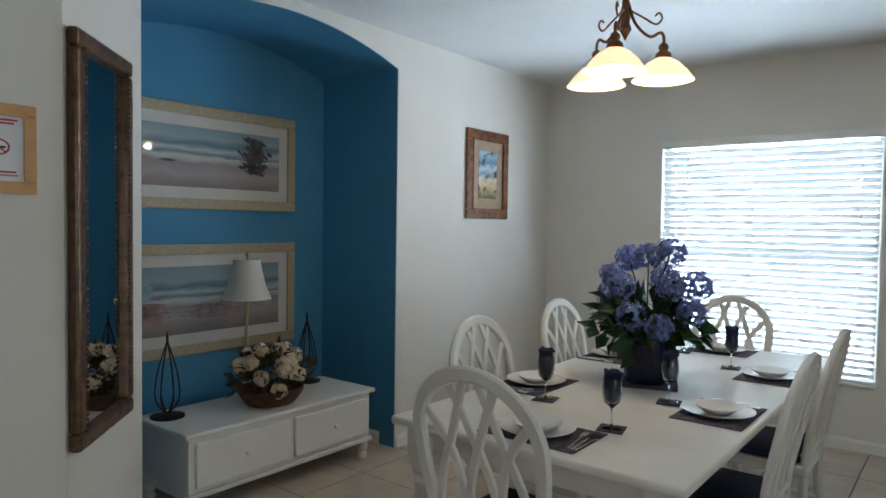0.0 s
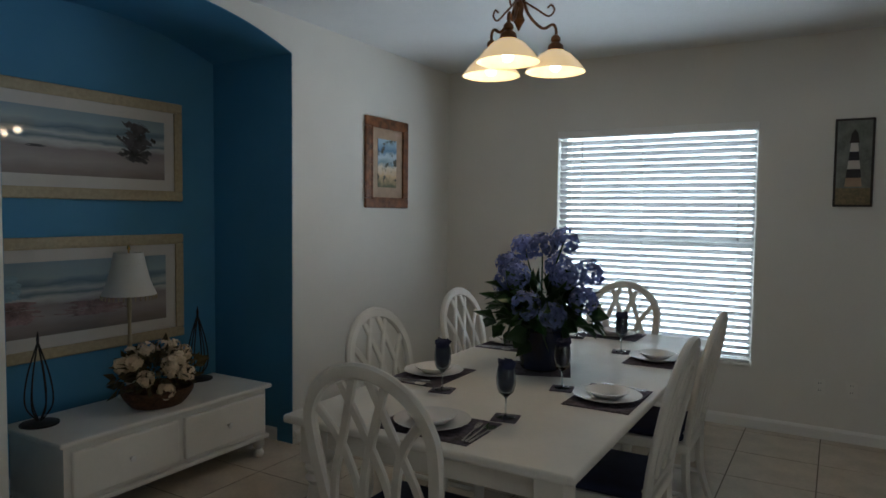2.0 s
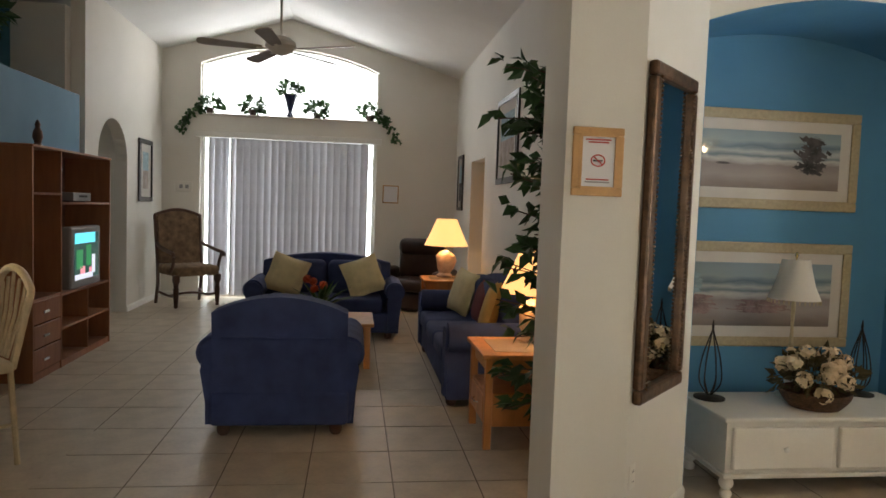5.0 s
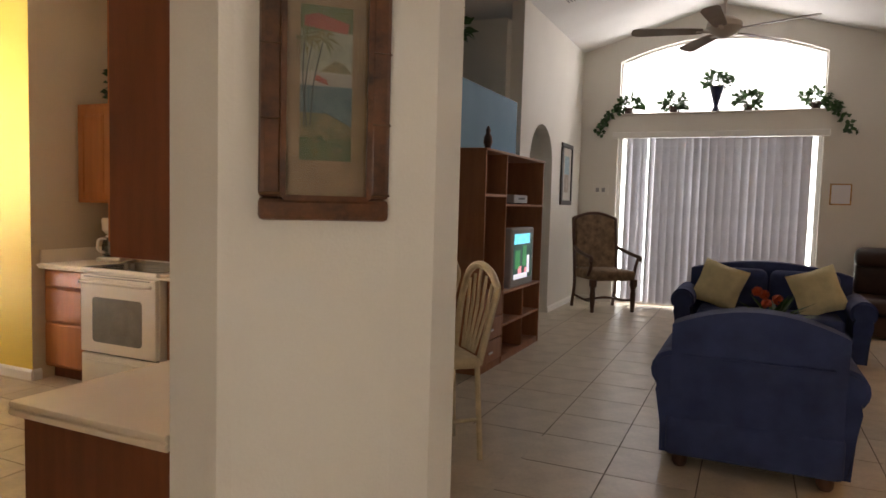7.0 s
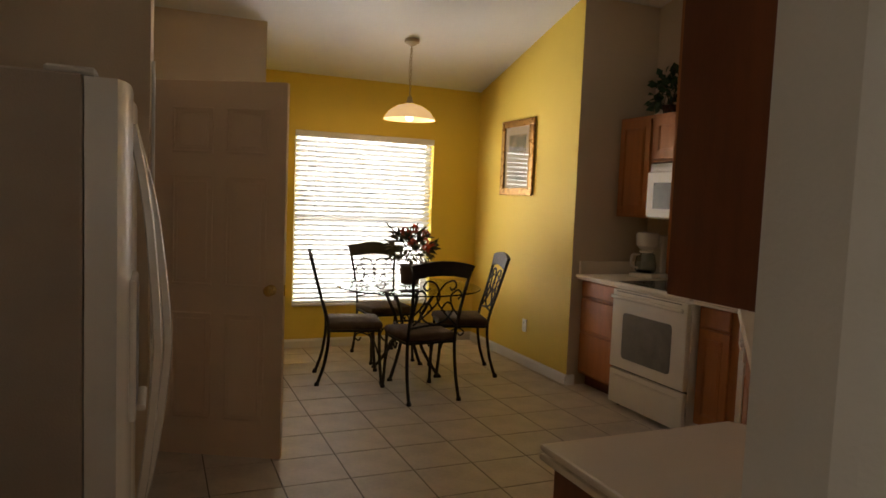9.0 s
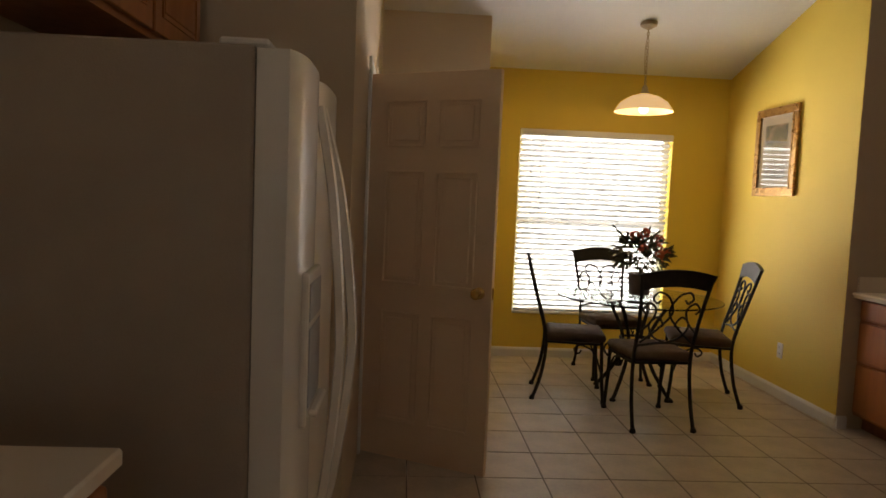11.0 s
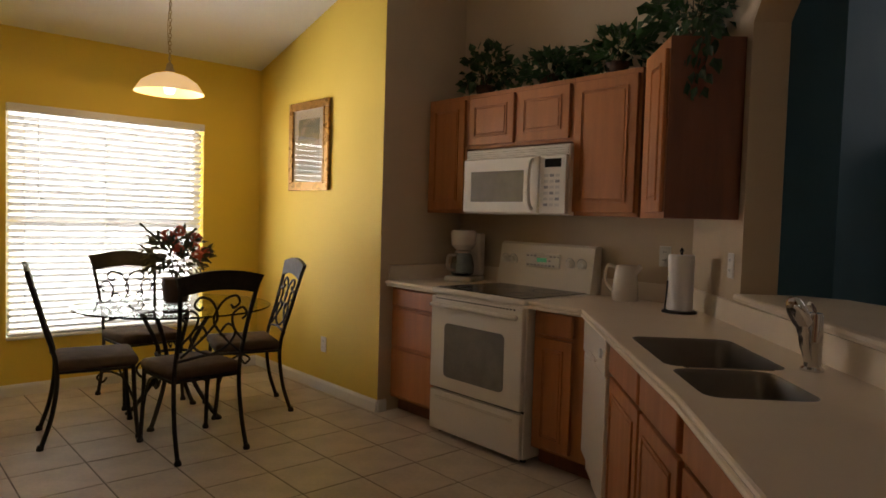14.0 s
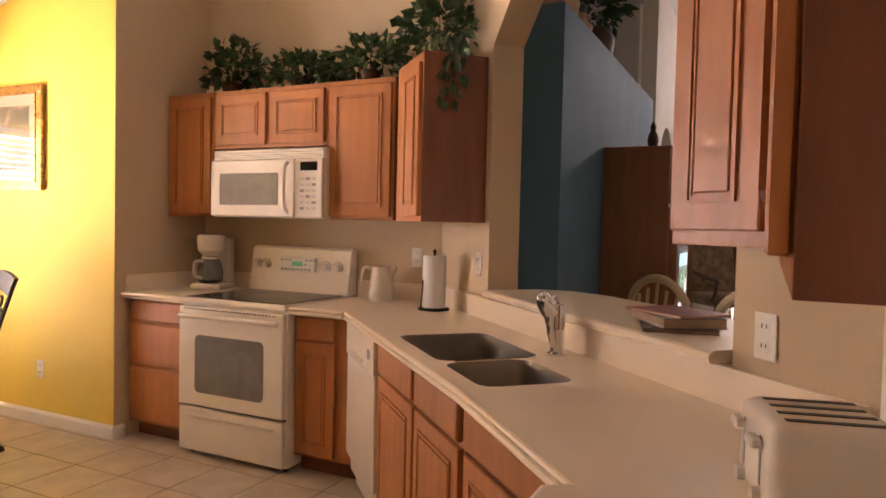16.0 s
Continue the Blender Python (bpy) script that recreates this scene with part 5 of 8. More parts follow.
tube(bm, [(x, y, CT - 0.03) for x, y in edge], 0.0105, 8)
part("front_edge", bm, "counter", wt, smooth=True)
bm = bmesh.new()
slab(bm, [(0.02, CT), (2.8, CT), (2.8, 1.012), (0.02, 1.012)], lambda s, z, d: diag(s, z, -0.001 - d), 0.018)
box(bm, -4.279, -4.425, CT, -4.261, -3.9, 1.012)
part("backsplash", bm, "counter", wt)
wt2 = thing("worktop", "short cream laminate worktop between wall and range", "worktop", None)
part("top", boxm(-4.278, -5.718, Z0, -3.6, -5.205, CT, bev=0.004), "counter", wt2)
part("front_edge", tube(bmesh.new(), [(-3.6, -5.715, CT - 0.012), (-3.6, -5.205, CT - 0.012)], 0.0115, 8), "counter", wt2, smooth=True)
bm = boxm(-4.278, -5.7, CT, -4.26, -5.205, 1.012)
box(bm, -4.278, -5.7185, CT, -3.62, -5.7005, 1.012)
part("backsplash", bm, "counter", wt2)
# serving ledge in the hatch
bt = thing("bar_ledge", "cream laminate serving ledge in the hatch", "worktop", None)
bm = bmesh.new()
outl = [(S0 + 0.012, -0.06), (S0 + 0.012, 0.4), (S0 + 0.3, 0.46), (S1 - 0.35, 0.46), (S1 - 0.12, 0.4), (S1 - 0.014, 0.26), (S1 - 0.014, -0.015)]
prism(bm, [P(s, d) for s, d in outl], 1.021, 1.055)
part("top", bm, "counter", bt)
part("front_edge", tube(bmesh.new(), [diag(S0 + 0.0, 1.038, -0.06), diag(S1, 1.038, -0.015)], 0.017, 8), "counter", bt, smooth=True)

# sink
sk = thing("kitchen_sink", "double bowl stainless steel sink set in the worktop", "sink", diag_pose(SK1, SD0))
sw, sd = SK1 - SK0, SD1 - SD0
bm = bmesh.new()
mid, sd2 = 0.55, 0.305


def bowl(bm, x0, x1, y0, y1, z, depth):
    r = 0.05
    ring = lambda k, zz, rr: [bm.verts.new((cx + rr * math.cos(radians(a)), cy + rr * math.sin(radians(a)), zz)) for cx, cy, a0 in ((x1 - r - k, y1 - r - k, 0), (x0 + r + k, y1 - r - k, 90), (x0 + r + k, y0 + r + k, 180), (x1 - r - k, y0 + r + k, 270)) for a in (a0, a0 + 22.5, a0 + 45, a0 + 67.5, a0 + 90)]
    rings = [ring(0, z, r), ring(0.002, z - 0.004, r), ring(0.004, z - 0.012, r), ring(0.012, z - depth + 0.03, r), ring(0.035, z - depth, r)]
    for a, b in zip(rings, rings[1:]):
        n = len(a)
        for i in range(n):
            bm.faces.new((a[i], a[(i + 1) % n], b[(i + 1) % n], b[i]))
    bm.faces.new(rings[-1])
    return bm


part("bowl", bowl(bmesh.new(), 0.0, mid - 0.014, 0.0, sd, CT, 0.18), "steel", sk, smooth=True)
part("bowl", bowl(bmesh.new(), mid + 0.014, sw, 0.0, sd2, CT, 0.15), "steel", sk, smooth=True)
part("divider", boxm(mid - 0.0145, 0.02, CT - 0.03, mid + 0.0145, sd2 - 0.02, CT - 0.001, bev=0.005, seg=2), "steel_bright", sk)
part("divider", boxm(mid - 0.0145, sd2 - 0.02, CT - 0.03, mid, sd - 0.02, CT - 0.001, bev=0.003), "steel_bright", sk)
for x0, x1, dep in ((0.0, mid, sd), (mid, sw, sd2)):
    for cx, sx, ox in ((x0 + (0.05 if x0 == 0 else 0.064), -1, x0), (x1 - (0.05 if x1 == sw else 0.064), 1, x1)):
        for cy, sy, oy in ((0.05, -1, 0.0), (dep - 0.05, 1, dep)):
            arc = [(cx + sx * 0.05 * math.cos(radians(a)), cy + sy * 0.05 * math.sin(radians(a))) for a in (0, 22.5, 45, 67.5, 90)]
            bm = bmesh.new()
            prism(bm, [(ox, cy), (ox, oy), (cx, oy)] + arc[::-1][1:-1] + ([arc[0]] if abs(arc[0][0] - ox) > 1e-6 else []), CT - 0.03, CT)
            bm.transform(diag_pose(SK1, SD0))
            bmesh.ops.recalc_face_normals(bm, faces=bm.faces[:])
            part("sink_corner", bm, "counter", wt)
for x, y, z in ((0.27, sd / 2, 0.18), (0.73, sd2 / 2, 0.15)):
    part("drain", lathe(bmesh.new(), [(0.04, 0), (0.042, 0.003), (0.03, 0.004), (0.028, 0.001), (0.002, 0.001)], 20, (x, y, CT - z + 0.001)), "chrome", sk, smooth=True)
fc = thing("kitchen_faucet", "squat chrome pull-out faucet behind the sink", "faucet", diag_pose(1.14, -0.11, CT + 0.0005) @ Matrix.Scale(1.14, 4))
part("base", lathe(bmesh.new(), [(0.03, 0), (0.03, 0.006), (0.0225, 0.012), (0.0225, 0.075), (0.0235, 0.077), (0.0235, 0.081), (0.0225, 0.083), (0.022, 0.15), (0.018, 0.158), (0.003, 0.16)], 22), "chrome", fc, smooth=True)
part("neck", tube(bmesh.new(), curve_pts([(0.012, -0.018, 0.03), (0.022, -0.034, 0.07), (0.026, -0.042, 0.11), (0.03, -0.052, 0.15)], 5), [0.011] * 5 + [0.0125] * 5 + [0.015] * 6, 12), "chrome", fc, smooth=True)
part("spray_head", lathe(bmesh.new(), [(0.013, -0.045), (0.024, -0.042), (0.026, -0.02), (0.025, 0.01), (0.021, 0.03), (0.012, 0.042), (0.003, 0.045)], 20), "chrome", fc, smooth=True).matrix_basis = pose(0.033, -0.062, 0.165, 34, 22, 0)
part("lever", tube(bmesh.new(), curve_pts([(0, 0.0, 0.158), (0.002, -0.006, 0.172), (0.008, -0.02, 0.184)], 4), 0.006, 8), "chrome", fc, smooth=True)

# range
RY0, RY1, RX = -5.2, -4.432, -3.6
rg = thing("electric_range", "white freestanding electric range with a black glass cooktop", "range", face_x(RX, RY0))
RW = RY1 - RY0
part("body", boxm(0.002, 0.002, 0.03, RW - 0.002, 0.66, 0.885), "white_plastic", rg)
part("cooktop", boxm(0.0, -0.03, 0.886, RW, 0.63, 0.918, bev=0.008, seg=2), "white_plastic", rg)
part("cooktop_glass", boxm(0.03, 0.0, 0.9185, RW - 0.03, 0.56, 0.922), "black_glass", rg, "black glass cooktop")
for x, y, r in ((0.2, 0.15, 0.1), (0.56, 0.15, 0.075), (0.2, 0.42, 0.075), (0.56, 0.42, 0.1)):
    part("burner_ring", tube(bmesh.new(), [(x + r * math.cos(q * 0.2618), y + r * math.sin(q * 0.2618), 0.9222) for q in range(24)], 0.0012, 4, closed=True), "ink_grey", rg)
dr = part("oven_door", boxm(0.006, -0.035, 0.3, RW - 0.006, 0.0, 0.87, bev=0.008, seg=2), "white_plastic", rg)
ow = [(cx + 0.03 * math.cos(radians(a)), cz + 0.03 * math.sin(radians(a))) for cx, cz, a0 in ((RW - 0.165, 0.68, 0), (0.165, 0.68, 90), (0.165, 0.41, 180), (RW - 0.165, 0.41, 270)) for a in (a0, a0 + 30, a0 + 60, a0 + 90)]
part("oven_window", slab(bmesh.new(), ow, lambda u, v, d: (u, -0.0375 + d, v), 0.0023), "oven_glass", dr, "grey tinted oven window")
bm = tube(bmesh.new(), curve_pts([(0.05, -0.036, 0.815), (0.07, -0.075, 0.82), (RW / 2, -0.085, 0.825), (RW - 0.07, -0.075, 0.82), (RW - 0.05, -0.036, 0.815)], 6), 0.014, 10)
part("handle", bm, "white_plastic", dr, smooth=True)
bm = bmesh.new()
for i in range(26):
    box(bm, 0.05 + (RW - 0.1) * i / 26, -0.0362, 0.852, 0.05 + (RW - 0.1) * (i + 0.6) / 26, -0.0345, 0.86)
part("vent_slots", bm, "black", dr)
d2 = part("drawer", boxm(0.006, -0.03, 0.035, RW - 0.006, 0.0, 0.285, bev=0.008, seg=2), "white_plastic", rg)
part("drawer_lip", boxm(0.06, -0.04, 0.235, RW - 0.06, -0.0305, 0.25, bev=0.004), "white_plastic", d2)
# black strip stands for the shade in the gap under the oven door
part("gap_shade", boxm(0.004, -0.004, 0.286, RW - 0.004, 0.001, 0.299), "black", rg)
bg = part("backguard", bmesh.new(), "white_plastic", rg)
bm = bmesh.new()
slab(bm, [(0.555, 0.919), (0.66, 0.919), (0.66, 1.2), (0.62, 1.205), (0.595, 1.19)], lambda u, v, d: (d, u, v), RW)
bmesh.ops.recalc_face_normals(bm, faces=bm.faces[:])
bm.to_mesh(bg.data)
bm.free()
for x in (0.06, 0.13, RW - 0.17, RW - 0.08):
    part("knob", lathe(bmesh.new(), [(0.03, 0), (0.028, 0.006), (0.02, 0.009), (0.018, 0.026), (0.003, 0.028)], 18), "outlet", bg, "round control knob", smooth=True).matrix_basis = pose(x, 0.574, 1.09, 98, 0, 0)
part("display_panel", boxm(0.24, 0.564, 1.05, RW - 0.25, 0.586, 1.14, bev=0.003), "outlet", bg)
part("clock", boxm(0.34, 0.5615, 1.085, 0.42, 0.5645, 1.112), "display", bg, "green lit clock display")
for x in (0.06, 0.13, RW - 0.17, RW - 0.08):
    part("dial_ring", tube(bmesh.new(), [(0.034 * math.cos(q * 0.35), 0.034 * math.sin(q * 0.35), 0.0) for q in range(18)], 0.002, 4, closed=True), "ink_grey", bg).matrix_basis = pose(x, 0.574, 1.09, 98, 0, 0)
for i in range(8):
    part("button", boxm(0.255 + 0.03 * i + (0.1 if i > 2 else 0) - (0.13 if i > 5 else 0), 0.562, 1.118 if i < 6 else 1.09, 0.272 + 0.03 * i + (0.1 if i > 2 else 0) - (0.13 if i > 5 else 0), 0.5645, 1.128 if i < 6 else 1.1), "ink_grey", bg)
for i in range(8):
    part("button", boxm(0.255 + 0.03 * i, 0.562, 1.058, 0.275 + 0.03 * i, 0.5645, 1.07), "ink_grey", bg)
for x in (0.04, RW - 0.04):
    for y in (0.05, 0.6):
        part("foot", lathe(bmesh.new(), [(0.018, 0), (0.018, 0.029)], 10, (x, y, 0.001)), "black", rg)

# upper cabinets on the range wall
UX = -3.95
UZ0, UZ1 = 1.385, 2.17
cabinet_unit("wall_cabinet", "honey maple wall cabinet beside the microwave", face_x(UX, -5.715, 0), 0.4, 0.328, UZ0, UZ1, ((0.03, UZ0 + 0.02, 0.38, UZ1 - 0.03, "door"),))
cabinet_unit("wall_cabinet", "short honey maple wall cabinet with two doors over the microwave", face_x(UX, -5.313, 0), 0.87, 0.328, 1.81, UZ1, ((0.02, 1.83, 0.42, UZ1 - 0.03, "door"), (0.45, 1.83, 0.85, UZ1 - 0.03, "door")))
cabinet_unit("wall_cabinet", "tall single-door honey maple wall cabinet", face_x(UX, -4.442, 0), 0.44, 0.328, UZ0, UZ1, ((0.012, UZ0 + 0.02, 0.425, UZ1 - 0.03, "door"),))
cabinet_unit("corner_wall_cabinet", "honey maple corner wall cabinet with a plain end panel", diag_pose(2.55, -0.335, 0), 0.46, 0.33, UZ0 - 0.005, UZ1 + 0.02, ((0.17, UZ0 + 0.02, 0.445, UZ1 - 0.03, "door"),))
# upper cabinets by the hatch
cabinet_unit("wall_cabinet", "honey maple wall cabinet beside the serving hatch", diag_pose(0.225, -0.345, 0), 0.285, 0.34, 1.335, 2.3, ((0.015, 1.365, 0.26, 2.28, "door"),))
cabinet_unit("wall_cabinet", "maple wall cabinet with a red brown end panel", pose(-2.08, -2.118, 0), 0.765, 0.196, 1.312, 2.3, ((0.02, 1.345, 0.37, 2.28, "door"), (0.39, 1.345, 0.755, 2.28, "door")))

# microwave under the short cabinet
MX = -3.9
mw = thing("microwave", "white over-the-range microwave under the short cabinet", "microwave", face_x(MX, -5.268, 1.385))
MWW = 0.85
part("body", boxm(0, 0.0, 0.0, MWW, 0.37, 0.41, bev=0.006, seg=2), "white_plastic", mw)
bm = bmesh.new()
for i in range(4):
    box(bm, 0.01, -0.008, 0.352 + 0.014 * i, MWW - 0.01, 0.002, 0.361 + 0.014 * i, bev=0.002)
part("vent_grille", bm, "white_plastic", mw)
dr = part("door", boxm(0.004, -0.03, 0.006, 0.645, -0.0005, 0.345, bev=0.008, seg=2), "white_plastic", mw)
part("door_window", boxm(0.08, -0.0325, 0.075, 0.53, -0.0302, 0.265, bev=0.0008), "oven_glass", dr, "grey tinted window")
part("handle", tube(bmesh.new(), curve_pts([(0.6, -0.03, 0.03), (0.6, -0.06, 0.07), (0.6, -0.07, 0.17), (0.6, -0.06, 0.29), (0.6, -0.03, 0.325)], 5), 0.012, 10), "white_plastic", dr, smooth=True)
cp = part("control_panel", boxm(0.651, -0.028, 0.006, MWW - 0.004, -0.0005, 0.345, bev=0.006, seg=2), "white_plastic", mw)
part("display_window", boxm(0.69, -0.03, 0.275, 0.81, -0.0282, 0.325), "black_glass", cp)
for r in range(6):
    for c in range(3):
        part("key", boxm(0.688 + 0.042 * c, -0.0295, 0.05 + 0.034 * r, 0.718 + 0.042 * c, -0.0282, 0.066 + 0.034 * r), "ink_grey" if (r + c) % 3 == 0 else "mount", cp)

# things on the worktops
cm = thing("coffee_maker", "white drip coffee maker with a glass carafe", "coffee maker", face_x(-4.08, -5.45, CT + 0.0005) @ pose(0, 0, 0, 0, 0, 20) @ Matrix.Scale(1.13, 4))
part("base", boxm(-0.09, -0.1, 0, 0.09, 0.12, 0.035, bev=0.012, seg=2), "white_plastic", cm)
part("tower", boxm(-0.085, 0.04, 0.035, 0.085, 0.12, 0.3, bev=0.012, seg=2), "white_plastic", cm)
part("filter_housing", lathe(bmesh.new(), [(0.05, 0.2), (0.075, 0.225), (0.08, 0.3), (0.07, 0.315), (0.003, 0.318)], 20, (0, -0.02, 0)), "white_plastic", cm, smooth=True)
ca = part("carafe", lathe(bmesh.new(), [(0.055, 0.037), (0.07, 0.05), (0.074, 0.1), (0.06, 0.16), (0.045, 0.175), (0.042, 0.175), (0.057, 0.158), (0.07, 0.1), (0.066, 0.053), (0.003, 0.041)], 20, (0, -0.03, 0)), "glass_blue", cm, "glass carafe", smooth=True)
part("handle", tube(bmesh.new(), curve_pts([(-0.02, -0.085, 0.165), (-0.04, -0.14, 0.16), (-0.04, -0.145, 0.09), (-0.02, -0.098, 0.07)], 5), 0.009, 8), "white_plastic", ca, smooth=True)
part("lid", lathe(bmesh.new(), [(0.048, 0.176), (0.048, 0.188), (0.003, 0.192)], 18, (0, -0.03, 0)), "white_plastic", ca, smooth=True)
kt = thing("electric_kettle", "white electric jug kettle on the worktop", "kettle", pose(-4.155, -4.19, CT + 0.0005, 0, 0, 285) @ Matrix.Scale(1.0, 4))
part("jug", lathe(bmesh.new(), [(0.07, 0), (0.075, 0.01), (0.068, 0.1), (0.058, 0.19), (0.05, 0.2), (0.003, 0.205)], 22), "white_plastic", kt, smooth=True)
part("handle", tube(bmesh.new(), curve_pts([(0.055, 0, 0.185), (0.11, 0, 0.19), (0.12, 0, 0.1), (0.072, 0, 0.04)], 6), 0.011, 8), "white_plastic", kt, smooth=True)
part("spout", tube(bmesh.new(), [(-0.045, 0, 0.16), (-0.085, 0, 0.2)], [0.025, 0.014], 10), "white_plastic", kt, smooth=True)
pt = thing("paper_towel_holder", "paper towel roll on a black wire stand", "paper towels", pose(-3.95, -3.74, CT + 0.0005))
part("base", lathe(bmesh.new(), [(0.085, 0), (0.085, 0.006), (0.08, 0.012), (0.003, 0.012)], 26), "iron", pt, smooth=True)
part("roll", lathe(bmesh.new(), [(0.062, 0.014), (0.063, 0.02), (0.063, 0.285), (0.06, 0.29), (0.02, 0.29), (0.02, 0.28)], 26), "paper", pt, "white paper towel roll", smooth=True)
part("rod", lathe(bmesh.new(), [(0.006, 0.012), (0.006, 0.3), (0.012, 0.31), (0.003, 0.325)], 10), "iron", pt, smooth=True)
part("tension_arm", tube(bmesh.new(), [(0.055, -0.05, 0.008), (0.052, -0.045, 0.08), (0.05, -0.042, 0.16)], 0.004, 6), "iron", pt)
ts = thing("toaster", "cream four-slice toaster with black slots", "toaster", pose(-1.985, -2.05, CT + 0.0005, 0, 0, 104) @ Matrix.Scale(0.88, 4))
bm = boxm(-0.115, -0.122, 0.01, 0.115, 0.122, 0.185, bev=0.03, seg=3)
part("body", bm, "white_plastic", ts, smooth=True)
for i in range(4):
    part("slot", boxm(-0.08, -0.086 + 0.052 * i, 0.1835, 0.085, -0.07 + 0.052 * i, 0.1865), "black", ts)
for y in (-0.06, 0.06):
    part("lever_track", boxm(-0.1165, y - 0.006, 0.06, -0.1148, y + 0.006, 0.15), "ink_grey", ts)
    part("lever", boxm(-0.139, y - 0.022, 0.13, -0.117, y + 0.022, 0.15, bev=0.005), "white_plastic", ts)
    part("dial", lathe(bmesh.new(), [(0.016, 0), (0.014, 0.014), (0.002, 0.015)], 14), "white_shiny", ts, smooth=True).matrix_basis = pose(-0.115, y, 0.04, 0, -90, 0)
for x in (-0.08, 0.08):
    for y in (-0.09, 0.09):
        part("foot", lathe(bmesh.new(), [(0.012, 0), (0.012, 0.011)], 8, (x, y, 0)), "black", ts)
M["cover_red"] = mat("red magazine cover", (0.42, 0.03, 0.03), 0.35, vary=0.7, scale=26, bump=0, hue=(0.04, 0.03, 0.05))
M["cover_blue"] = mat("dark book cover", (0.03, 0.04, 0.07), 0.35, vary=0.3, scale=15, bump=0, hue=(0.14, 0.13, 0.13))
for i, (w, d, h, mm, a, lab) in enumerate(((0.3, 0.22, 0.012, "cover_blue", 12, "dark covered magazine on the serving ledge"), (0.28, 0.2, 0.03, "cover_blue", 30, "thick dark guide book on the serving ledge"), (0.26, 0.2, 0.008, "cover_red", 48, "red and white magazine on a pile of books"))):
    bkk = thing("magazine" if h < 0.02 else "guide_book", lab, "book", Matrix.Translation(diag(0.8, 1.0555 + (0, 0.0135, 0.0445)[i], 0.13)) @ pose(0, 0, 0, 0, 0, a))
    part("cover", boxm(-w / 2, -d / 2, 0, w / 2, d / 2, 0.0015), mm, bkk)
    part("page_block", boxm(-w / 2 + 0.003, -d / 2 + 0.003, 0.0016, w / 2 - 0.003, d / 2 - 0.003, h - 0.0016), "mount_tan", bkk)
    part("cover", boxm(-w / 2, -d / 2, h - 0.0015, w / 2, d / 2, h), mm, bkk)
outlet("ivory outlet between worktop and wall cabinet", Matrix.Translation(diag(0.3, 1.11, 0)) @ pose(0, 0, 0, 0, 0, 45))
outlet("ivory outlet on the tan wall by the hatch", Matrix.Translation(diag(2.16, 1.17, 0)) @ pose(0, 0, 0, 0, 0, 45))
outlet("ivory outlet above the worktop behind the kettle", on_wall(-4.28, -4.02, 1.17, 90))
outlet("ivory outlet low on the yellow wall", on_wall(-3.55, -6.42, 0.36, 90))

# greenery on the wall cabinets
rng = random.Random(21)
for k, (x, y, sx, sy, sz, n) in enumerate(((-4.08, -5.3, 0.13, 0.24, 0.2, 210), (-4.08, -4.75, 0.13, 0.32, 0.13, 230), (-4.08, -4.25, 0.13, 0.33, 0.16, 260), (-3.92, -3.72, 0.2, 0.22, 0.24, 330))):
    pl = thing("ivy_plant", "dark green artificial ivy along the top of the wall cabinets", "plant", pose(x, y, UZ1 + (0.001 if k < 3 else 0.021)), "cabinet top plants")
    part("pot", lathe(bmesh.new(), [(0.05, 0), (0.065, 0.07), (0.07, 0.075), (0.06, 0.075), (0.004, 0.065)], 16), "basket", pl, smooth=True)
    bm = foliage(bmesh.new(), rng, (sx, sy, sz), n, 0.065, 0.05, (0, 0, sz * 0.75), -0.4)
    if k == 3:
        for i in range(70):
            t = rng.random()
            leaf(bm, Vector((0.2 + 0.08 * rng.random() + 0.03 * t, 0.16 + 0.1 * rng.uniform(-1, 1), 0.1 - 0.36 * t)), Vector((0.3, rng.uniform(-0.6, 0.6), -1)), Vector((1, -0.3, 0.3)), 0.06, 0.048)
    part("leaves", bm, "leaf", pl)
    for i in range(7):
        d = rand_dir(rng, 0.0)
        part("stem", tube(bmesh.new(), curve_pts([(0, 0, 0.06), (d.x * sx * 0.5, d.y * sy * 0.5, 0.12 + sz * 0.5), (d.x * sx, d.y * sy, sz * (0.6 + d.z))], 4), 0.0025, 4), "leaf_dry", pl)

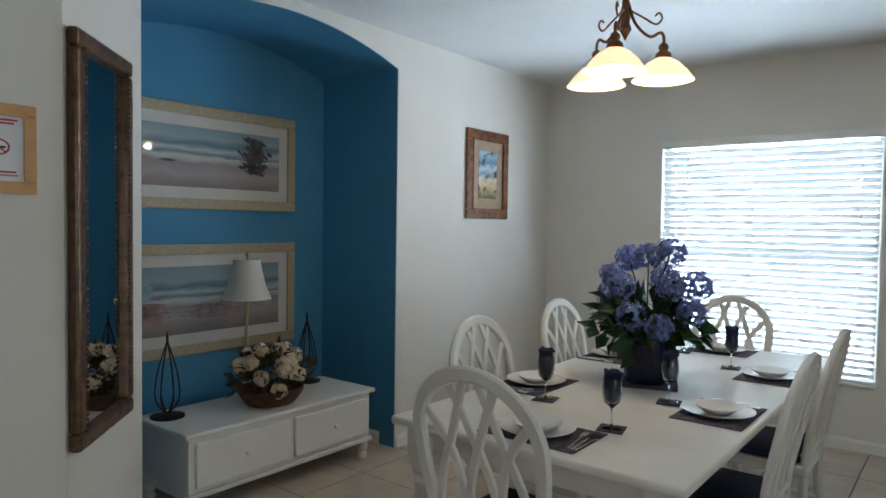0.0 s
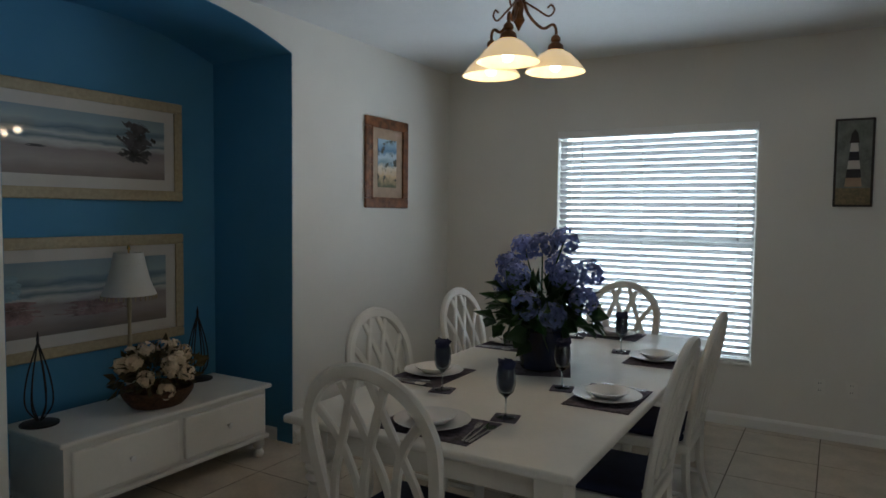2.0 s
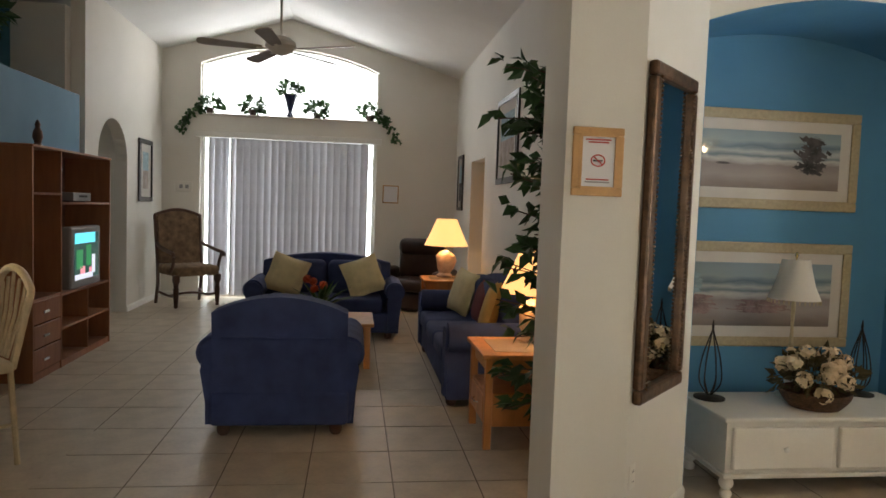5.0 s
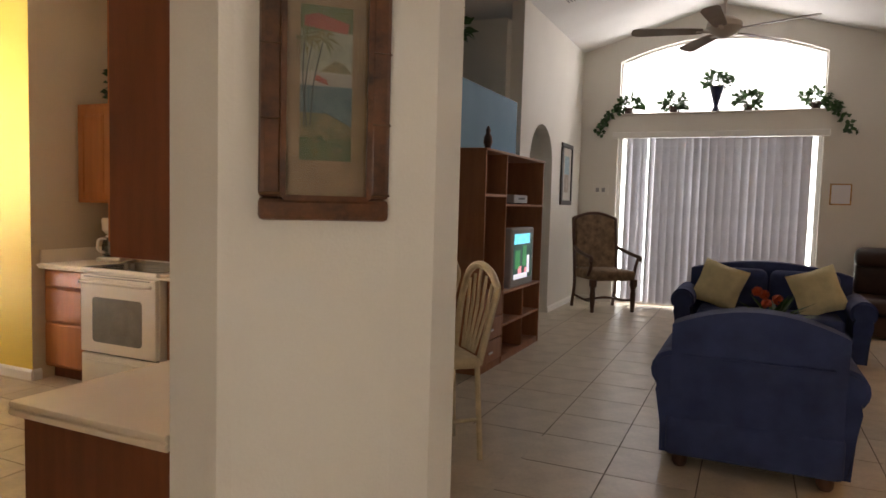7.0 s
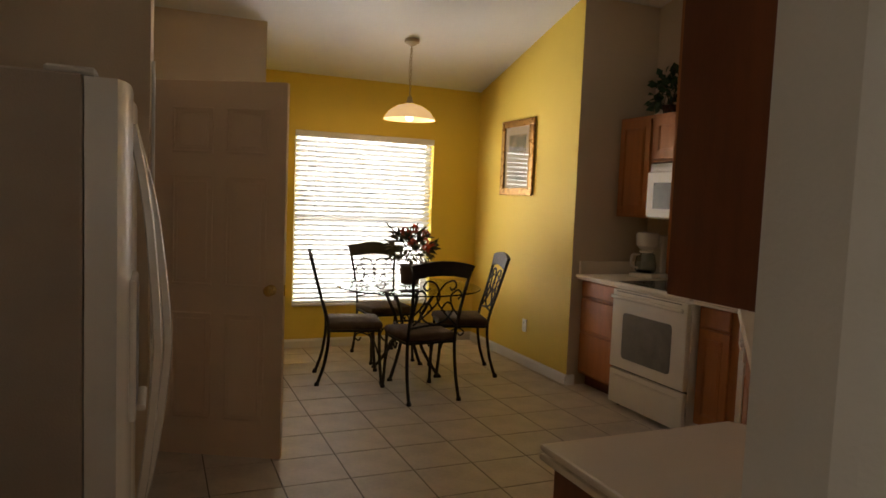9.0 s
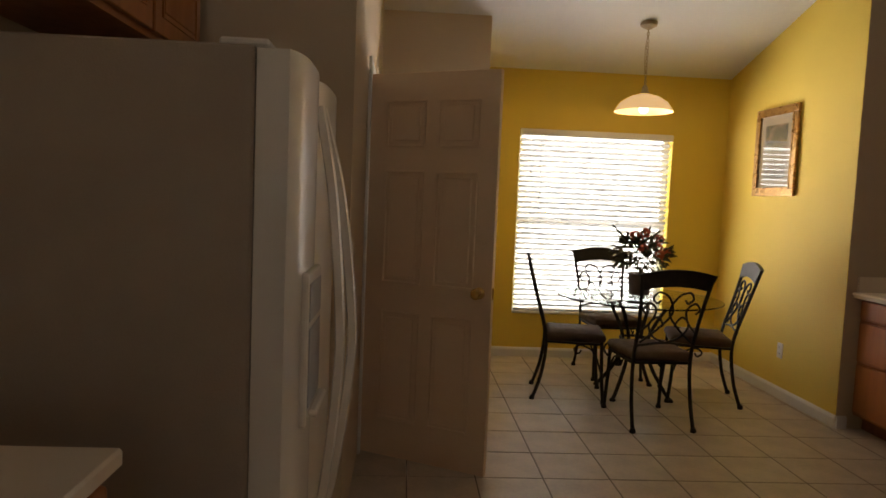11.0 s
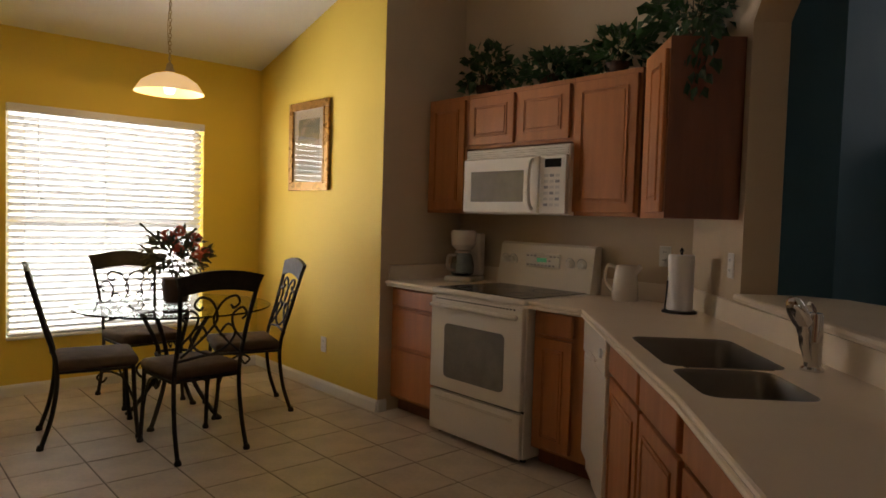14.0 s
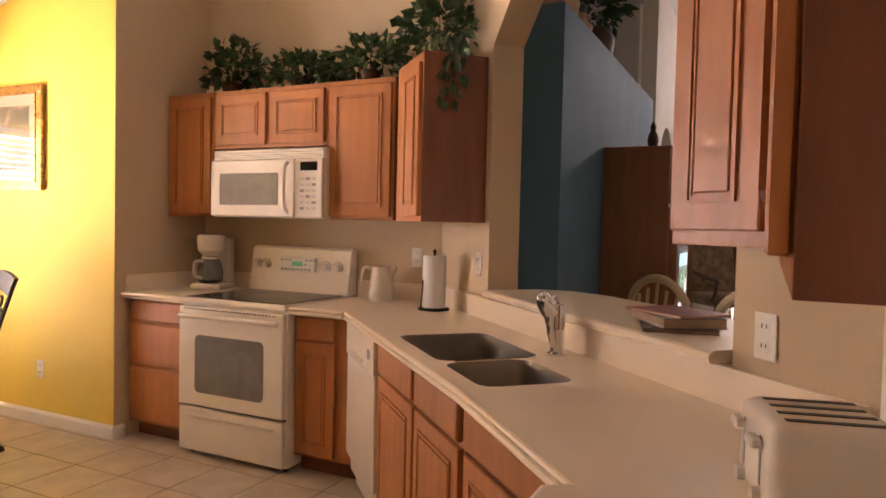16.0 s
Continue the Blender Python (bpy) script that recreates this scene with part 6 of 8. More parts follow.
# refrigerator
FX, FY0, FY1, FH = -0.37, -4.08, -3.16, 1.75
rf = thing("refrigerator", "white side-by-side refrigerator with an ice dispenser", "refrigerator", pose(FX, FY1, 0, 0, 0, -90))
# body takes the colour with shade in it, the doors plain enamel
part("body", boxm(0, 0.07, 0.02, 0.92, 0.77, FH, bev=0.006), "fridge_side_shaded", rf)
part("hinge_cover", boxm(0.02, 0.04, FH, 0.12, 0.16, FH + 0.02, bev=0.006), "white_plastic", rf)
for x0, x1, nm in ((0.004, 0.415, "freezer_door"), (0.42, 0.916, "fridge_door")):
    bm = bmesh.new()
    n = 10
    outl = [(x0 + (x1 - x0) * i / n, -0.012 - 0.03 * (1 - (2 * i / n - 1) ** 4)) for i in range(n + 1)] + [(x1, 0.066), (x0, 0.066)]
    prism(bm, outl, 0.08, FH - 0.006)
    dd = part(nm, bm, "white_plastic", rf, smooth=True)
    hx = x1 - 0.03 if nm == "freezer_door" else x0 + 0.03
    bow = 0.075 if nm == "freezer_door" else 0.105
    part("handle", board(bmesh.new(), curve_pts([(hx, -0.036, 0.3), (hx, -0.036 - bow * 0.55, 0.5), (hx, -0.036 - bow, 0.85), (hx, -0.036 - bow, 1.05), (hx, -0.036 - bow * 0.6, 1.4), (hx, -0.036, 1.66)], 6), 0.03, 0.036, Vector((1, 0, 0))), "white_plastic", dd, smooth=True)
    if nm == "freezer_door":
        bm = boxm(x0 + 0.09, -0.058, 0.79, x1 - 0.07, -0.035, 1.2, bev=0.008, seg=2)
        part("dispenser_frame", bm, "white_plastic", dd)
        part("dispenser_recess", boxm(x0 + 0.11, -0.0605, 0.84, x1 - 0.09, -0.0585, 1.05), "ink_grey", dd)
        part("dispenser_panel", boxm(x0 + 0.11, -0.0605, 1.07, x1 - 0.09, -0.0585, 1.17), "ink_grey", dd)
        part("drip_tray", boxm(x0 + 0.11, -0.085, 0.815, x1 - 0.09, -0.0585, 0.835, bev=0.008, seg=2), "white_plastic", dd)
part("toe_grille", boxm(0.02, 0.04, 0.015, 0.9, 0.06, 0.075), "ink_grey", rf)
# worktop and cabinets beside the refrigerator
cabinet_unit("base_cabinet", "honey maple base cabinet beside the refrigerator", pose(-0.12, -2.2, 0, 0, 0, -90), 0.57, 0.56, 0, 0.87, ((0.02, 0.735, 0.55, 0.86, "drawer"), (0.02, 0.12, 0.55, 0.72, "door")), 0.1)
wt3 = thing("worktop", "cream laminate worktop beside the refrigerator", "worktop", None)
part("top", boxm(-0.15, -2.8, 0.872, 0.448, -2.17, CT, bev=0.006), "counter", wt3)
cabinet_unit("wall_cabinet", "maple wall cabinet above the refrigerator", pose(0.12, -3.15, 0, 0, 0, -90), 0.93, 0.328, 1.85, 2.3, ((0.02, 1.87, 0.455, 2.27, "door"), (0.475, 1.87, 0.91, 2.27, "door")))
pl = thing("ivy_plant", "dark green artificial ivy above the refrigerator cabinet", "plant", pose(0.2, -3.5, 2.301), "cabinet top plants")
part("pot", lathe(bmesh.new(), [(0.05, 0), (0.065, 0.07), (0.06, 0.075), (0.004, 0.065)], 16), "basket", pl, smooth=True)
part("leaves", foliage(bmesh.new(), rng, (0.14, 0.22, 0.14), 150, 0.065, 0.05, (-0.02, 0, 0.1), -0.4), "leaf", pl)

# six-panel door, standing open, with its casing
dr = tagged(new("door_1"), "almond six-panel door standing open on brass hinges", "door", kind="structure")
DW, DH = 0.72, 2.03
ang = math.degrees(math.atan2(-4.82 + 5.15, -1.11 + 0.47))
dr.matrix_world = pose(-0.475, -5.15, 0.012, 0, 0, ang)
part("slab", boxm(0, -0.017, 0, DW, 0.017, DH, bev=0.002), "door_paint", dr)
for sgn in (-1, 1):
    for x0, x1 in ((0.1, 0.325), (0.395, 0.62)):
        for z0, z1 in ((0.2, 0.79), (0.94, 1.53), (1.65, 1.89)):
            bm = bmesh.new()
            y = sgn * 0.017
            for q in ((x0, z0, x1, z0 + 0.012), (x0, z1 - 0.012, x1, z1), (x0, z0 + 0.012, x0 + 0.012, z1 - 0.012), (x1 - 0.012, z0 + 0.012, x1, z1 - 0.012)):
                box(bm, q[0], y - sgn * 0.001, q[1], q[2], y + sgn * 0.011, q[3], bev=0.003)
            box(bm, x0 + 0.03, y - sgn * 0.001, z0 + 0.03, x1 - 0.03, y + sgn * 0.007, z1 - 0.03, bev=0.006)
            part("raised_panel", bm, "door_paint", dr)
    kn = lathe(bmesh.new(), [(0.03, 0), (0.03, 0.005), (0.012, 0.012), (0.011, 0.03), (0.026, 0.042), (0.028, 0.055), (0.02, 0.066), (0.003, 0.068)], 18)
    part("door_knob", kn, "brass", dr, "polished brass knob", smooth=True).matrix_basis = pose(DW - 0.065, sgn * 0.0175, 0.93, -90 * sgn, 0, 0)
part("latch_plate", boxm(DW - 0.001, -0.011, 0.9, DW + 0.0012, 0.011, 0.96), "brass", dr)
for z in (0.22, 1.02, 1.8):
    part("hinge", tube(bmesh.new(), [(-0.007, -0.022, z - 0.045), (-0.007, -0.022, z + 0.045)], 0.008, 8), "bronze", dr)
bm = bmesh.new()
for y0, y1, z0, z1 in ((-5.158, -5.1, 0.001, 2.13), (-6.01, -5.952, 0.001, 2.13), (-5.952, -5.158, 2.072, 2.13)):
    box(bm, -0.466, y0, z0, -0.4505, y1, z1, bev=0.003)
tagged(part("trim_door", bm, "trim"), "white painted casing round the doorway", "trim", kind="structure")

# breakfast nook
NX, NY = -2.42, -6.42
nt_ = thing("glass_table", "round glass table on a scrolled wrought iron base", "table", pose(NX, NY, 0))
part("glass_top", lathe(bmesh.new(), [(0.002, 0.728), (0.6, 0.728), (0.605, 0.734), (0.6, 0.74), (0.002, 0.74)], 48), "glass", nt_, "clear round glass top", smooth=True)
for k in range(4):
    a = math.pi / 4 + math.pi / 2 * k
    Q = lambda r, z: (math.cos(a) * r, math.sin(a) * r, z)
    part("leg", tube(bmesh.new(), curve_pts([Q(0.26, 0.715), Q(0.18, 0.6), Q(0.1, 0.42), Q(0.13, 0.25), Q(0.24, 0.08), Q(0.3, 0.012)], 6), 0.014, 8), "iron", nt_, smooth=True)
    part("foot", lathe(bmesh.new(), [(0.022, 0), (0.024, 0.01), (0.014, 0.024)], 10, Q(0.3, 0.0)), "iron", nt_)
    part("scroll", tube(bmesh.new(), curve_pts([Q(0.12, 0.3), Q(0.2, 0.36), Q(0.25, 0.3), Q(0.21, 0.25), Q(0.18, 0.29)], 5), 0.008, 6), "iron", nt_, smooth=True)
part("top_ring", tube(bmesh.new(), [(0.27 * math.cos(q * 0.2618), 0.27 * math.sin(q * 0.2618), 0.716) for q in range(24)], 0.011, 8, closed=True), "iron", nt_, smooth=True)
part("collar", tube(bmesh.new(), [(0.11 * math.cos(q * 0.3927), 0.11 * math.sin(q * 0.3927), 0.42) for q in range(16)], 0.01, 8, closed=True), "iron", nt_, smooth=True)


def iron_chair():
    """Scrolled metal chair; the sitter faces +y, origin on the floor under the seat."""
    ob = thing("nook_chair", "wrought iron chair with a scrolled back and brown seat", "chair", group="chairs round the glass table")
    L = lambda z: -0.2 - 0.145 * max(0.0, (z - 0.45) / 0.55)
    bm = boxm(-0.21, -0.2, 0.43, 0.21, 0.22, 0.495, bev=0.028, seg=3)
    part("seat", bm, "seat_brown", ob, "brown padded seat", smooth=True)
    for s in (-1, 1):
        part("back_post", tube(bmesh.new(), curve_pts([(s * 0.2, -0.28, 0.0), (s * 0.195, -0.22, 0.2), (s * 0.19, -0.2, 0.45), (s * 0.195, L(0.7), 0.7), (s * 0.225, L(0.98), 0.97)], 5), 0.0125, 8), "iron", ob, smooth=True)
        part("front_leg", tube(bmesh.new(), curve_pts([(s * 0.19, 0.19, 0.44), (s * 0.195, 0.2, 0.2), (s * 0.2, 0.22, 0.0)], 4), 0.0125, 8), "iron", ob, smooth=True)
        part("side_scroll", tube(bmesh.new(), curve_pts([(s * 0.19, 0.195, 0.22), (s * 0.19, 0.14, 0.36), (s * 0.19, 0.05, 0.41), (s * 0.19, 0.0, 0.38), (s * 0.19, 0.03, 0.35), (s * 0.19, 0.05, 0.375)], 5), 0.007, 6), "iron", ob, smooth=True)
        for y in (-0.28, 0.22):
            part("foot", lathe(bmesh.new(), [(0.018, 0), (0.02, 0.012), (0.013, 0.03)], 10, (s * 0.2, y, 0)), "iron", ob)
        C = lambda pts: tube(bmesh.new(), curve_pts([(s * x, L(z), z) for x, z in pts], 6), 0.0075, 6)
        part("back_scroll", C(((0.0, 0.56), (0.09, 0.6), (0.13, 0.68), (0.08, 0.73), (0.04, 0.68), (0.07, 0.66))), "iron", ob, smooth=True)
        part("back_scroll", C(((0.17, 0.56), (0.06, 0.66), (-0.01, 0.76), (0.03, 0.86), (0.1, 0.89), (0.13, 0.85), (0.1, 0.82), (0.08, 0.84))), "iron", ob, smooth=True)
        part("back_scroll", C(((0.19, 0.62), (0.12, 0.7), (0.1, 0.78), (0.15, 0.82), (0.185, 0.78), (0.16, 0.75))), "iron", ob, smooth=True)
    part("lower_rail", tube(bmesh.new(), curve_pts([(-0.19, L(0.55), 0.54), (0, L(0.55), 0.56), (0.19, L(0.55), 0.54)], 5), 0.009, 6), "iron", ob, smooth=True)
    bm = bmesh.new()
    n = 12
    outl = [(-0.25 + 0.5 * i / n, 1.0 + 0.035 * (1 - (2 * i / n - 1) ** 2)) for i in range(n + 1)] + [(0.215 - 0.43 * i / n, 0.9 + 0.028 * (1 - (2 * i / n - 1) ** 2)) for i in range(n + 1)]
    slab(bm, outl, lambda u, v, d: (u, L(v) - 0.012 + d, v), 0.024)
    part("crest_rail", bm, "iron", ob)
    part("seat_rail", boxm(-0.2, -0.2, 0.415, 0.2, 0.2, 0.429), "iron", ob)
    return ob


ic = iron_chair()
ic.matrix_world = pose(-2.31, -5.84, 0, 0, 0, 184)
for x, y, a in ((-1.93, -6.36, 80), (-2.87, -6.35, -104), (-2.4, -6.98, 4)):
    copy_thing(ic, pose(x, y, 0, 0, 0, a))
rng = random.Random(31)
nf = thing("flower_pot", "autumn flowers in a grey brown pot on the glass table", "flowers", pose(-2.45, -6.48, 0.7405))
part("pot", lathe(bmesh.new(), [(0.06, 0), (0.075, 0.01), (0.09, 0.12), (0.085, 0.15), (0.095, 0.16), (0.085, 0.165), (0.004, 0.15)], 20), "terracotta", nf, smooth=True)
part("leaves", foliage(bmesh.new(), rng, (0.2, 0.2, 0.17), 190, 0.08, 0.03, (0.0, 0, 0.3), -0.5), "leaf_dry", nf)
for i in range(14):
    d = rand_dir(rng, -0.1)
    part("blossom", blossom(bmesh.new(), rng, (d.x * 0.17, d.y * 0.17, 0.3 + 0.18 * d.z), 0.035, 24, 0.035), ("petal_red", "leaf_dry", "petal_cream")[i % 3] if i % 3 < 2 else "petal_red", nf)
for i in range(5):
    part("spike", tube(bmesh.new(), curve_pts([(0, 0, 0.15), (0.03 * i - 0.05, 0.02, 0.35), (-0.18 + 0.02 * i if i % 2 else 0.12 + 0.05 * i * 0.6, 0.03, 0.4 + 0.03 * i)], 4), [0.003] * 4 + [0.008] * 5, 5), "leaf_dry", nf)
PX, PY = -2.48, -6.72
pz = vault(PX, PY)
pn = thing("pendant_lamp", "pendant lamp with a lit amber glass bowl shade on a chain", "pendant lamp", pose(PX, PY, 0))
part("canopy", lathe(bmesh.new(), [(0.065, pz + 0.01), (0.063, pz - 0.02), (0.03, pz - 0.04), (0.01, pz - 0.05)], 20), "frame_cream", pn, smooth=True)
bm = bmesh.new()
zb = 2.33
nl = int((pz - 0.05 - zb) / 0.026) + 1
for i in range(nl):
    z = pz - 0.055 - 0.026 * i
    tube(bm, [(0.009 * math.cos(q * 0.785) if i % 2 else 0, 0 if i % 2 else 0.009 * math.cos(q * 0.785), z + 0.017 * math.sin(q * 0.785)) for q in range(8)], 0.0025, 5, closed=True)
tube(bm, curve_pts([(0, 0, pz - 0.05), (0.02, 0.01, (pz + zb) / 2), (0, 0, zb)], 6), 0.0025, 5)
part("chain", bm, "frame_cream", pn)
part("cap", lathe(bmesh.new(), [(0.004, zb + 0.02), (0.02, zb), (0.025, zb - 0.03), (0.045, zb - 0.06)], 16), "frame_cream", pn, smooth=True)
part("shade", lathe(bmesh.new(), [(0.04, zb - 0.055), (0.11, zb - 0.075), (0.18, zb - 0.12), (0.225, zb - 0.19), (0.22, zb - 0.19), (0.172, zb - 0.125), (0.1, zb - 0.085), (0.03, zb - 0.065)], 36, cap=False), "shade_glass", pn, "lit amber glass shade", smooth=True)
part("bulb", lathe(bmesh.new(), [(0.01, zb - 0.08), (0.03, zb - 0.11), (0.04, zb - 0.15), (0.03, zb - 0.19), (0.003, zb - 0.2)], 14), "bulb", pn, "glowing bulb", smooth=True)
lamp_light("pendant_light", (PX, PY, zb - 0.24), 12)
gp = picture("framed_print", "framed print under glass in an antique gold frame", on_wall(-3.548, -6.66, 1.875, 90) @ pose(0, 0, 0, 0, 0, 2.2) @ pose(0, -0.012, 0), 0.56, 0.69, 0.06, "frame_gold", 0.075, "mount_tan", ((0, 1, "art_fruit"),))
pane = part("glass", boxm(-0.22, -0.0205, -0.285, 0.22, -0.0185, 0.285), "glass", gp, "clear glass")
pane.visible_shadow = False
# the big print on the wall end
pp = picture("framed_print", "large tropical poster in a bamboo brown frame on the wall end", on_wall(-1.475, -1.61, 1.715, 135) @ pose(-0.008, 0, 0), 0.292, 0.6, 0.05, "frame_bamboo", 0.04, "mount_buff", (), depth=0.035)
AW, AZ0, AZ1 = 0.058, -0.165, 0.175
for z0, z1, mm in ((AZ0, -0.115, "art_leafy"), (-0.115, -0.06, "art_ochre"), (-0.06, 0.0, "art_deep"), (0.0, 0.03, "art_sand"), (0.03, 0.12, "art_haze"), (0.12, AZ1, "art_leafy")):
    part("print", boxm(-AW, -0.0145, z0, AW, -0.0122, z1), mm, pp)
flat_ob("title_banner", [(-0.05, 0.128), (0.046, 0.118), (0.05, 0.14), (-0.02, 0.158), (-0.05, 0.15)], "art_red", pp, -0.0165, -0.0147)
flat_ob("bay", [(-0.02, -0.05), (AW, -0.088), (AW, 0.0), (0.0, 0.0)], "art_deep", pp, -0.016, -0.0147)
flat_ob("boat", [(-0.028, 0.012), (0.004, 0.002), (0.0, 0.014), (-0.022, 0.024)], "art_red", pp, -0.0165, -0.0147)
flat_ob("hill", [(-0.015, 0.032), (AW, 0.03), (0.04, 0.05), (0.02, 0.058)], "art_ochre", pp, -0.016, -0.0147)
rng = random.Random(17)
for bx, tx, tz in ((-0.05, -0.03, 0.11), (-0.043, -0.05, 0.095), (-0.036, -0.008, 0.102)):
    part("palm_trunk", tube(bmesh.new(), curve_pts([(bx, -0.0155, -0.09), ((bx + tx) / 2 - 0.006, -0.0155, 0.01), (tx, -0.0155, tz)], 5), 0.0014, 5), "art_dark", pp)
    bm = bmesh.new()
    for k in range(9):
        a = radians(-70 + 40 * k + rng.uniform(-10, 10))
        ln = rng.uniform(0.026, 0.042)
        mx = min(max(tx + ln * math.cos(a), -AW), AW)
        slab(bm, [(tx, tz), (tx + 0.5 * ln * math.cos(a) - 0.004 * math.sin(a), tz + 0.5 * ln * math.sin(a) + 0.005), (mx, tz + ln * math.sin(a) * 0.7 - 0.012), (tx + 0.45 * ln * math.cos(a), tz + 0.4 * ln * math.sin(a) - 0.002)], lambda u, v, d: (u, -0.0168 - d - 0.00002 * k, v), 0.0004)
    part("palm_fronds", bm, "art_green", pp)
for k in range(14):
    x, z = rng.uniform(-AW + 0.01, AW - 0.01), rng.uniform(-0.155, -0.1)
    flat_ob("bush", [(x + rng.uniform(0.006, 0.014) * math.cos(q), z + rng.uniform(0.004, 0.011) * math.sin(q)) for q in (0, 0.9, 1.8, 2.7, 3.6, 4.5, 5.4)], ("art_leafy", "art_ochre", "art_green")[k % 3], pp, -0.0165 - 0.0001 * k, -0.0147 - 0.0001 * k)
pane = part("glass", boxm(-0.095, -0.0225, -0.249, 0.095, -0.0205, 0.249), "glass", pp, "clear glass")
pane.visible_shadow = False
for z in (-0.24, -0.08, 0.08, 0.24):
    for x in (-0.121, 0.121):
        part("bamboo_knot", boxm(x - 0.0255, -0.0365, z - 0.003, x + 0.0255, -0.03, z + 0.003, bev=0.0025), "frame_bronze", pp)
skirting("baseboard_nook", [(-3.62, -5.719), (-3.551, -5.719), (-3.549, -7.529), (-1.271, -7.529), (-1.271, -6.74)])
skirting("baseboard_kitchen", [(-1.271, -6.739), (-0.451, -6.739), (-0.451, -6.01)])
skirting("baseboard_wall_end", [(-1.82, -1.429), (-1.669, -1.429), (-1.589, -1.494), (-1.309, -1.78), (-1.309, -1.92)])

# ---- living room ----
# sliding door, arched window, vertical blinds
sl = tagged(new("door_2"), "white framed sliding glass door behind vertical blinds", "door", kind="structure")
bm = bmesh.new()
for y0, y1, z0, z1 in ((-2.63, -2.57, 0.0, 2.57), (0.06, 0.12, 0.0, 2.57), (-2.57, 0.06, 2.51, 2.57), (-2.57, 0.06, 0.0, 0.05), (-1.285, -1.225, 0.05, 2.51)):
    box(bm, LX - 0.13, y0, z0, LX - 0.08, y1, z1, bev=0.004)
part("door_frame", bm, "trim", sl)
for y0, y1 in ((-2.57, -1.285), (-1.225, 0.06)):
    p = part("pane", boxm(LX - 0.108, y0, 0.05, LX - 0.102, y1, 2.51), "glass", sl)
    p.visible_shadow = False
aw_ = tagged(new("window_3"), "arched white framed window above the sliding door", "window", kind="structure")
bm = bmesh.new()
inner = [(y, z) for y, z in aw[1:-1]]
tube(bm, [(LX - 0.1, -2.62, 2.88)] + [(LX - 0.1, y * 0.992 - 0.01, z - 0.012) for y, z in inner] + [(LX - 0.1, 0.11, 2.88)], 0.018, 6, closed=True)
part("window_frame", bm, "trim", aw_)
part("window_sill", boxm(LX - 0.148, -2.68, 2.861, LX + 0.03, 0.17, 2.885, bev=0.006), "trim", aw_)
vb = thing("vertical_blind", "white vertical fabric blinds drawn over the sliding door", "blind", pose(LX + 0.05, 0, 0))
part("headrail", boxm(-0.045, -2.7, 2.51, 0.04, 0.19, 2.6, bev=0.008), "trim", vb)
rng = random.Random(41)
bm = bmesh.new()
n = 6
prof = [(-0.064 + 0.128 * i / n, 0.012 * (1 - (2 * i / n - 1) ** 2)) for i in range(n + 1)]
slab(bm, prof + [(a, b - 0.0012) for a, b in reversed(prof)], lambda u, v, d: (v, u, d), 2.46)
first = part("vane", bm, "vblind", vb)
count = 23
for i in range(count):
    v = first if i == 0 else new("vane", first.data)
    v.parent = vb
    turn = 12 + 7 * math.sin(i * 0.9) + rng.uniform(-5, 5) + (38 if i in (0, 2, 3) else 0)
    v.matrix_basis = pose(0.0, -2.49 + 2.47 * (i + 0.5) / count, 0.045, 0, 0, turn)
for k, (y, tall) in enumerate(((-2.5, 0), (-1.85, 0), (-1.27, 1), (-0.84, 0), (0.0, 0))):
    pl = thing("ledge_plant", ("trailing green ivy on the ledge of the arched window", "green ivy in a tall vase on the window ledge")[tall], "plant", pose(LX - 0.05, y, 2.8855), "ledge plants")
    z0 = 0.0
    if tall:
        part("vase", lathe(bmesh.new(), [(0.05, 0), (0.06, 0.02), (0.03, 0.08), (0.07, 0.22), (0.11, 0.36), (0.1, 0.36), (0.004, 0.3)], 18), "pot_blue", pl, smooth=True)
        z0 = 0.36
    else:
        part("pot", lathe(bmesh.new(), [(0.05, 0), (0.07, 0.09), (0.06, 0.09), (0.004, 0.08)], 16), "terracotta", pl, smooth=True)
        z0 = 0.08
    bm = foliage(bmesh.new(), rng, (0.1, 0.2, 0.13), 130, 0.085, 0.06, (0.02, 0, z0 + 0.06), -0.5)
    if k in (0, 4):
        s = -1 if k == 0 else 1
        for i in range(60):
            t = rng.random()
            leaf(bm, Vector((0.1 + rng.uniform(-0.02, 0.03), s * (0.12 + 0.32 * t) + rng.uniform(-0.05, 0.05), 0.06 - 0.42 * t * t + rng.uniform(-0.05, 0.05))), rand_dir(rng), Vector((1, 0, 0.2)), 0.08, 0.06)
    part("leaves", bm, "leaf", pl)

# ceiling fan and vent
FXX, FYY = -7.4, -1.06
fz = 3.24
fn = thing("ceiling_fan", "cream ceiling fan with five taupe blades on a long rod", "ceiling fan", pose(FXX, FYY, 0))
part("rod", lathe(bmesh.new(), [(0.06, vault(0, FYY) + 0.0), (0.05, vault(0, FYY) - 0.06), (0.014, vault(0, FYY) - 0.08), (0.014, fz + 0.1)], 14), "fan_white", fn, smooth=True)
part("motor", lathe(bmesh.new(), [(0.02, fz + 0.12), (0.09, fz + 0.1), (0.16, fz + 0.05), (0.17, fz), (0.12, fz - 0.05), (0.07, fz - 0.08), (0.003, fz - 0.1)], 24), "fan_white", fn, smooth=True)
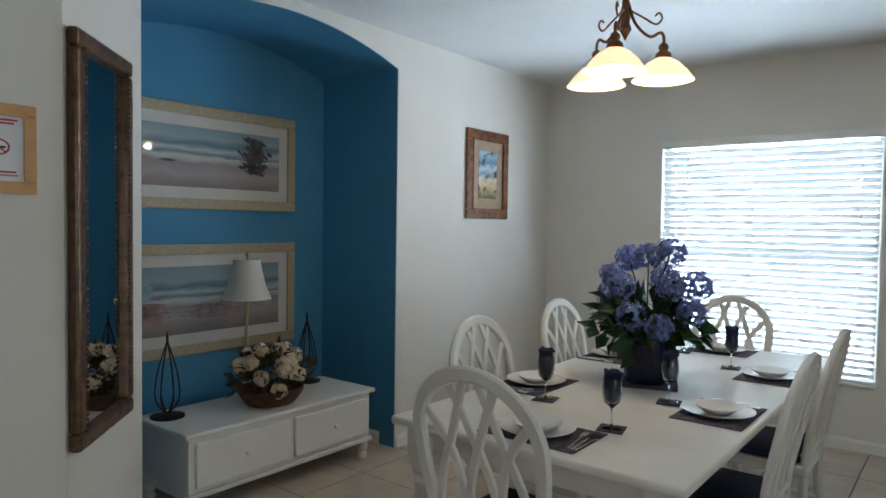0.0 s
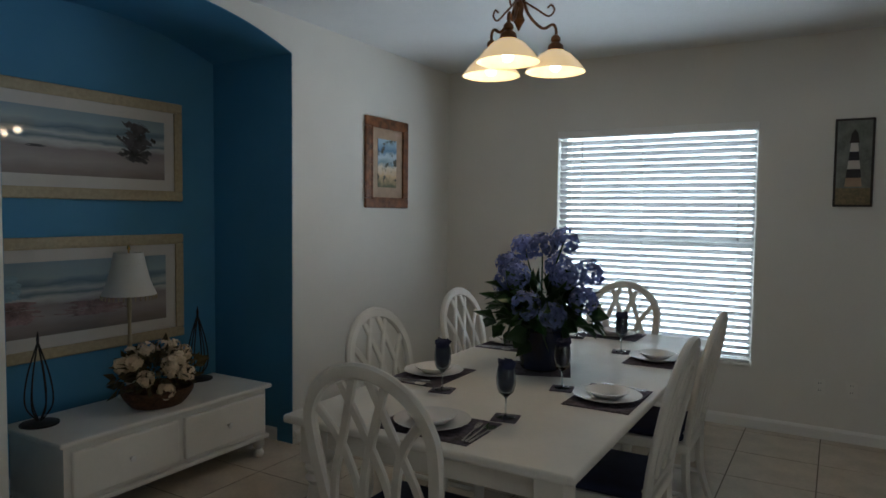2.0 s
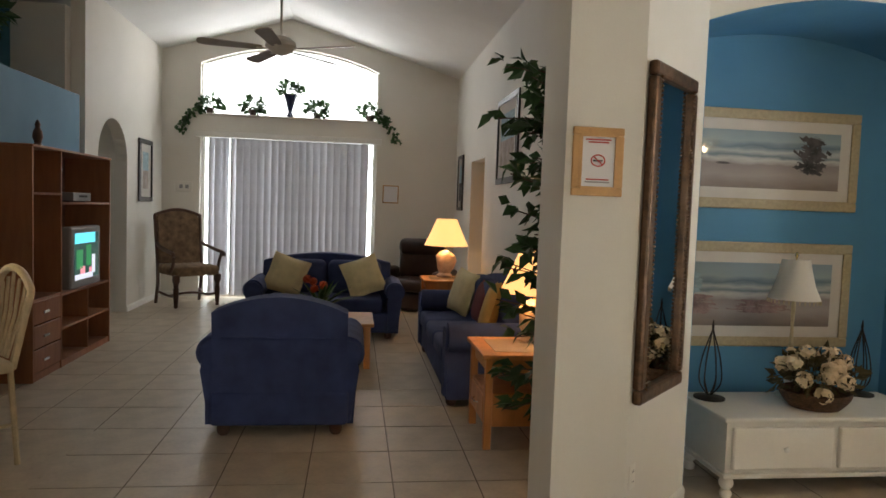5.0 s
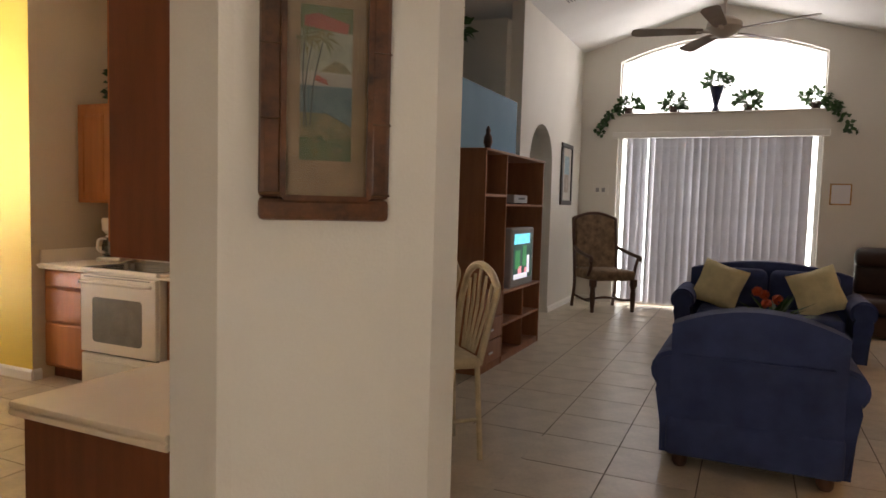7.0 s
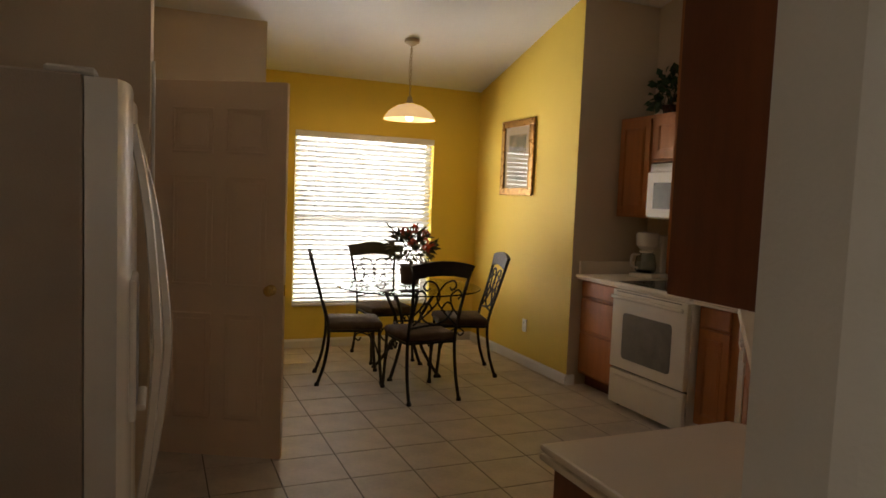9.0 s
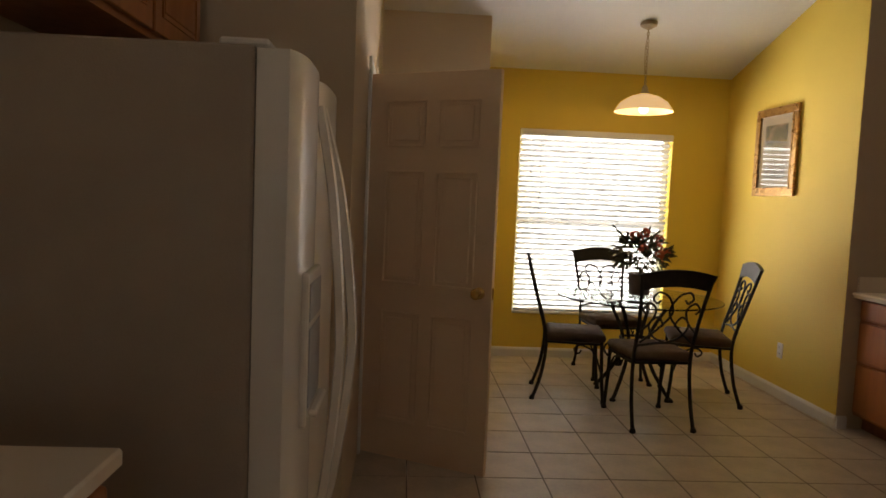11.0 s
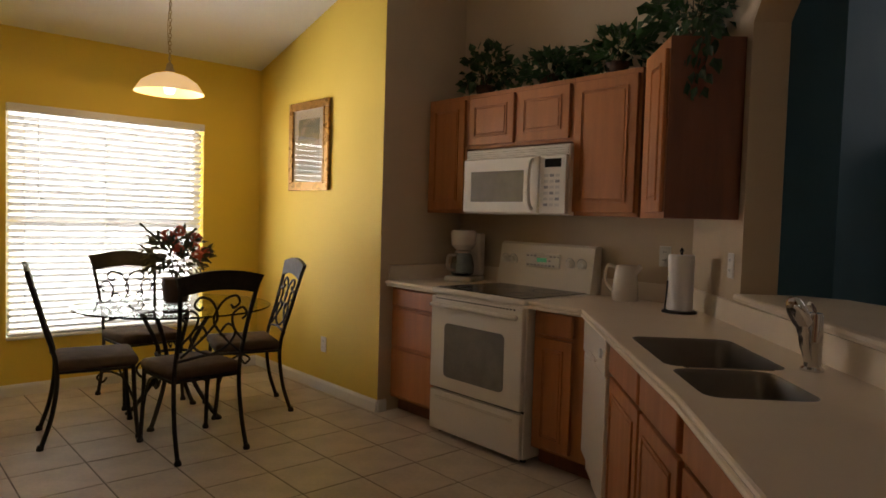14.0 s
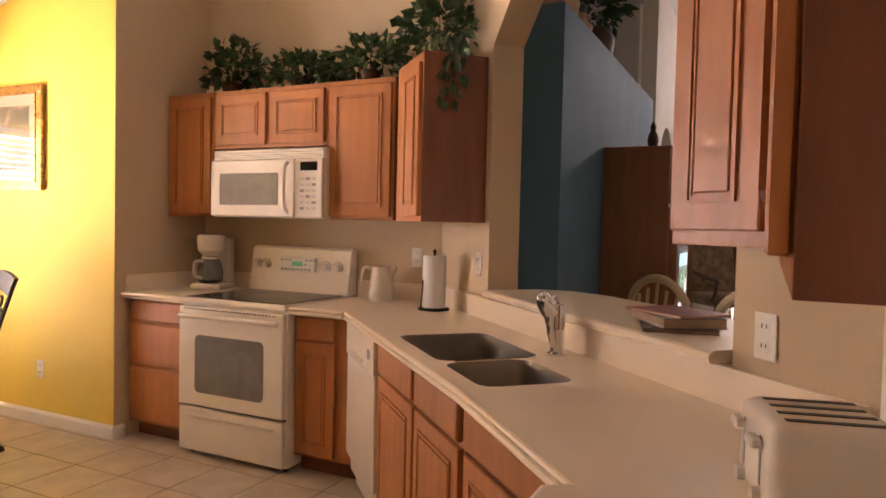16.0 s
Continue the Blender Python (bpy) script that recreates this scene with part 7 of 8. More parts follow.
for k in range(5):
    m = pose(0, 0, fz - 0.03, 0, 0, -6 + 72 * k) @ pose(0, 0, 0, 11, 0, 0)
    bm = bmesh.new()
    slab(bm, [(0.2, -0.05), (0.3, -0.065), (0.8, -0.085), (0.86, -0.06), (0.875, 0.0), (0.86, 0.06), (0.8, 0.085), (0.3, 0.065), (0.2, 0.05)], lambda u, v, d: (u, v, d), 0.008)
    bl = part("blade", bm, "fan_blade", fn, "taupe blade")
    bl.matrix_basis = m
    part("blade_arm", boxm(0.1, -0.018, -0.008, 0.26, 0.018, -0.001, bev=0.003), "fan_white", bl)
vx, vy = -8.2, -2.78
vt = thing("ceiling_vent", "white slatted air vent in the vaulted ceiling", "vent", Matrix.Translation((vx, vy, vault(0, vy) - 0.002)) @ pose(0, 0, 0, math.degrees(math.atan(SLOPE)), 0, 0))
part("frame", boxm(-0.2, -0.12, -0.008, 0.2, 0.12, -0.001, bev=0.002), "trim", vt)
for i in range(6):
    part("slat", boxm(-0.17, -0.09 + 0.034 * i, -0.013, 0.17, -0.075 + 0.034 * i, -0.0085), "ink_grey", vt)


def soft_box(x0, y0, z0, x1, y1, z1, r, puff=0.0):
    bm = boxm(x0, y0, z0, x1, y1, z1, bev=r, seg=4)
    if puff:
        c = Vector(((x0 + x1) / 2, (y0 + y1) / 2, (z0 + z1) / 2))
        bmesh.ops.subdivide_edges(bm, edges=bm.edges[:], cuts=1, use_grid_fill=True)
    return bm


def roll_arm(bm, x0, x1, y0, y1, z0, z1, side):
    """A rolled sofa arm running along y; side is the way it swells."""
    r = (x1 - x0) * 0.5
    cx, cz = (x0 + x1) / 2 + side * r * 0.25, z1 - r * 1.15
    out = [(cx + 1.15 * r * math.cos(radians(a)), cz + 1.15 * r * math.sin(radians(a))) for a in range(-60, 241, 20)]
    low = [(x0 + r * 0.25, z0), (x1 - r * 0.25, z0)]
    slab(bm, [low[1]] + out + [low[0]], lambda u, v, d: (u, y0 + d, v), y1 - y0)
    bmesh.ops.bevel(bm, geom=[e for e in bm.edges if abs(e.verts[0].co.y - e.verts[1].co.y) < 1e-6], offset=0.025, segments=3, affect="EDGES")
    return bm


def sofa(name, label, m, w, seats, group=""):
    """Upholstered seat facing -y; origin on the floor at the middle of its front."""
    ob = thing(name, label, "sofa" if seats > 1 else "armchair", m, group)
    aw2, dep = 0.2, 0.88
    part("base", soft_box(-w / 2 + 0.06, 0.03, 0.07, w / 2 - 0.06, dep - 0.03, 0.3, 0.03), "navy", ob, smooth=True)
    for s in (-1, 1):
        bm = bmesh.new()
        x0, x1 = (-w / 2, -w / 2 + aw2) if s < 0 else (w / 2 - aw2, w / 2)
        part("arm", roll_arm(bm, x0, x1, 0.0, dep - 0.06, 0.07, 0.66, s), "navy", ob, smooth=True)
        for y in (0.08, dep - 0.1):
            part("foot", lathe(bmesh.new(), [(0.03, 0), (0.042, 0.02), (0.045, 0.05), (0.035, 0.072)], 14, (s * (w / 2 - 0.14), y, 0)), "walnut", ob, smooth=True)
    n = 14
    iw = w / 2 - (0.1 if seats > 1 else 0.075)
    outl = [(-iw, 0.07), (-iw, 0.7)] + [(-iw + 2 * iw * i / n, 0.74 + 0.19 * math.sin(math.pi * (0.12 + 0.76 * i / n)) ** 0.8) for i in range(n + 1)] + [(iw, 0.7), (iw, 0.07)]
    bm = slab(bmesh.new(), outl, lambda u, v, d: (u, dep - 0.24 + d + 0.1 * (v - 0.3), v), 0.2)
    bmesh.ops.bevel(bm, geom=[e for e in bm.edges if (e.verts[0].co - e.verts[1].co).length > 0.0 and abs(e.calc_face_angle(0)) > 0.8], offset=0.05, segments=4, affect="EDGES")
    part("back", bm, "navy", ob, smooth=True)
    part("back_seam", tube(bmesh.new(), [(-iw + 0.06, dep + 0.005, 0.66), (iw - 0.06, dep + 0.005, 0.66)], 0.006, 6), "navy", ob)
    cw = (w - 2 * aw2 - 0.02) / seats
    for i in range(seats):
        x0 = -w / 2 + aw2 + 0.01 + cw * i
        part("seat_cushion", soft_box(x0 + 0.004, 0.0, 0.3, x0 + cw - 0.004, dep - 0.26, 0.46, 0.045), "navy", ob, smooth=True)
        part("back_cushion", soft_box(x0 + 0.01, dep - 0.38, 0.46, x0 + cw - 0.01, dep - 0.16, 0.86, 0.08), "navy", ob, smooth=True).matrix_basis = pose(0, 0, 0)
    return ob


def cushion(label, m, size, material):
    """A plump square throw pillow with drawn-out corners, standing in its own xz plane."""
    bm = bmesh.new()
    n = 12
    grid = {}
    for s in (-1, 1):
        for i in range(n + 1):
            for j in range(n + 1):
                u, v = 2 * i / n - 1, 2 * j / n - 1
                k = (1 - u ** 4) * (1 - v ** 4)
                edge = i in (0, n) or j in (0, n)
                key = (i, j, 0 if edge else s)
                if key not in grid:
                    pinch = 1 - 0.07 * (1 - abs(u * v)) * max(abs(u), abs(v)) ** 3
                    grid[key] = bm.verts.new((u * size / 2 * pinch, s * 0.075 * k ** 0.7 if not edge else 0, v * size / 2 * pinch + size / 2))
    for s in (-1, 1):
        for i in range(n):
            for j in range(n):
                q = [grid.get((a, b, s)) or grid[(a, b, 0)] for a, b in ((i, j), (i + 1, j), (i + 1, j + 1), (i, j + 1))]
                bm.faces.new(q)
    ob = tagged(part("throw_pillow", bm, material, smooth=True), label, "cushion", "throw pillows")
    ob.matrix_world = m
    return ob


arm = sofa("armchair", "navy blue upholstered armchair with rolled arms on bun feet", pose(-4.98, -0.66, 0, 0, 0, -90), 1.01, 1)
love = sofa("loveseat", "navy blue two-seat loveseat with rolled arms", pose(-7.38, -0.52, 0, 0, 0, 90), 1.74, 2)
sofa("sofa", "navy blue three-seat sofa along the wall", pose(-5.8, 0.5, 0, 0, 0, 0), 2.2, 3)
cushion("pale yellow throw pillow on the navy loveseat", pose(-7.72, -1.06, 0.475, -18, 17, 80), 0.46, "cushion_yellow")
cushion("pale yellow throw pillow on the navy loveseat", pose(-7.72, 0.0, 0.475, -18, -19, 102), 0.46, "cushion_yellow")
cushion("pale yellow throw pillow leaning on the sofa", pose(-6.5, 0.85, 0.462, -16, 6, 16), 0.46, "cushion_yellow")
cushion("dark red throw pillow leaning on the sofa", pose(-5.9, 0.97, 0.462, -14, 4, 6), 0.4, "cushion_red")
cushion("gold throw pillow leaning on the sofa", pose(-5.3, 0.9, 0.462, -16, -6, -8), 0.48, "cushion_gold")


def end_table(label, m, w=0.62, d=0.6, h=0.62):
    ob = thing("end_table", label, "table", m, "end tables")
    part("top", boxm(-w / 2, -d / 2, h - 0.03, w / 2, d / 2, h, bev=0.006, seg=2), "pine", ob)
    part("inlay", boxm(-w / 2 + 0.1, -d / 2 + 0.1, h + 0.0002, w / 2 - 0.1, d / 2 - 0.1, h + 0.002), "mount_tan", ob, "slate inlay")
    for a in (-1, 1):
        for b in (-1, 1):
            part("leg", boxm(a * (w / 2 - 0.05) - 0.025, b * (d / 2 - 0.05) - 0.025, 0.001, a * (w / 2 - 0.05) + 0.025, b * (d / 2 - 0.05) + 0.025, h - 0.03, bev=0.004), "pine", ob)
    part("apron", boxm(-w / 2 + 0.05, -d / 2 + 0.05, h - 0.13, w / 2 - 0.05, d / 2 - 0.05, h - 0.031), "pine", ob)
    part("lower_box", boxm(-w / 2 + 0.06, -d / 2 + 0.04, 0.14, w / 2 - 0.06, d / 2 - 0.06, 0.36, bev=0.004), "pine", ob)
    dr = part("drawer", boxm(-w / 2 + 0.09, -d / 2 + 0.025, 0.165, w / 2 - 0.09, -d / 2 + 0.039, 0.335, bev=0.003), "pine", ob)
    part("handle", tube(bmesh.new(), curve_pts([(-0.06, -d / 2 + 0.026, 0.25), (-0.04, -d / 2 + 0.005, 0.25), (0.04, -d / 2 + 0.005, 0.25), (0.06, -d / 2 + 0.026, 0.25)], 4), 0.006, 6), "chrome", dr, smooth=True)
    return ob


def shell_lamp(label, m):
    ob = thing("table_lamp", label, "lamp", m, "shell lamps")
    rng = random.Random(7)
    bm = lathe(bmesh.new(), [(0.08, 0), (0.09, 0.02), (0.06, 0.05), (0.085, 0.1), (0.11, 0.18), (0.1, 0.24), (0.06, 0.28), (0.02, 0.3)], 20)
    for v in bm.verts:
        a = math.atan2(v.co.y, v.co.x)
        k = 1 + 0.16 * math.sin(a * 3 + v.co.z * 22) + 0.05 * rng.uniform(-1, 1)
        v.co.x *= k
        v.co.y *= k
    part("base", bm, "shell", ob, "cream conch shell base", smooth=True)
    part("neck", lathe(bmesh.new(), [(0.012, 0.29), (0.012, 0.4), (0.02, 0.42), (0.004, 0.5)], 12), "brass", ob, smooth=True)
    part("shade", lathe(bmesh.new(), [(0.24, 0.35), (0.17, 0.5), (0.11, 0.64), (0.106, 0.64), (0.166, 0.5), (0.236, 0.352)], 32, cap=False), "shade_lit", ob, "lit cream pleated shade", smooth=True)
    return ob


end_table("orange pine end table beside the sofa", pose(-4.13, 0.92, 0))
end_table("orange pine end table in the corner", pose(-8.4, 0.98, 0))
shell_lamp("lit table lamp on a conch shell base, on an end table", pose(-4.25, 1.05, 0.6225))
shell_lamp("lit table lamp on a conch shell base, in the corner", pose(-8.5, 1.0, 0.6225) @ Matrix.Scale(1.2, 4))
lamp_light("lamp_light_near", (-4.25, 1.05, 1.12), 7, size=0.05)
lamp_light("lamp_light_far", (-8.5, 1.0, 1.12), 9, size=0.05)

# coffee table with flowers
ct = thing("coffee_table", "low orange pine coffee table between the sofas", "table", pose(-6.3, -0.5, 0))
part("top", boxm(-0.35, -0.5, 0.4, 0.35, 0.5, 0.435, bev=0.008, seg=2), "pine", ct)
for a in (-1, 1):
    for b in (-1, 1):
        part("leg", boxm(a * 0.3 - 0.03, b * 0.44 - 0.03, 0.001, a * 0.3 + 0.03, b * 0.44 + 0.03, 0.4, bev=0.004), "pine", ct)
part("shelf", boxm(-0.29, -0.43, 0.12, 0.29, 0.43, 0.14), "pine", ct)
cf = thing("flower_arrangement", "red tropical flowers with broad green leaves in a low pot", "flowers", pose(-6.3, -0.52, 0.4355))
part("pot", lathe(bmesh.new(), [(0.07, 0), (0.09, 0.05), (0.08, 0.1), (0.07, 0.1), (0.004, 0.09)], 18), "terracotta", cf, smooth=True)
rng = random.Random(51)
bm = bmesh.new()
for i in range(34):
    d = rand_dir(rng, 0.1)
    leaf(bm, Vector((d.x * 0.05, d.y * 0.05, 0.1)), Vector((d.x, d.y, d.z * 1.1 + 0.15)), Vector((-d.x, -d.y, 1)), rng.uniform(0.2, 0.36), 0.06)
part("leaves", bm, "leaf", cf)
for i in range(4):
    part("blossom", blossom(bmesh.new(), rng, (0.05 * math.cos(i * 1.7), 0.08 * math.sin(i * 1.7) - 0.05, 0.28 + 0.03 * i), 0.035, 26, 0.05), "petal_red", cf)

# leather recliner and carved armchair
rc = thing("recliner", "dark brown leather recliner in the far corner", "armchair", pose(-9.75, 0.72, 0, 0, 0, 62))
part("base", soft_box(-0.38, -0.35, 0.03, 0.38, 0.4, 0.3, 0.05), "leather", rc, smooth=True)
part("seat", soft_box(-0.29, -0.42, 0.3, 0.29, 0.2, 0.48, 0.07), "leather", rc, smooth=True)
part("back", soft_box(-0.36, 0.12, 0.42, 0.36, 0.4, 1.02, 0.11), "leather", rc, smooth=True)
part("headrest", soft_box(-0.34, 0.06, 0.8, 0.34, 0.3, 1.06, 0.1), "leather", rc, smooth=True)
for s in (-1, 1):
    part("arm", soft_box(s * 0.48 - 0.11, -0.38, 0.03, s * 0.48 + 0.11, 0.35, 0.62, 0.09), "leather", rc, smooth=True)
ac = thing("carved_armchair", "carved walnut armchair with tan brown tapestry upholstery", "armchair", pose(-9.9, -2.6, 0, 0, 0, 128) @ Matrix.Scale(1.1, 4))
part("seat", soft_box(-0.3, -0.3, 0.4, 0.3, 0.27, 0.53, 0.04), "tan_fabric", ac, smooth=True)
bm = bmesh.new()
outl = [(-0.29, 0.53)] + [(-0.3 + 0.6 * i / 12, 1.16 + 0.07 * math.sin(math.pi * i / 12)) for i in range(13)] + [(0.29, 0.53)]
slab(bm, outl, lambda u, v, d: (u, 0.22 + d + 0.14 * (v - 0.53), v), 0.08)
bmesh.ops.bevel(bm, geom=bm.edges[:], offset=0.02, segments=2, affect="EDGES")
part("backrest", bm, "tan_fabric", ac, smooth=True)
part("crest_rail", tube(bmesh.new(), [(-0.31 + 0.62 * i / 12, 0.33, 1.175 + 0.075 * math.sin(math.pi * i / 12)) for i in range(13)], 0.02, 8), "walnut", ac, smooth=True)
for s in (-1, 1):
    part("back_post", tube(bmesh.new(), curve_pts([(s * 0.3, 0.3, 0.0), (s * 0.3, 0.24, 0.4), (s * 0.31, 0.33, 1.18)], 5), 0.022, 8), "walnut", ac, smooth=True)
    part("arm", tube(bmesh.new(), curve_pts([(s * 0.31, 0.26, 0.8), (s * 0.33, 0.1, 0.76), (s * 0.34, -0.15, 0.72), (s * 0.34, -0.3, 0.7), (s * 0.34, -0.33, 0.66)], 5), 0.024, 8), "walnut", ac, smooth=True)
    part("arm_post", tube(bmesh.new(), curve_pts([(s * 0.32, -0.2, 0.46), (s * 0.31, -0.25, 0.58), (s * 0.33, -0.28, 0.7)], 5), 0.02, 8), "walnut", ac, smooth=True)
    bm = bmesh.new()
    turned_leg(bm, s * 0.28, -0.27, 0.42, 0.034)
    part("front_leg", bm, "walnut", ac, smooth=True)
    part("stretcher", tube(bmesh.new(), curve_pts([(s * 0.29, 0.28, 0.16), (s * 0.24, 0.0, 0.12), (s * 0.28, -0.27, 0.16)], 5), 0.016, 8), "walnut", ac, smooth=True)
part("cross_stretcher", tube(bmesh.new(), curve_pts([(-0.26, 0.0, 0.125), (0, -0.04, 0.16), (0.26, 0.0, 0.125)], 5), 0.016, 8), "walnut", ac, smooth=True)

# entertainment centre with the television
EX0, EX1, EYF, EYB, EZ = -7.17, -5.45, -2.75, -3.195, 1.93
ec = thing("entertainment_centre", "reddish wood entertainment centre with open shelves and drawers", "cabinet", None)
for x in (EX0, -6.0, EX1 - 0.02):
    part("upright", boxm(x, EYB, 0.001, x + 0.02, EYF, EZ - 0.02), "cherry", ec)
part("top", boxm(EX0 - 0.01, EYB, EZ - 0.02, EX1 + 0.01, EYF + 0.01, EZ, bev=0.003), "cherry", ec)
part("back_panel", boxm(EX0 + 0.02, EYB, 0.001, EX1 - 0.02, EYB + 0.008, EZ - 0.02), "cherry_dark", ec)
part("plinth", boxm(EX0 + 0.021, EYB + 0.01, 0.001, EX1 - 0.021, EYF - 0.01, 0.06), "cherry", ec)
for x0, x1, z in ((EX0 + 0.02, -6.0, 1.47), (EX0 + 0.02, -6.0, 0.66), (-5.98, EX1 - 0.02, 0.68), (EX0 + 0.02, -6.0, 0.36), (-5.98, EX1 - 0.02, 1.55)):
    part("shelf", boxm(x0 + 0.0005, EYB + 0.01, z - 0.02, x1 - 0.0005, EYF - 0.003, z), "cherry", ec)
part("divider", boxm(-6.62, EYB + 0.01, 0.061, -6.6, EYF - 0.01, 0.639), "cherry", ec)
for z in (0.07, 0.27, 0.47):
    dr = part("drawer", boxm(-5.975, EYF - 0.02, z, EX1 - 0.024, EYF - 0.001, z + 0.185, bev=0.003), "cherry", ec)
    part("pull", boxm(-5.72, EYF, z + 0.075, -5.62, EYF + 0.018, z + 0.1, bev=0.004), "chrome", dr)
M["tv_green"] = mat("lit screen green", (0.02, 0.1, 0.03), 0.2, vary=0.5, scale=9, bump=0, emit=0.9, emit_color=(0.03, 0.3, 0.1))
M["tv_blue"] = mat("lit screen cyan", (0.02, 0.1, 0.15), 0.2, vary=0.3, scale=9, bump=0, emit=1.6, emit_color=(0.1, 0.6, 0.75))
M["tv_pink"] = mat("lit screen pink", (0.3, 0.1, 0.12), 0.2, vary=0.3, scale=9, bump=0, emit=1.2, emit_color=(0.75, 0.3, 0.35))
M["tv_grey"] = mat("silver grey plastic", (0.3, 0.3, 0.31), 0.4, vary=0.03, bump=0.02)
tv = thing("television", "silver grey tube television, switched on, on a shelf", "television", pose(-6.6, EYF - 0.1, 0.6605, 0, 0, 180))
part("housing", boxm(-0.36, -0.08, 0.0, 0.36, 0.02, 0.58, bev=0.02, seg=2), "tv_grey", tv)
part("tube_back", boxm(-0.28, 0.02, 0.05, 0.28, 0.3, 0.5, bev=0.05, seg=2), "black", tv)
M["tv_dark"] = mat("lit screen dark green", (0.02, 0.05, 0.04), 0.2, vary=0.5, scale=9, bump=0, emit=0.5, emit_color=(0.03, 0.12, 0.1))
M["tv_white"] = mat("lit screen white", (0.2, 0.2, 0.22), 0.2, vary=0.1, scale=9, bump=0, emit=1.3, emit_color=(0.6, 0.65, 0.75))
part("screen", boxm(-0.29, -0.084, 0.08, 0.29, -0.081, 0.52), "tv_dark", tv, "lit colour picture")
part("screen_sky", boxm(-0.29, -0.0855, 0.42, 0.2, -0.0842, 0.52), "tv_blue", tv)
for x0, x1, z0, z1, mm in ((-0.25, -0.1, 0.18, 0.36, "tv_green"), (-0.02, 0.1, 0.2, 0.4, "tv_green"), (-0.29, 0.14, 0.08, 0.13, "tv_white"), (-0.16, -0.05, 0.13, 0.2, "tv_pink"), (0.12, 0.2, 0.12, 0.3, "tv_white"), (0.05, 0.11, 0.13, 0.18, "tv_pink")):
    part("screen_patch", boxm(x0, -0.0855, z0, x1, -0.0842, z1), mm, tv)
vc = thing("video_player", "silver video player on a shelf", "video player", pose(-6.6, EYF - 0.2, 1.4705))
part("case", boxm(-0.21, -0.14, 0.01, 0.21, 0.14, 0.09, bev=0.004), "tv_grey", vc)
part("slot", boxm(-0.12, 0.1402, 0.045, 0.08, 0.1415, 0.065), "black", vc)
for x in (-0.17, 0.17):
    part("foot", boxm(x - 0.015, -0.1, 0, x + 0.015, 0.1, 0.01), "black", vc)
st = tagged(part("statuette", lathe(bmesh.new(), [(0.07, 0), (0.075, 0.03), (0.045, 0.08), (0.07, 0.16), (0.06, 0.24), (0.03, 0.3), (0.04, 0.34), (0.015, 0.4), (0.003, 0.41)], 16), "walnut", smooth=True), "dark carved wooden statuette on the entertainment centre", "statue")
st.matrix_world = pose(-6.0, -2.95, EZ + 0.0005) @ Matrix.Scale(0.6, 4)
np_ = thing("potted_plant", "bushy green plant in a glazed pot on the plant shelf", "plant", pose(-5.9, -3.4, 2.6205))
part("pot", lathe(bmesh.new(), [(0.09, 0), (0.15, 0.08), (0.16, 0.18), (0.11, 0.26), (0.1, 0.26), (0.004, 0.2)], 20), "terracotta", np_, smooth=True)
rng = random.Random(61)
part("leaves", foliage(bmesh.new(), rng, (0.22, 0.22, 0.24), 220, 0.12, 0.05, (0, 0, 0.42), -0.4), "leaf", np_)
for x, h in ((-4.62, 0.22), (-4.95, 0.3), (-5.3, 0.2)):
    v = tagged(part("vase", lathe(bmesh.new(), [(0.05, 0), (0.08, h * 0.3), (0.09, h * 0.55), (0.04, h * 0.85), (0.05, h), (0.04, h), (0.004, h * 0.8)], 18), "shell", smooth=True), "cream ceramic vase on the plant shelf", "vase", "vases")
    v.matrix_world = pose(x, -3.35, 2.6205)

# tall ficus by the pier
fc2 = thing("ficus_tree", "tall artificial ficus tree in a basket by the pier", "plant", pose(-3.32, 1.12, 0))
part("basket", lathe(bmesh.new(), [(0.14, 0.001), (0.18, 0.12), (0.19, 0.28), (0.18, 0.28), (0.004, 0.24)], 20), "basket", fc2, smooth=True)
rng = random.Random(71)
for k in range(3):
    part("trunk", tube(bmesh.new(), curve_pts([(0.03 * math.cos(k * 2.1), 0.03 * math.sin(k * 2.1), 0.2), (-0.03 * k, -0.05, 0.9), (0.04 * math.sin(k), -0.08 - 0.05 * k, 1.6), (-0.1 + 0.08 * k, -0.2, 2.2)], 5), [0.014] * 6 + [0.011] * 5 + [0.007] * 5, 7), "walnut", fc2, smooth=True)
bm = bmesh.new()
bl2 = bmesh.new()
for i in range(64):
    z = rng.uniform(0.5, 2.35)
    a = rng.uniform(-2.9, -0.4)
    r = rng.uniform(0.22, 0.5)
    p0, p1 = Vector((0, -0.08, z - 0.12)), Vector((r * math.cos(a) * 0.9, -0.08 + r * math.sin(a), z + rng.uniform(-0.1, 0.12)))
    if p1.x > 0.3:
        p1.x = 0.3
    tube(bm, [p0, (p0 + p1) / 2 + Vector((0, 0, 0.04)), p1], 0.0035, 4)
    for j in range(9):
        t = rng.uniform(0.35, 1.05)
        p = p0.lerp(p1, t) + Vector((0, 0, 0.03))
        leaf(bl2, p, (p1 - p0).normalized() + 0.9 * rand_dir(rng) + Vector((0, 0, -0.5)), rand_dir(rng, 0), rng.uniform(0.08, 0.13), 0.06)
part("branch_work", bm, "walnut", fc2)
part("leaves", bl2, "leaf", fc2)

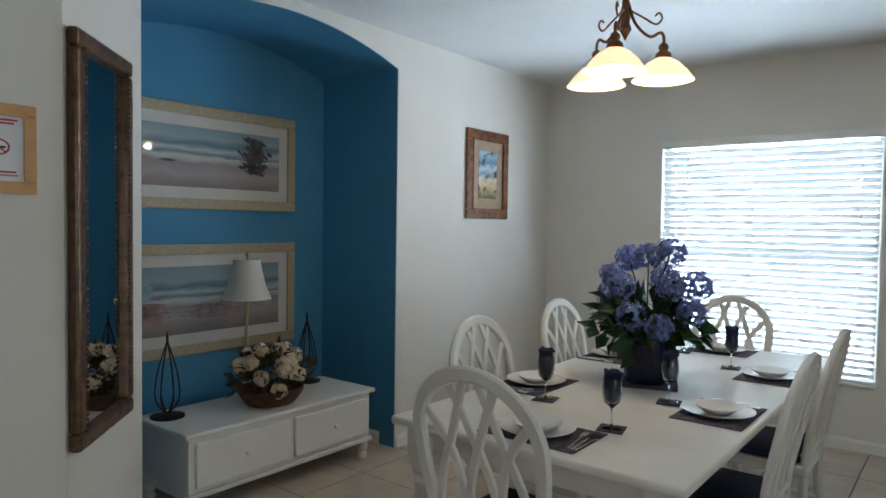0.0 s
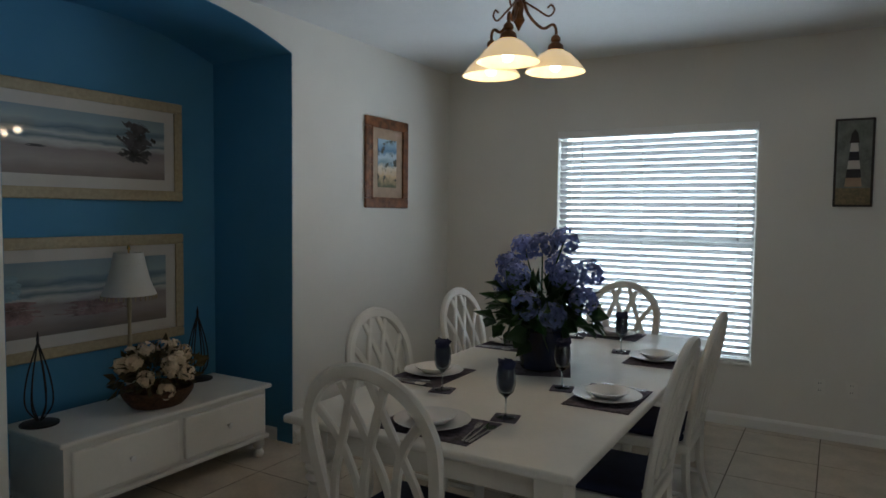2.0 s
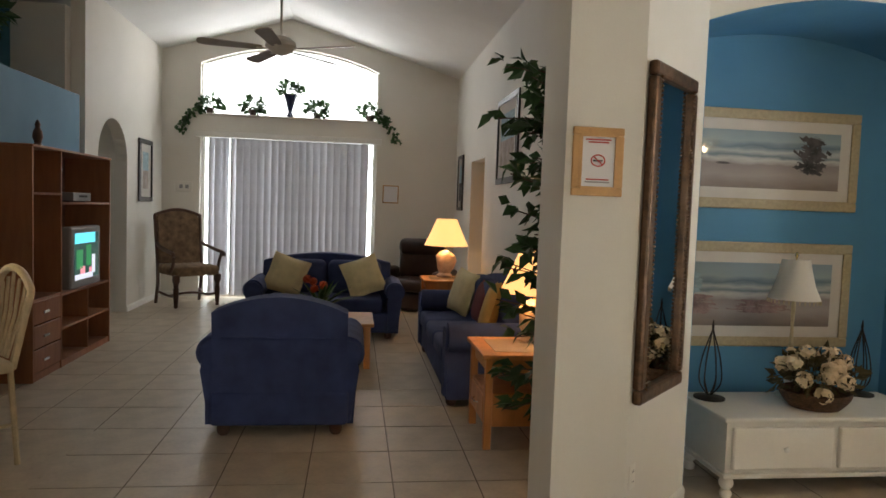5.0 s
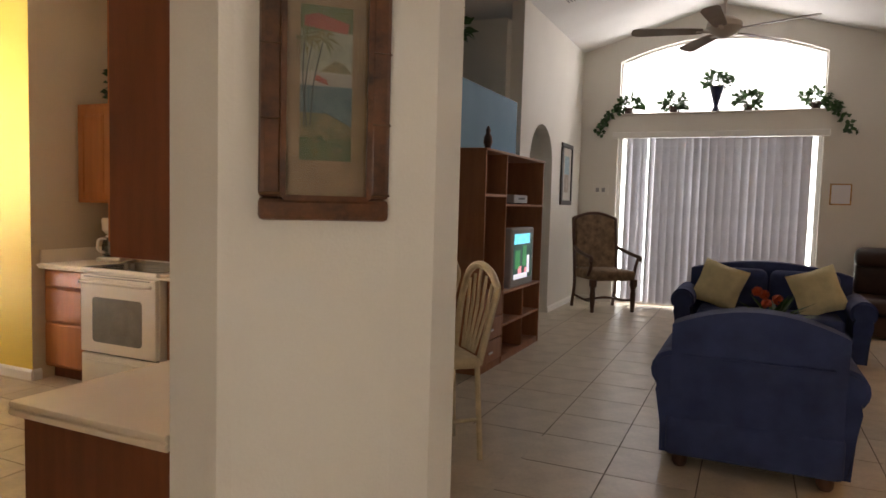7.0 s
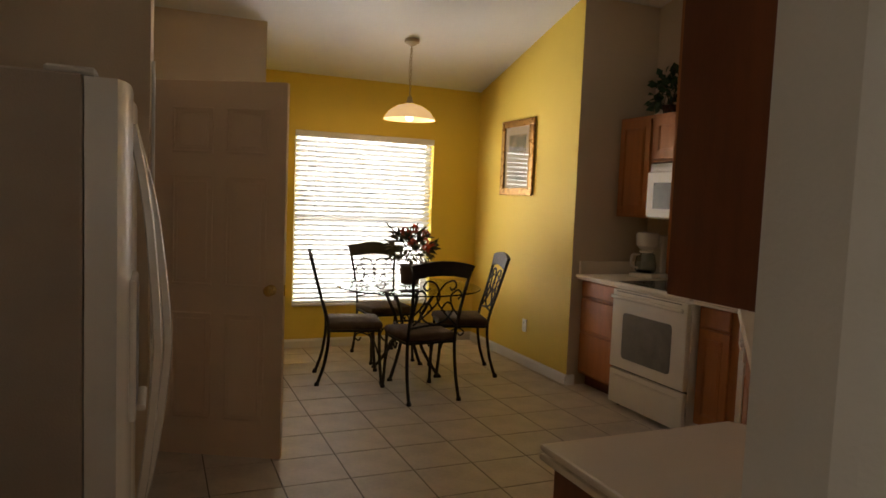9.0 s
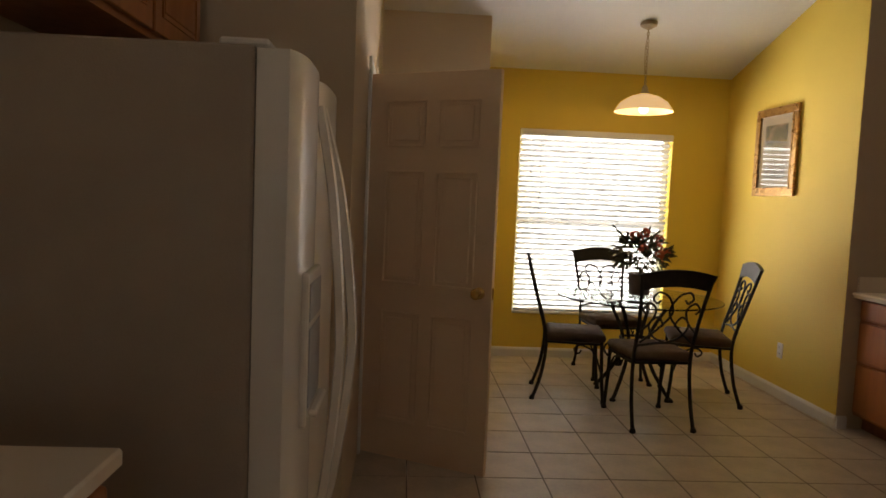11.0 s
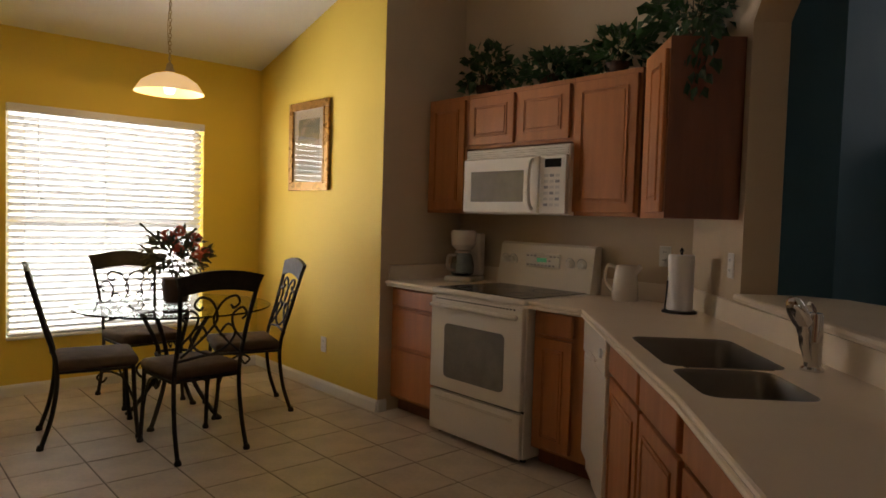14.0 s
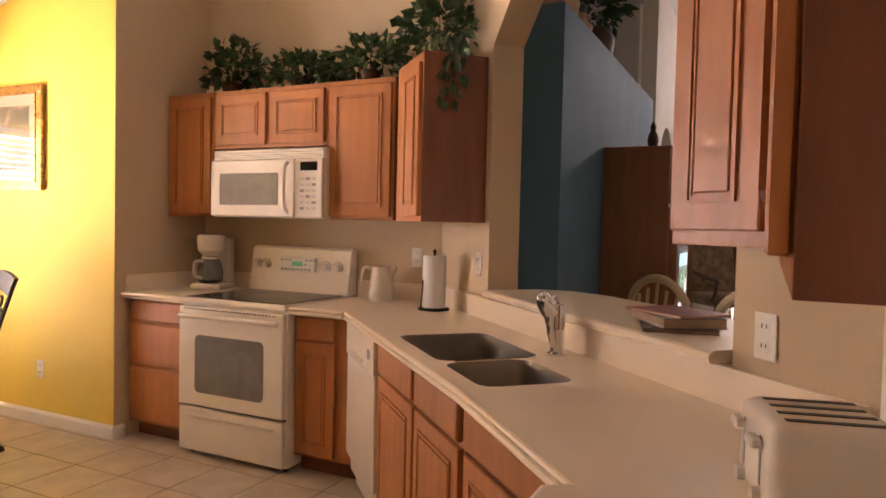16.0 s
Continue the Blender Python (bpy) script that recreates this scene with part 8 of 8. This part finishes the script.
# pictures, plates and small fittings
picture("framed_print", "black framed print on the living room wall", on_wall(-6.9, 1.42, 2.3, 0), 1.0, 0.95, 0.06, "frame_black", 0.12, "mount", ((0, 0.5, "art_sand"), (0.5, 1, "art_sky")))
picture("framed_print", "narrow black framed print near the corner", on_wall(-10.1, 1.42, 1.93, 0), 0.5, 0.85, 0.05, "frame_black", 0.1, "mount", ((0, 0.5, "art_dark"), (0.5, 1, "art_sky")))
picture("framed_print", "black framed print beside the arched doorway", on_wall(-9.85, LY, 1.92, 180), 0.62, 0.88, 0.06, "frame_black", 0.12, "mount", ((0, 0.5, "art_sand"), (0.5, 1, "art_sky")))
picture("framed_notice", "small framed notice on the gable wall", on_wall(LX, 0.36, 1.725, 90), 0.26, 0.29, 0.012, "frame_gold", 0.02, "paper", (), shapes=((0.1, 0.7, 0.4, 0.9, "ink_grey"),), depth=0.012)
tp = thing("switch_panel", "white switch panel with two dark dials", "switch", on_wall(LX, -2.86, 1.73, 90))
part("plate", boxm(-0.12, -0.02, -0.08, 0.12, -0.001, 0.08, bev=0.004), "outlet", tp)
for x in (-0.045, 0.045):
    part("dial", boxm(x - 0.025, -0.024, -0.03, x + 0.025, -0.0205, 0.03, bev=0.003), "ink_grey", tp)


def bar_chair():
    """Cream rattan chair, the sitter faces +y."""
    ob = thing("rattan_chair", "cream rattan chair with a fan-shaped back", "chair", group="cream chairs by the hatch")
    part("seat", soft_box(-0.22, -0.2, 0.5, 0.22, 0.22, 0.56, 0.025), "cream_chair", ob, smooth=True)
    hoop = [(-0.19, -0.19, 0.52), (-0.23, -0.24, 0.8)] + [(0.24 * math.cos(radians(a)), -0.27, 0.88 + 0.16 * math.sin(radians(a))) for a in range(165, 14, -15)] + [(0.23, -0.24, 0.8), (0.19, -0.19, 0.52)]
    part("back_frame", tube(bmesh.new(), curve_pts(hoop, 3), 0.022, 8), "cream_chair", ob, smooth=True)
    for x in (-0.14, -0.07, 0.0, 0.07, 0.14):
        part("spindle", tube(bmesh.new(), [(x * 0.6, -0.2, 0.56), (x, -0.25, 0.8), (x * 1.15, -0.27, 1.02 - abs(x) * 0.5)], 0.01, 6), "cream_chair", ob)
    for s in (-1, 1):
        for y in (-0.18, 0.19):
            part("leg", tube(bmesh.new(), [(s * 0.19, y, 0.51), (s * 0.21, y * 1.15, 0.001)], 0.017, 8), "cream_chair", ob)
        part("stretcher", tube(bmesh.new(), [(s * 0.2, -0.19, 0.22), (s * 0.2, 0.2, 0.22)], 0.011, 6), "cream_chair", ob)
    return ob


bc = bar_chair()
STOOL = Matrix.Diagonal((1.0, 1.0, 1.06, 1.0))
bc.matrix_world = pose(-4.32, -2.86, 0, 0, 0, 225) @ STOOL
copy_thing(bc, pose(-3.72, -2.36, 0, 0, 0, 225))
skirting("baseboard_living_end", [(LX + 0.001, -2.63), (LX + 0.001, -3.2)][::-1][::-1])
skirting("baseboard_living_south", [(-7.7, LY + 0.001), (-8.08, LY + 0.001)][::-1])
skirting("baseboard_living_south", [(-9.1, LY + 0.001), (LX, LY + 0.001)][::-1])
skirting("baseboard_living_north", [(-3.95, 1.419), (LX, 1.419)])
# added glazed entry door behind the walk, unseen; lets in the fill light
ed = tagged(new("door_3"), "white framed glazed entry door, added out of view", "door", kind="structure")
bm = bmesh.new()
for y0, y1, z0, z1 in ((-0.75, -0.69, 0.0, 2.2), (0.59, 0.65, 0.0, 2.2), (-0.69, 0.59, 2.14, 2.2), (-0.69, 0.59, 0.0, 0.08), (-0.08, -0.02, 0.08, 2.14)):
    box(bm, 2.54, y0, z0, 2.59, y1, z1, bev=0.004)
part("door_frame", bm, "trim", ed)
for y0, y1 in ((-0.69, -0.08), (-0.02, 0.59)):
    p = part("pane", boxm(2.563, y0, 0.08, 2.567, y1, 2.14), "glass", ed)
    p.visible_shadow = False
# added glowing sheet beyond the unseen door
structure("backdrop_entry_added", boxm(4.0, -2.6, -0.1, 4.05, 2.6, 3.6), "glow", "glowing backdrop outside the added entry door, out of view", "backdrop")

# ---- floor tiles: real pieces with recessed joints ----
def tile_field(name, label, x0, y0, x1, y1, pitch, ox, oy, near):
    """Lays square tiles over a rectangle; those inside near are pieces of their own, the rest one sheet of them."""
    bed = structure(name, boxm(x0, y0, -0.0038, x1, y1, -0.0032), "grout", label, "floor")
    g, rng = 0.0035, random.Random(91)
    protos = {}
    rest = bmesh.new()
    i0, i1 = math.floor((x0 - ox) / pitch), math.ceil((x1 - ox) / pitch)
    j0, j1 = math.floor((y0 - oy) / pitch), math.ceil((y1 - oy) / pitch)
    for i in range(i0, i1):
        for j in range(j0, j1):
            a0, b0, a1, b1 = max(ox + i * pitch, x0) + g, max(oy + j * pitch, y0) + g, min(ox + (i + 1) * pitch, x1) - g, min(oy + (j + 1) * pitch, y1) - g
            if a1 - a0 < 0.01 or b1 - b0 < 0.01:
                continue
            cx, cy = (a0 + a1) / 2, (b0 + b1) / 2
            if near[0] < cx < near[2] and near[1] < cy < near[3]:
                key = (round(a1 - a0, 4), round(b1 - b0, 4))
                if key not in protos:
                    bm = boxm(-key[0] / 2, -key[1] / 2, -0.003, key[0] / 2, key[1] / 2, 0.0, bev=0.0012)
                    ob = part("tile", bm, "tile", bed)
                    protos[key] = ob.data
                else:
                    ob = new("tile", protos[key])
                    ob.parent = bed
                ob.location = (cx, cy, rng.uniform(-0.0003, 0.0003))
            else:
                box(rest, a0, b0, -0.003, a1, b1, 0.0)
    if rest.faces:
        tagged(part("far_tiles", rest, "tile", bed), kind="stuff")
    else:
        rest.free()


tile_field("floor_kitchen", "beige ceramic floor tiles with grey brown joints", -4.28, -7.53, 0.6, -1.85, 0.349, -1.42, -4.83, (-3.7, -7.53, -0.3, -3.2))
tile_field("floor_living", "large beige ceramic floor tiles with grey brown joints", LX - 0.15, -4.0, -2.48, 1.42, 0.476, -3.85, -1.385, (-9.8, -3.2, -2.4, 1.42))
tile_field("floor_entry", "large beige ceramic floor tiles in the entry", -2.48, -1.85, 2.5, 1.42, 0.476, -3.85, -1.385, (-2.48, -1.85, 1.0, 1.42))
tile_field("floor_dining", "large beige ceramic floor tiles in the dining room", -3.8, 1.42, 2.5, 5.38, 0.476, -3.85, -1.385, (-3.8, 1.42, 2.0, 5.38))
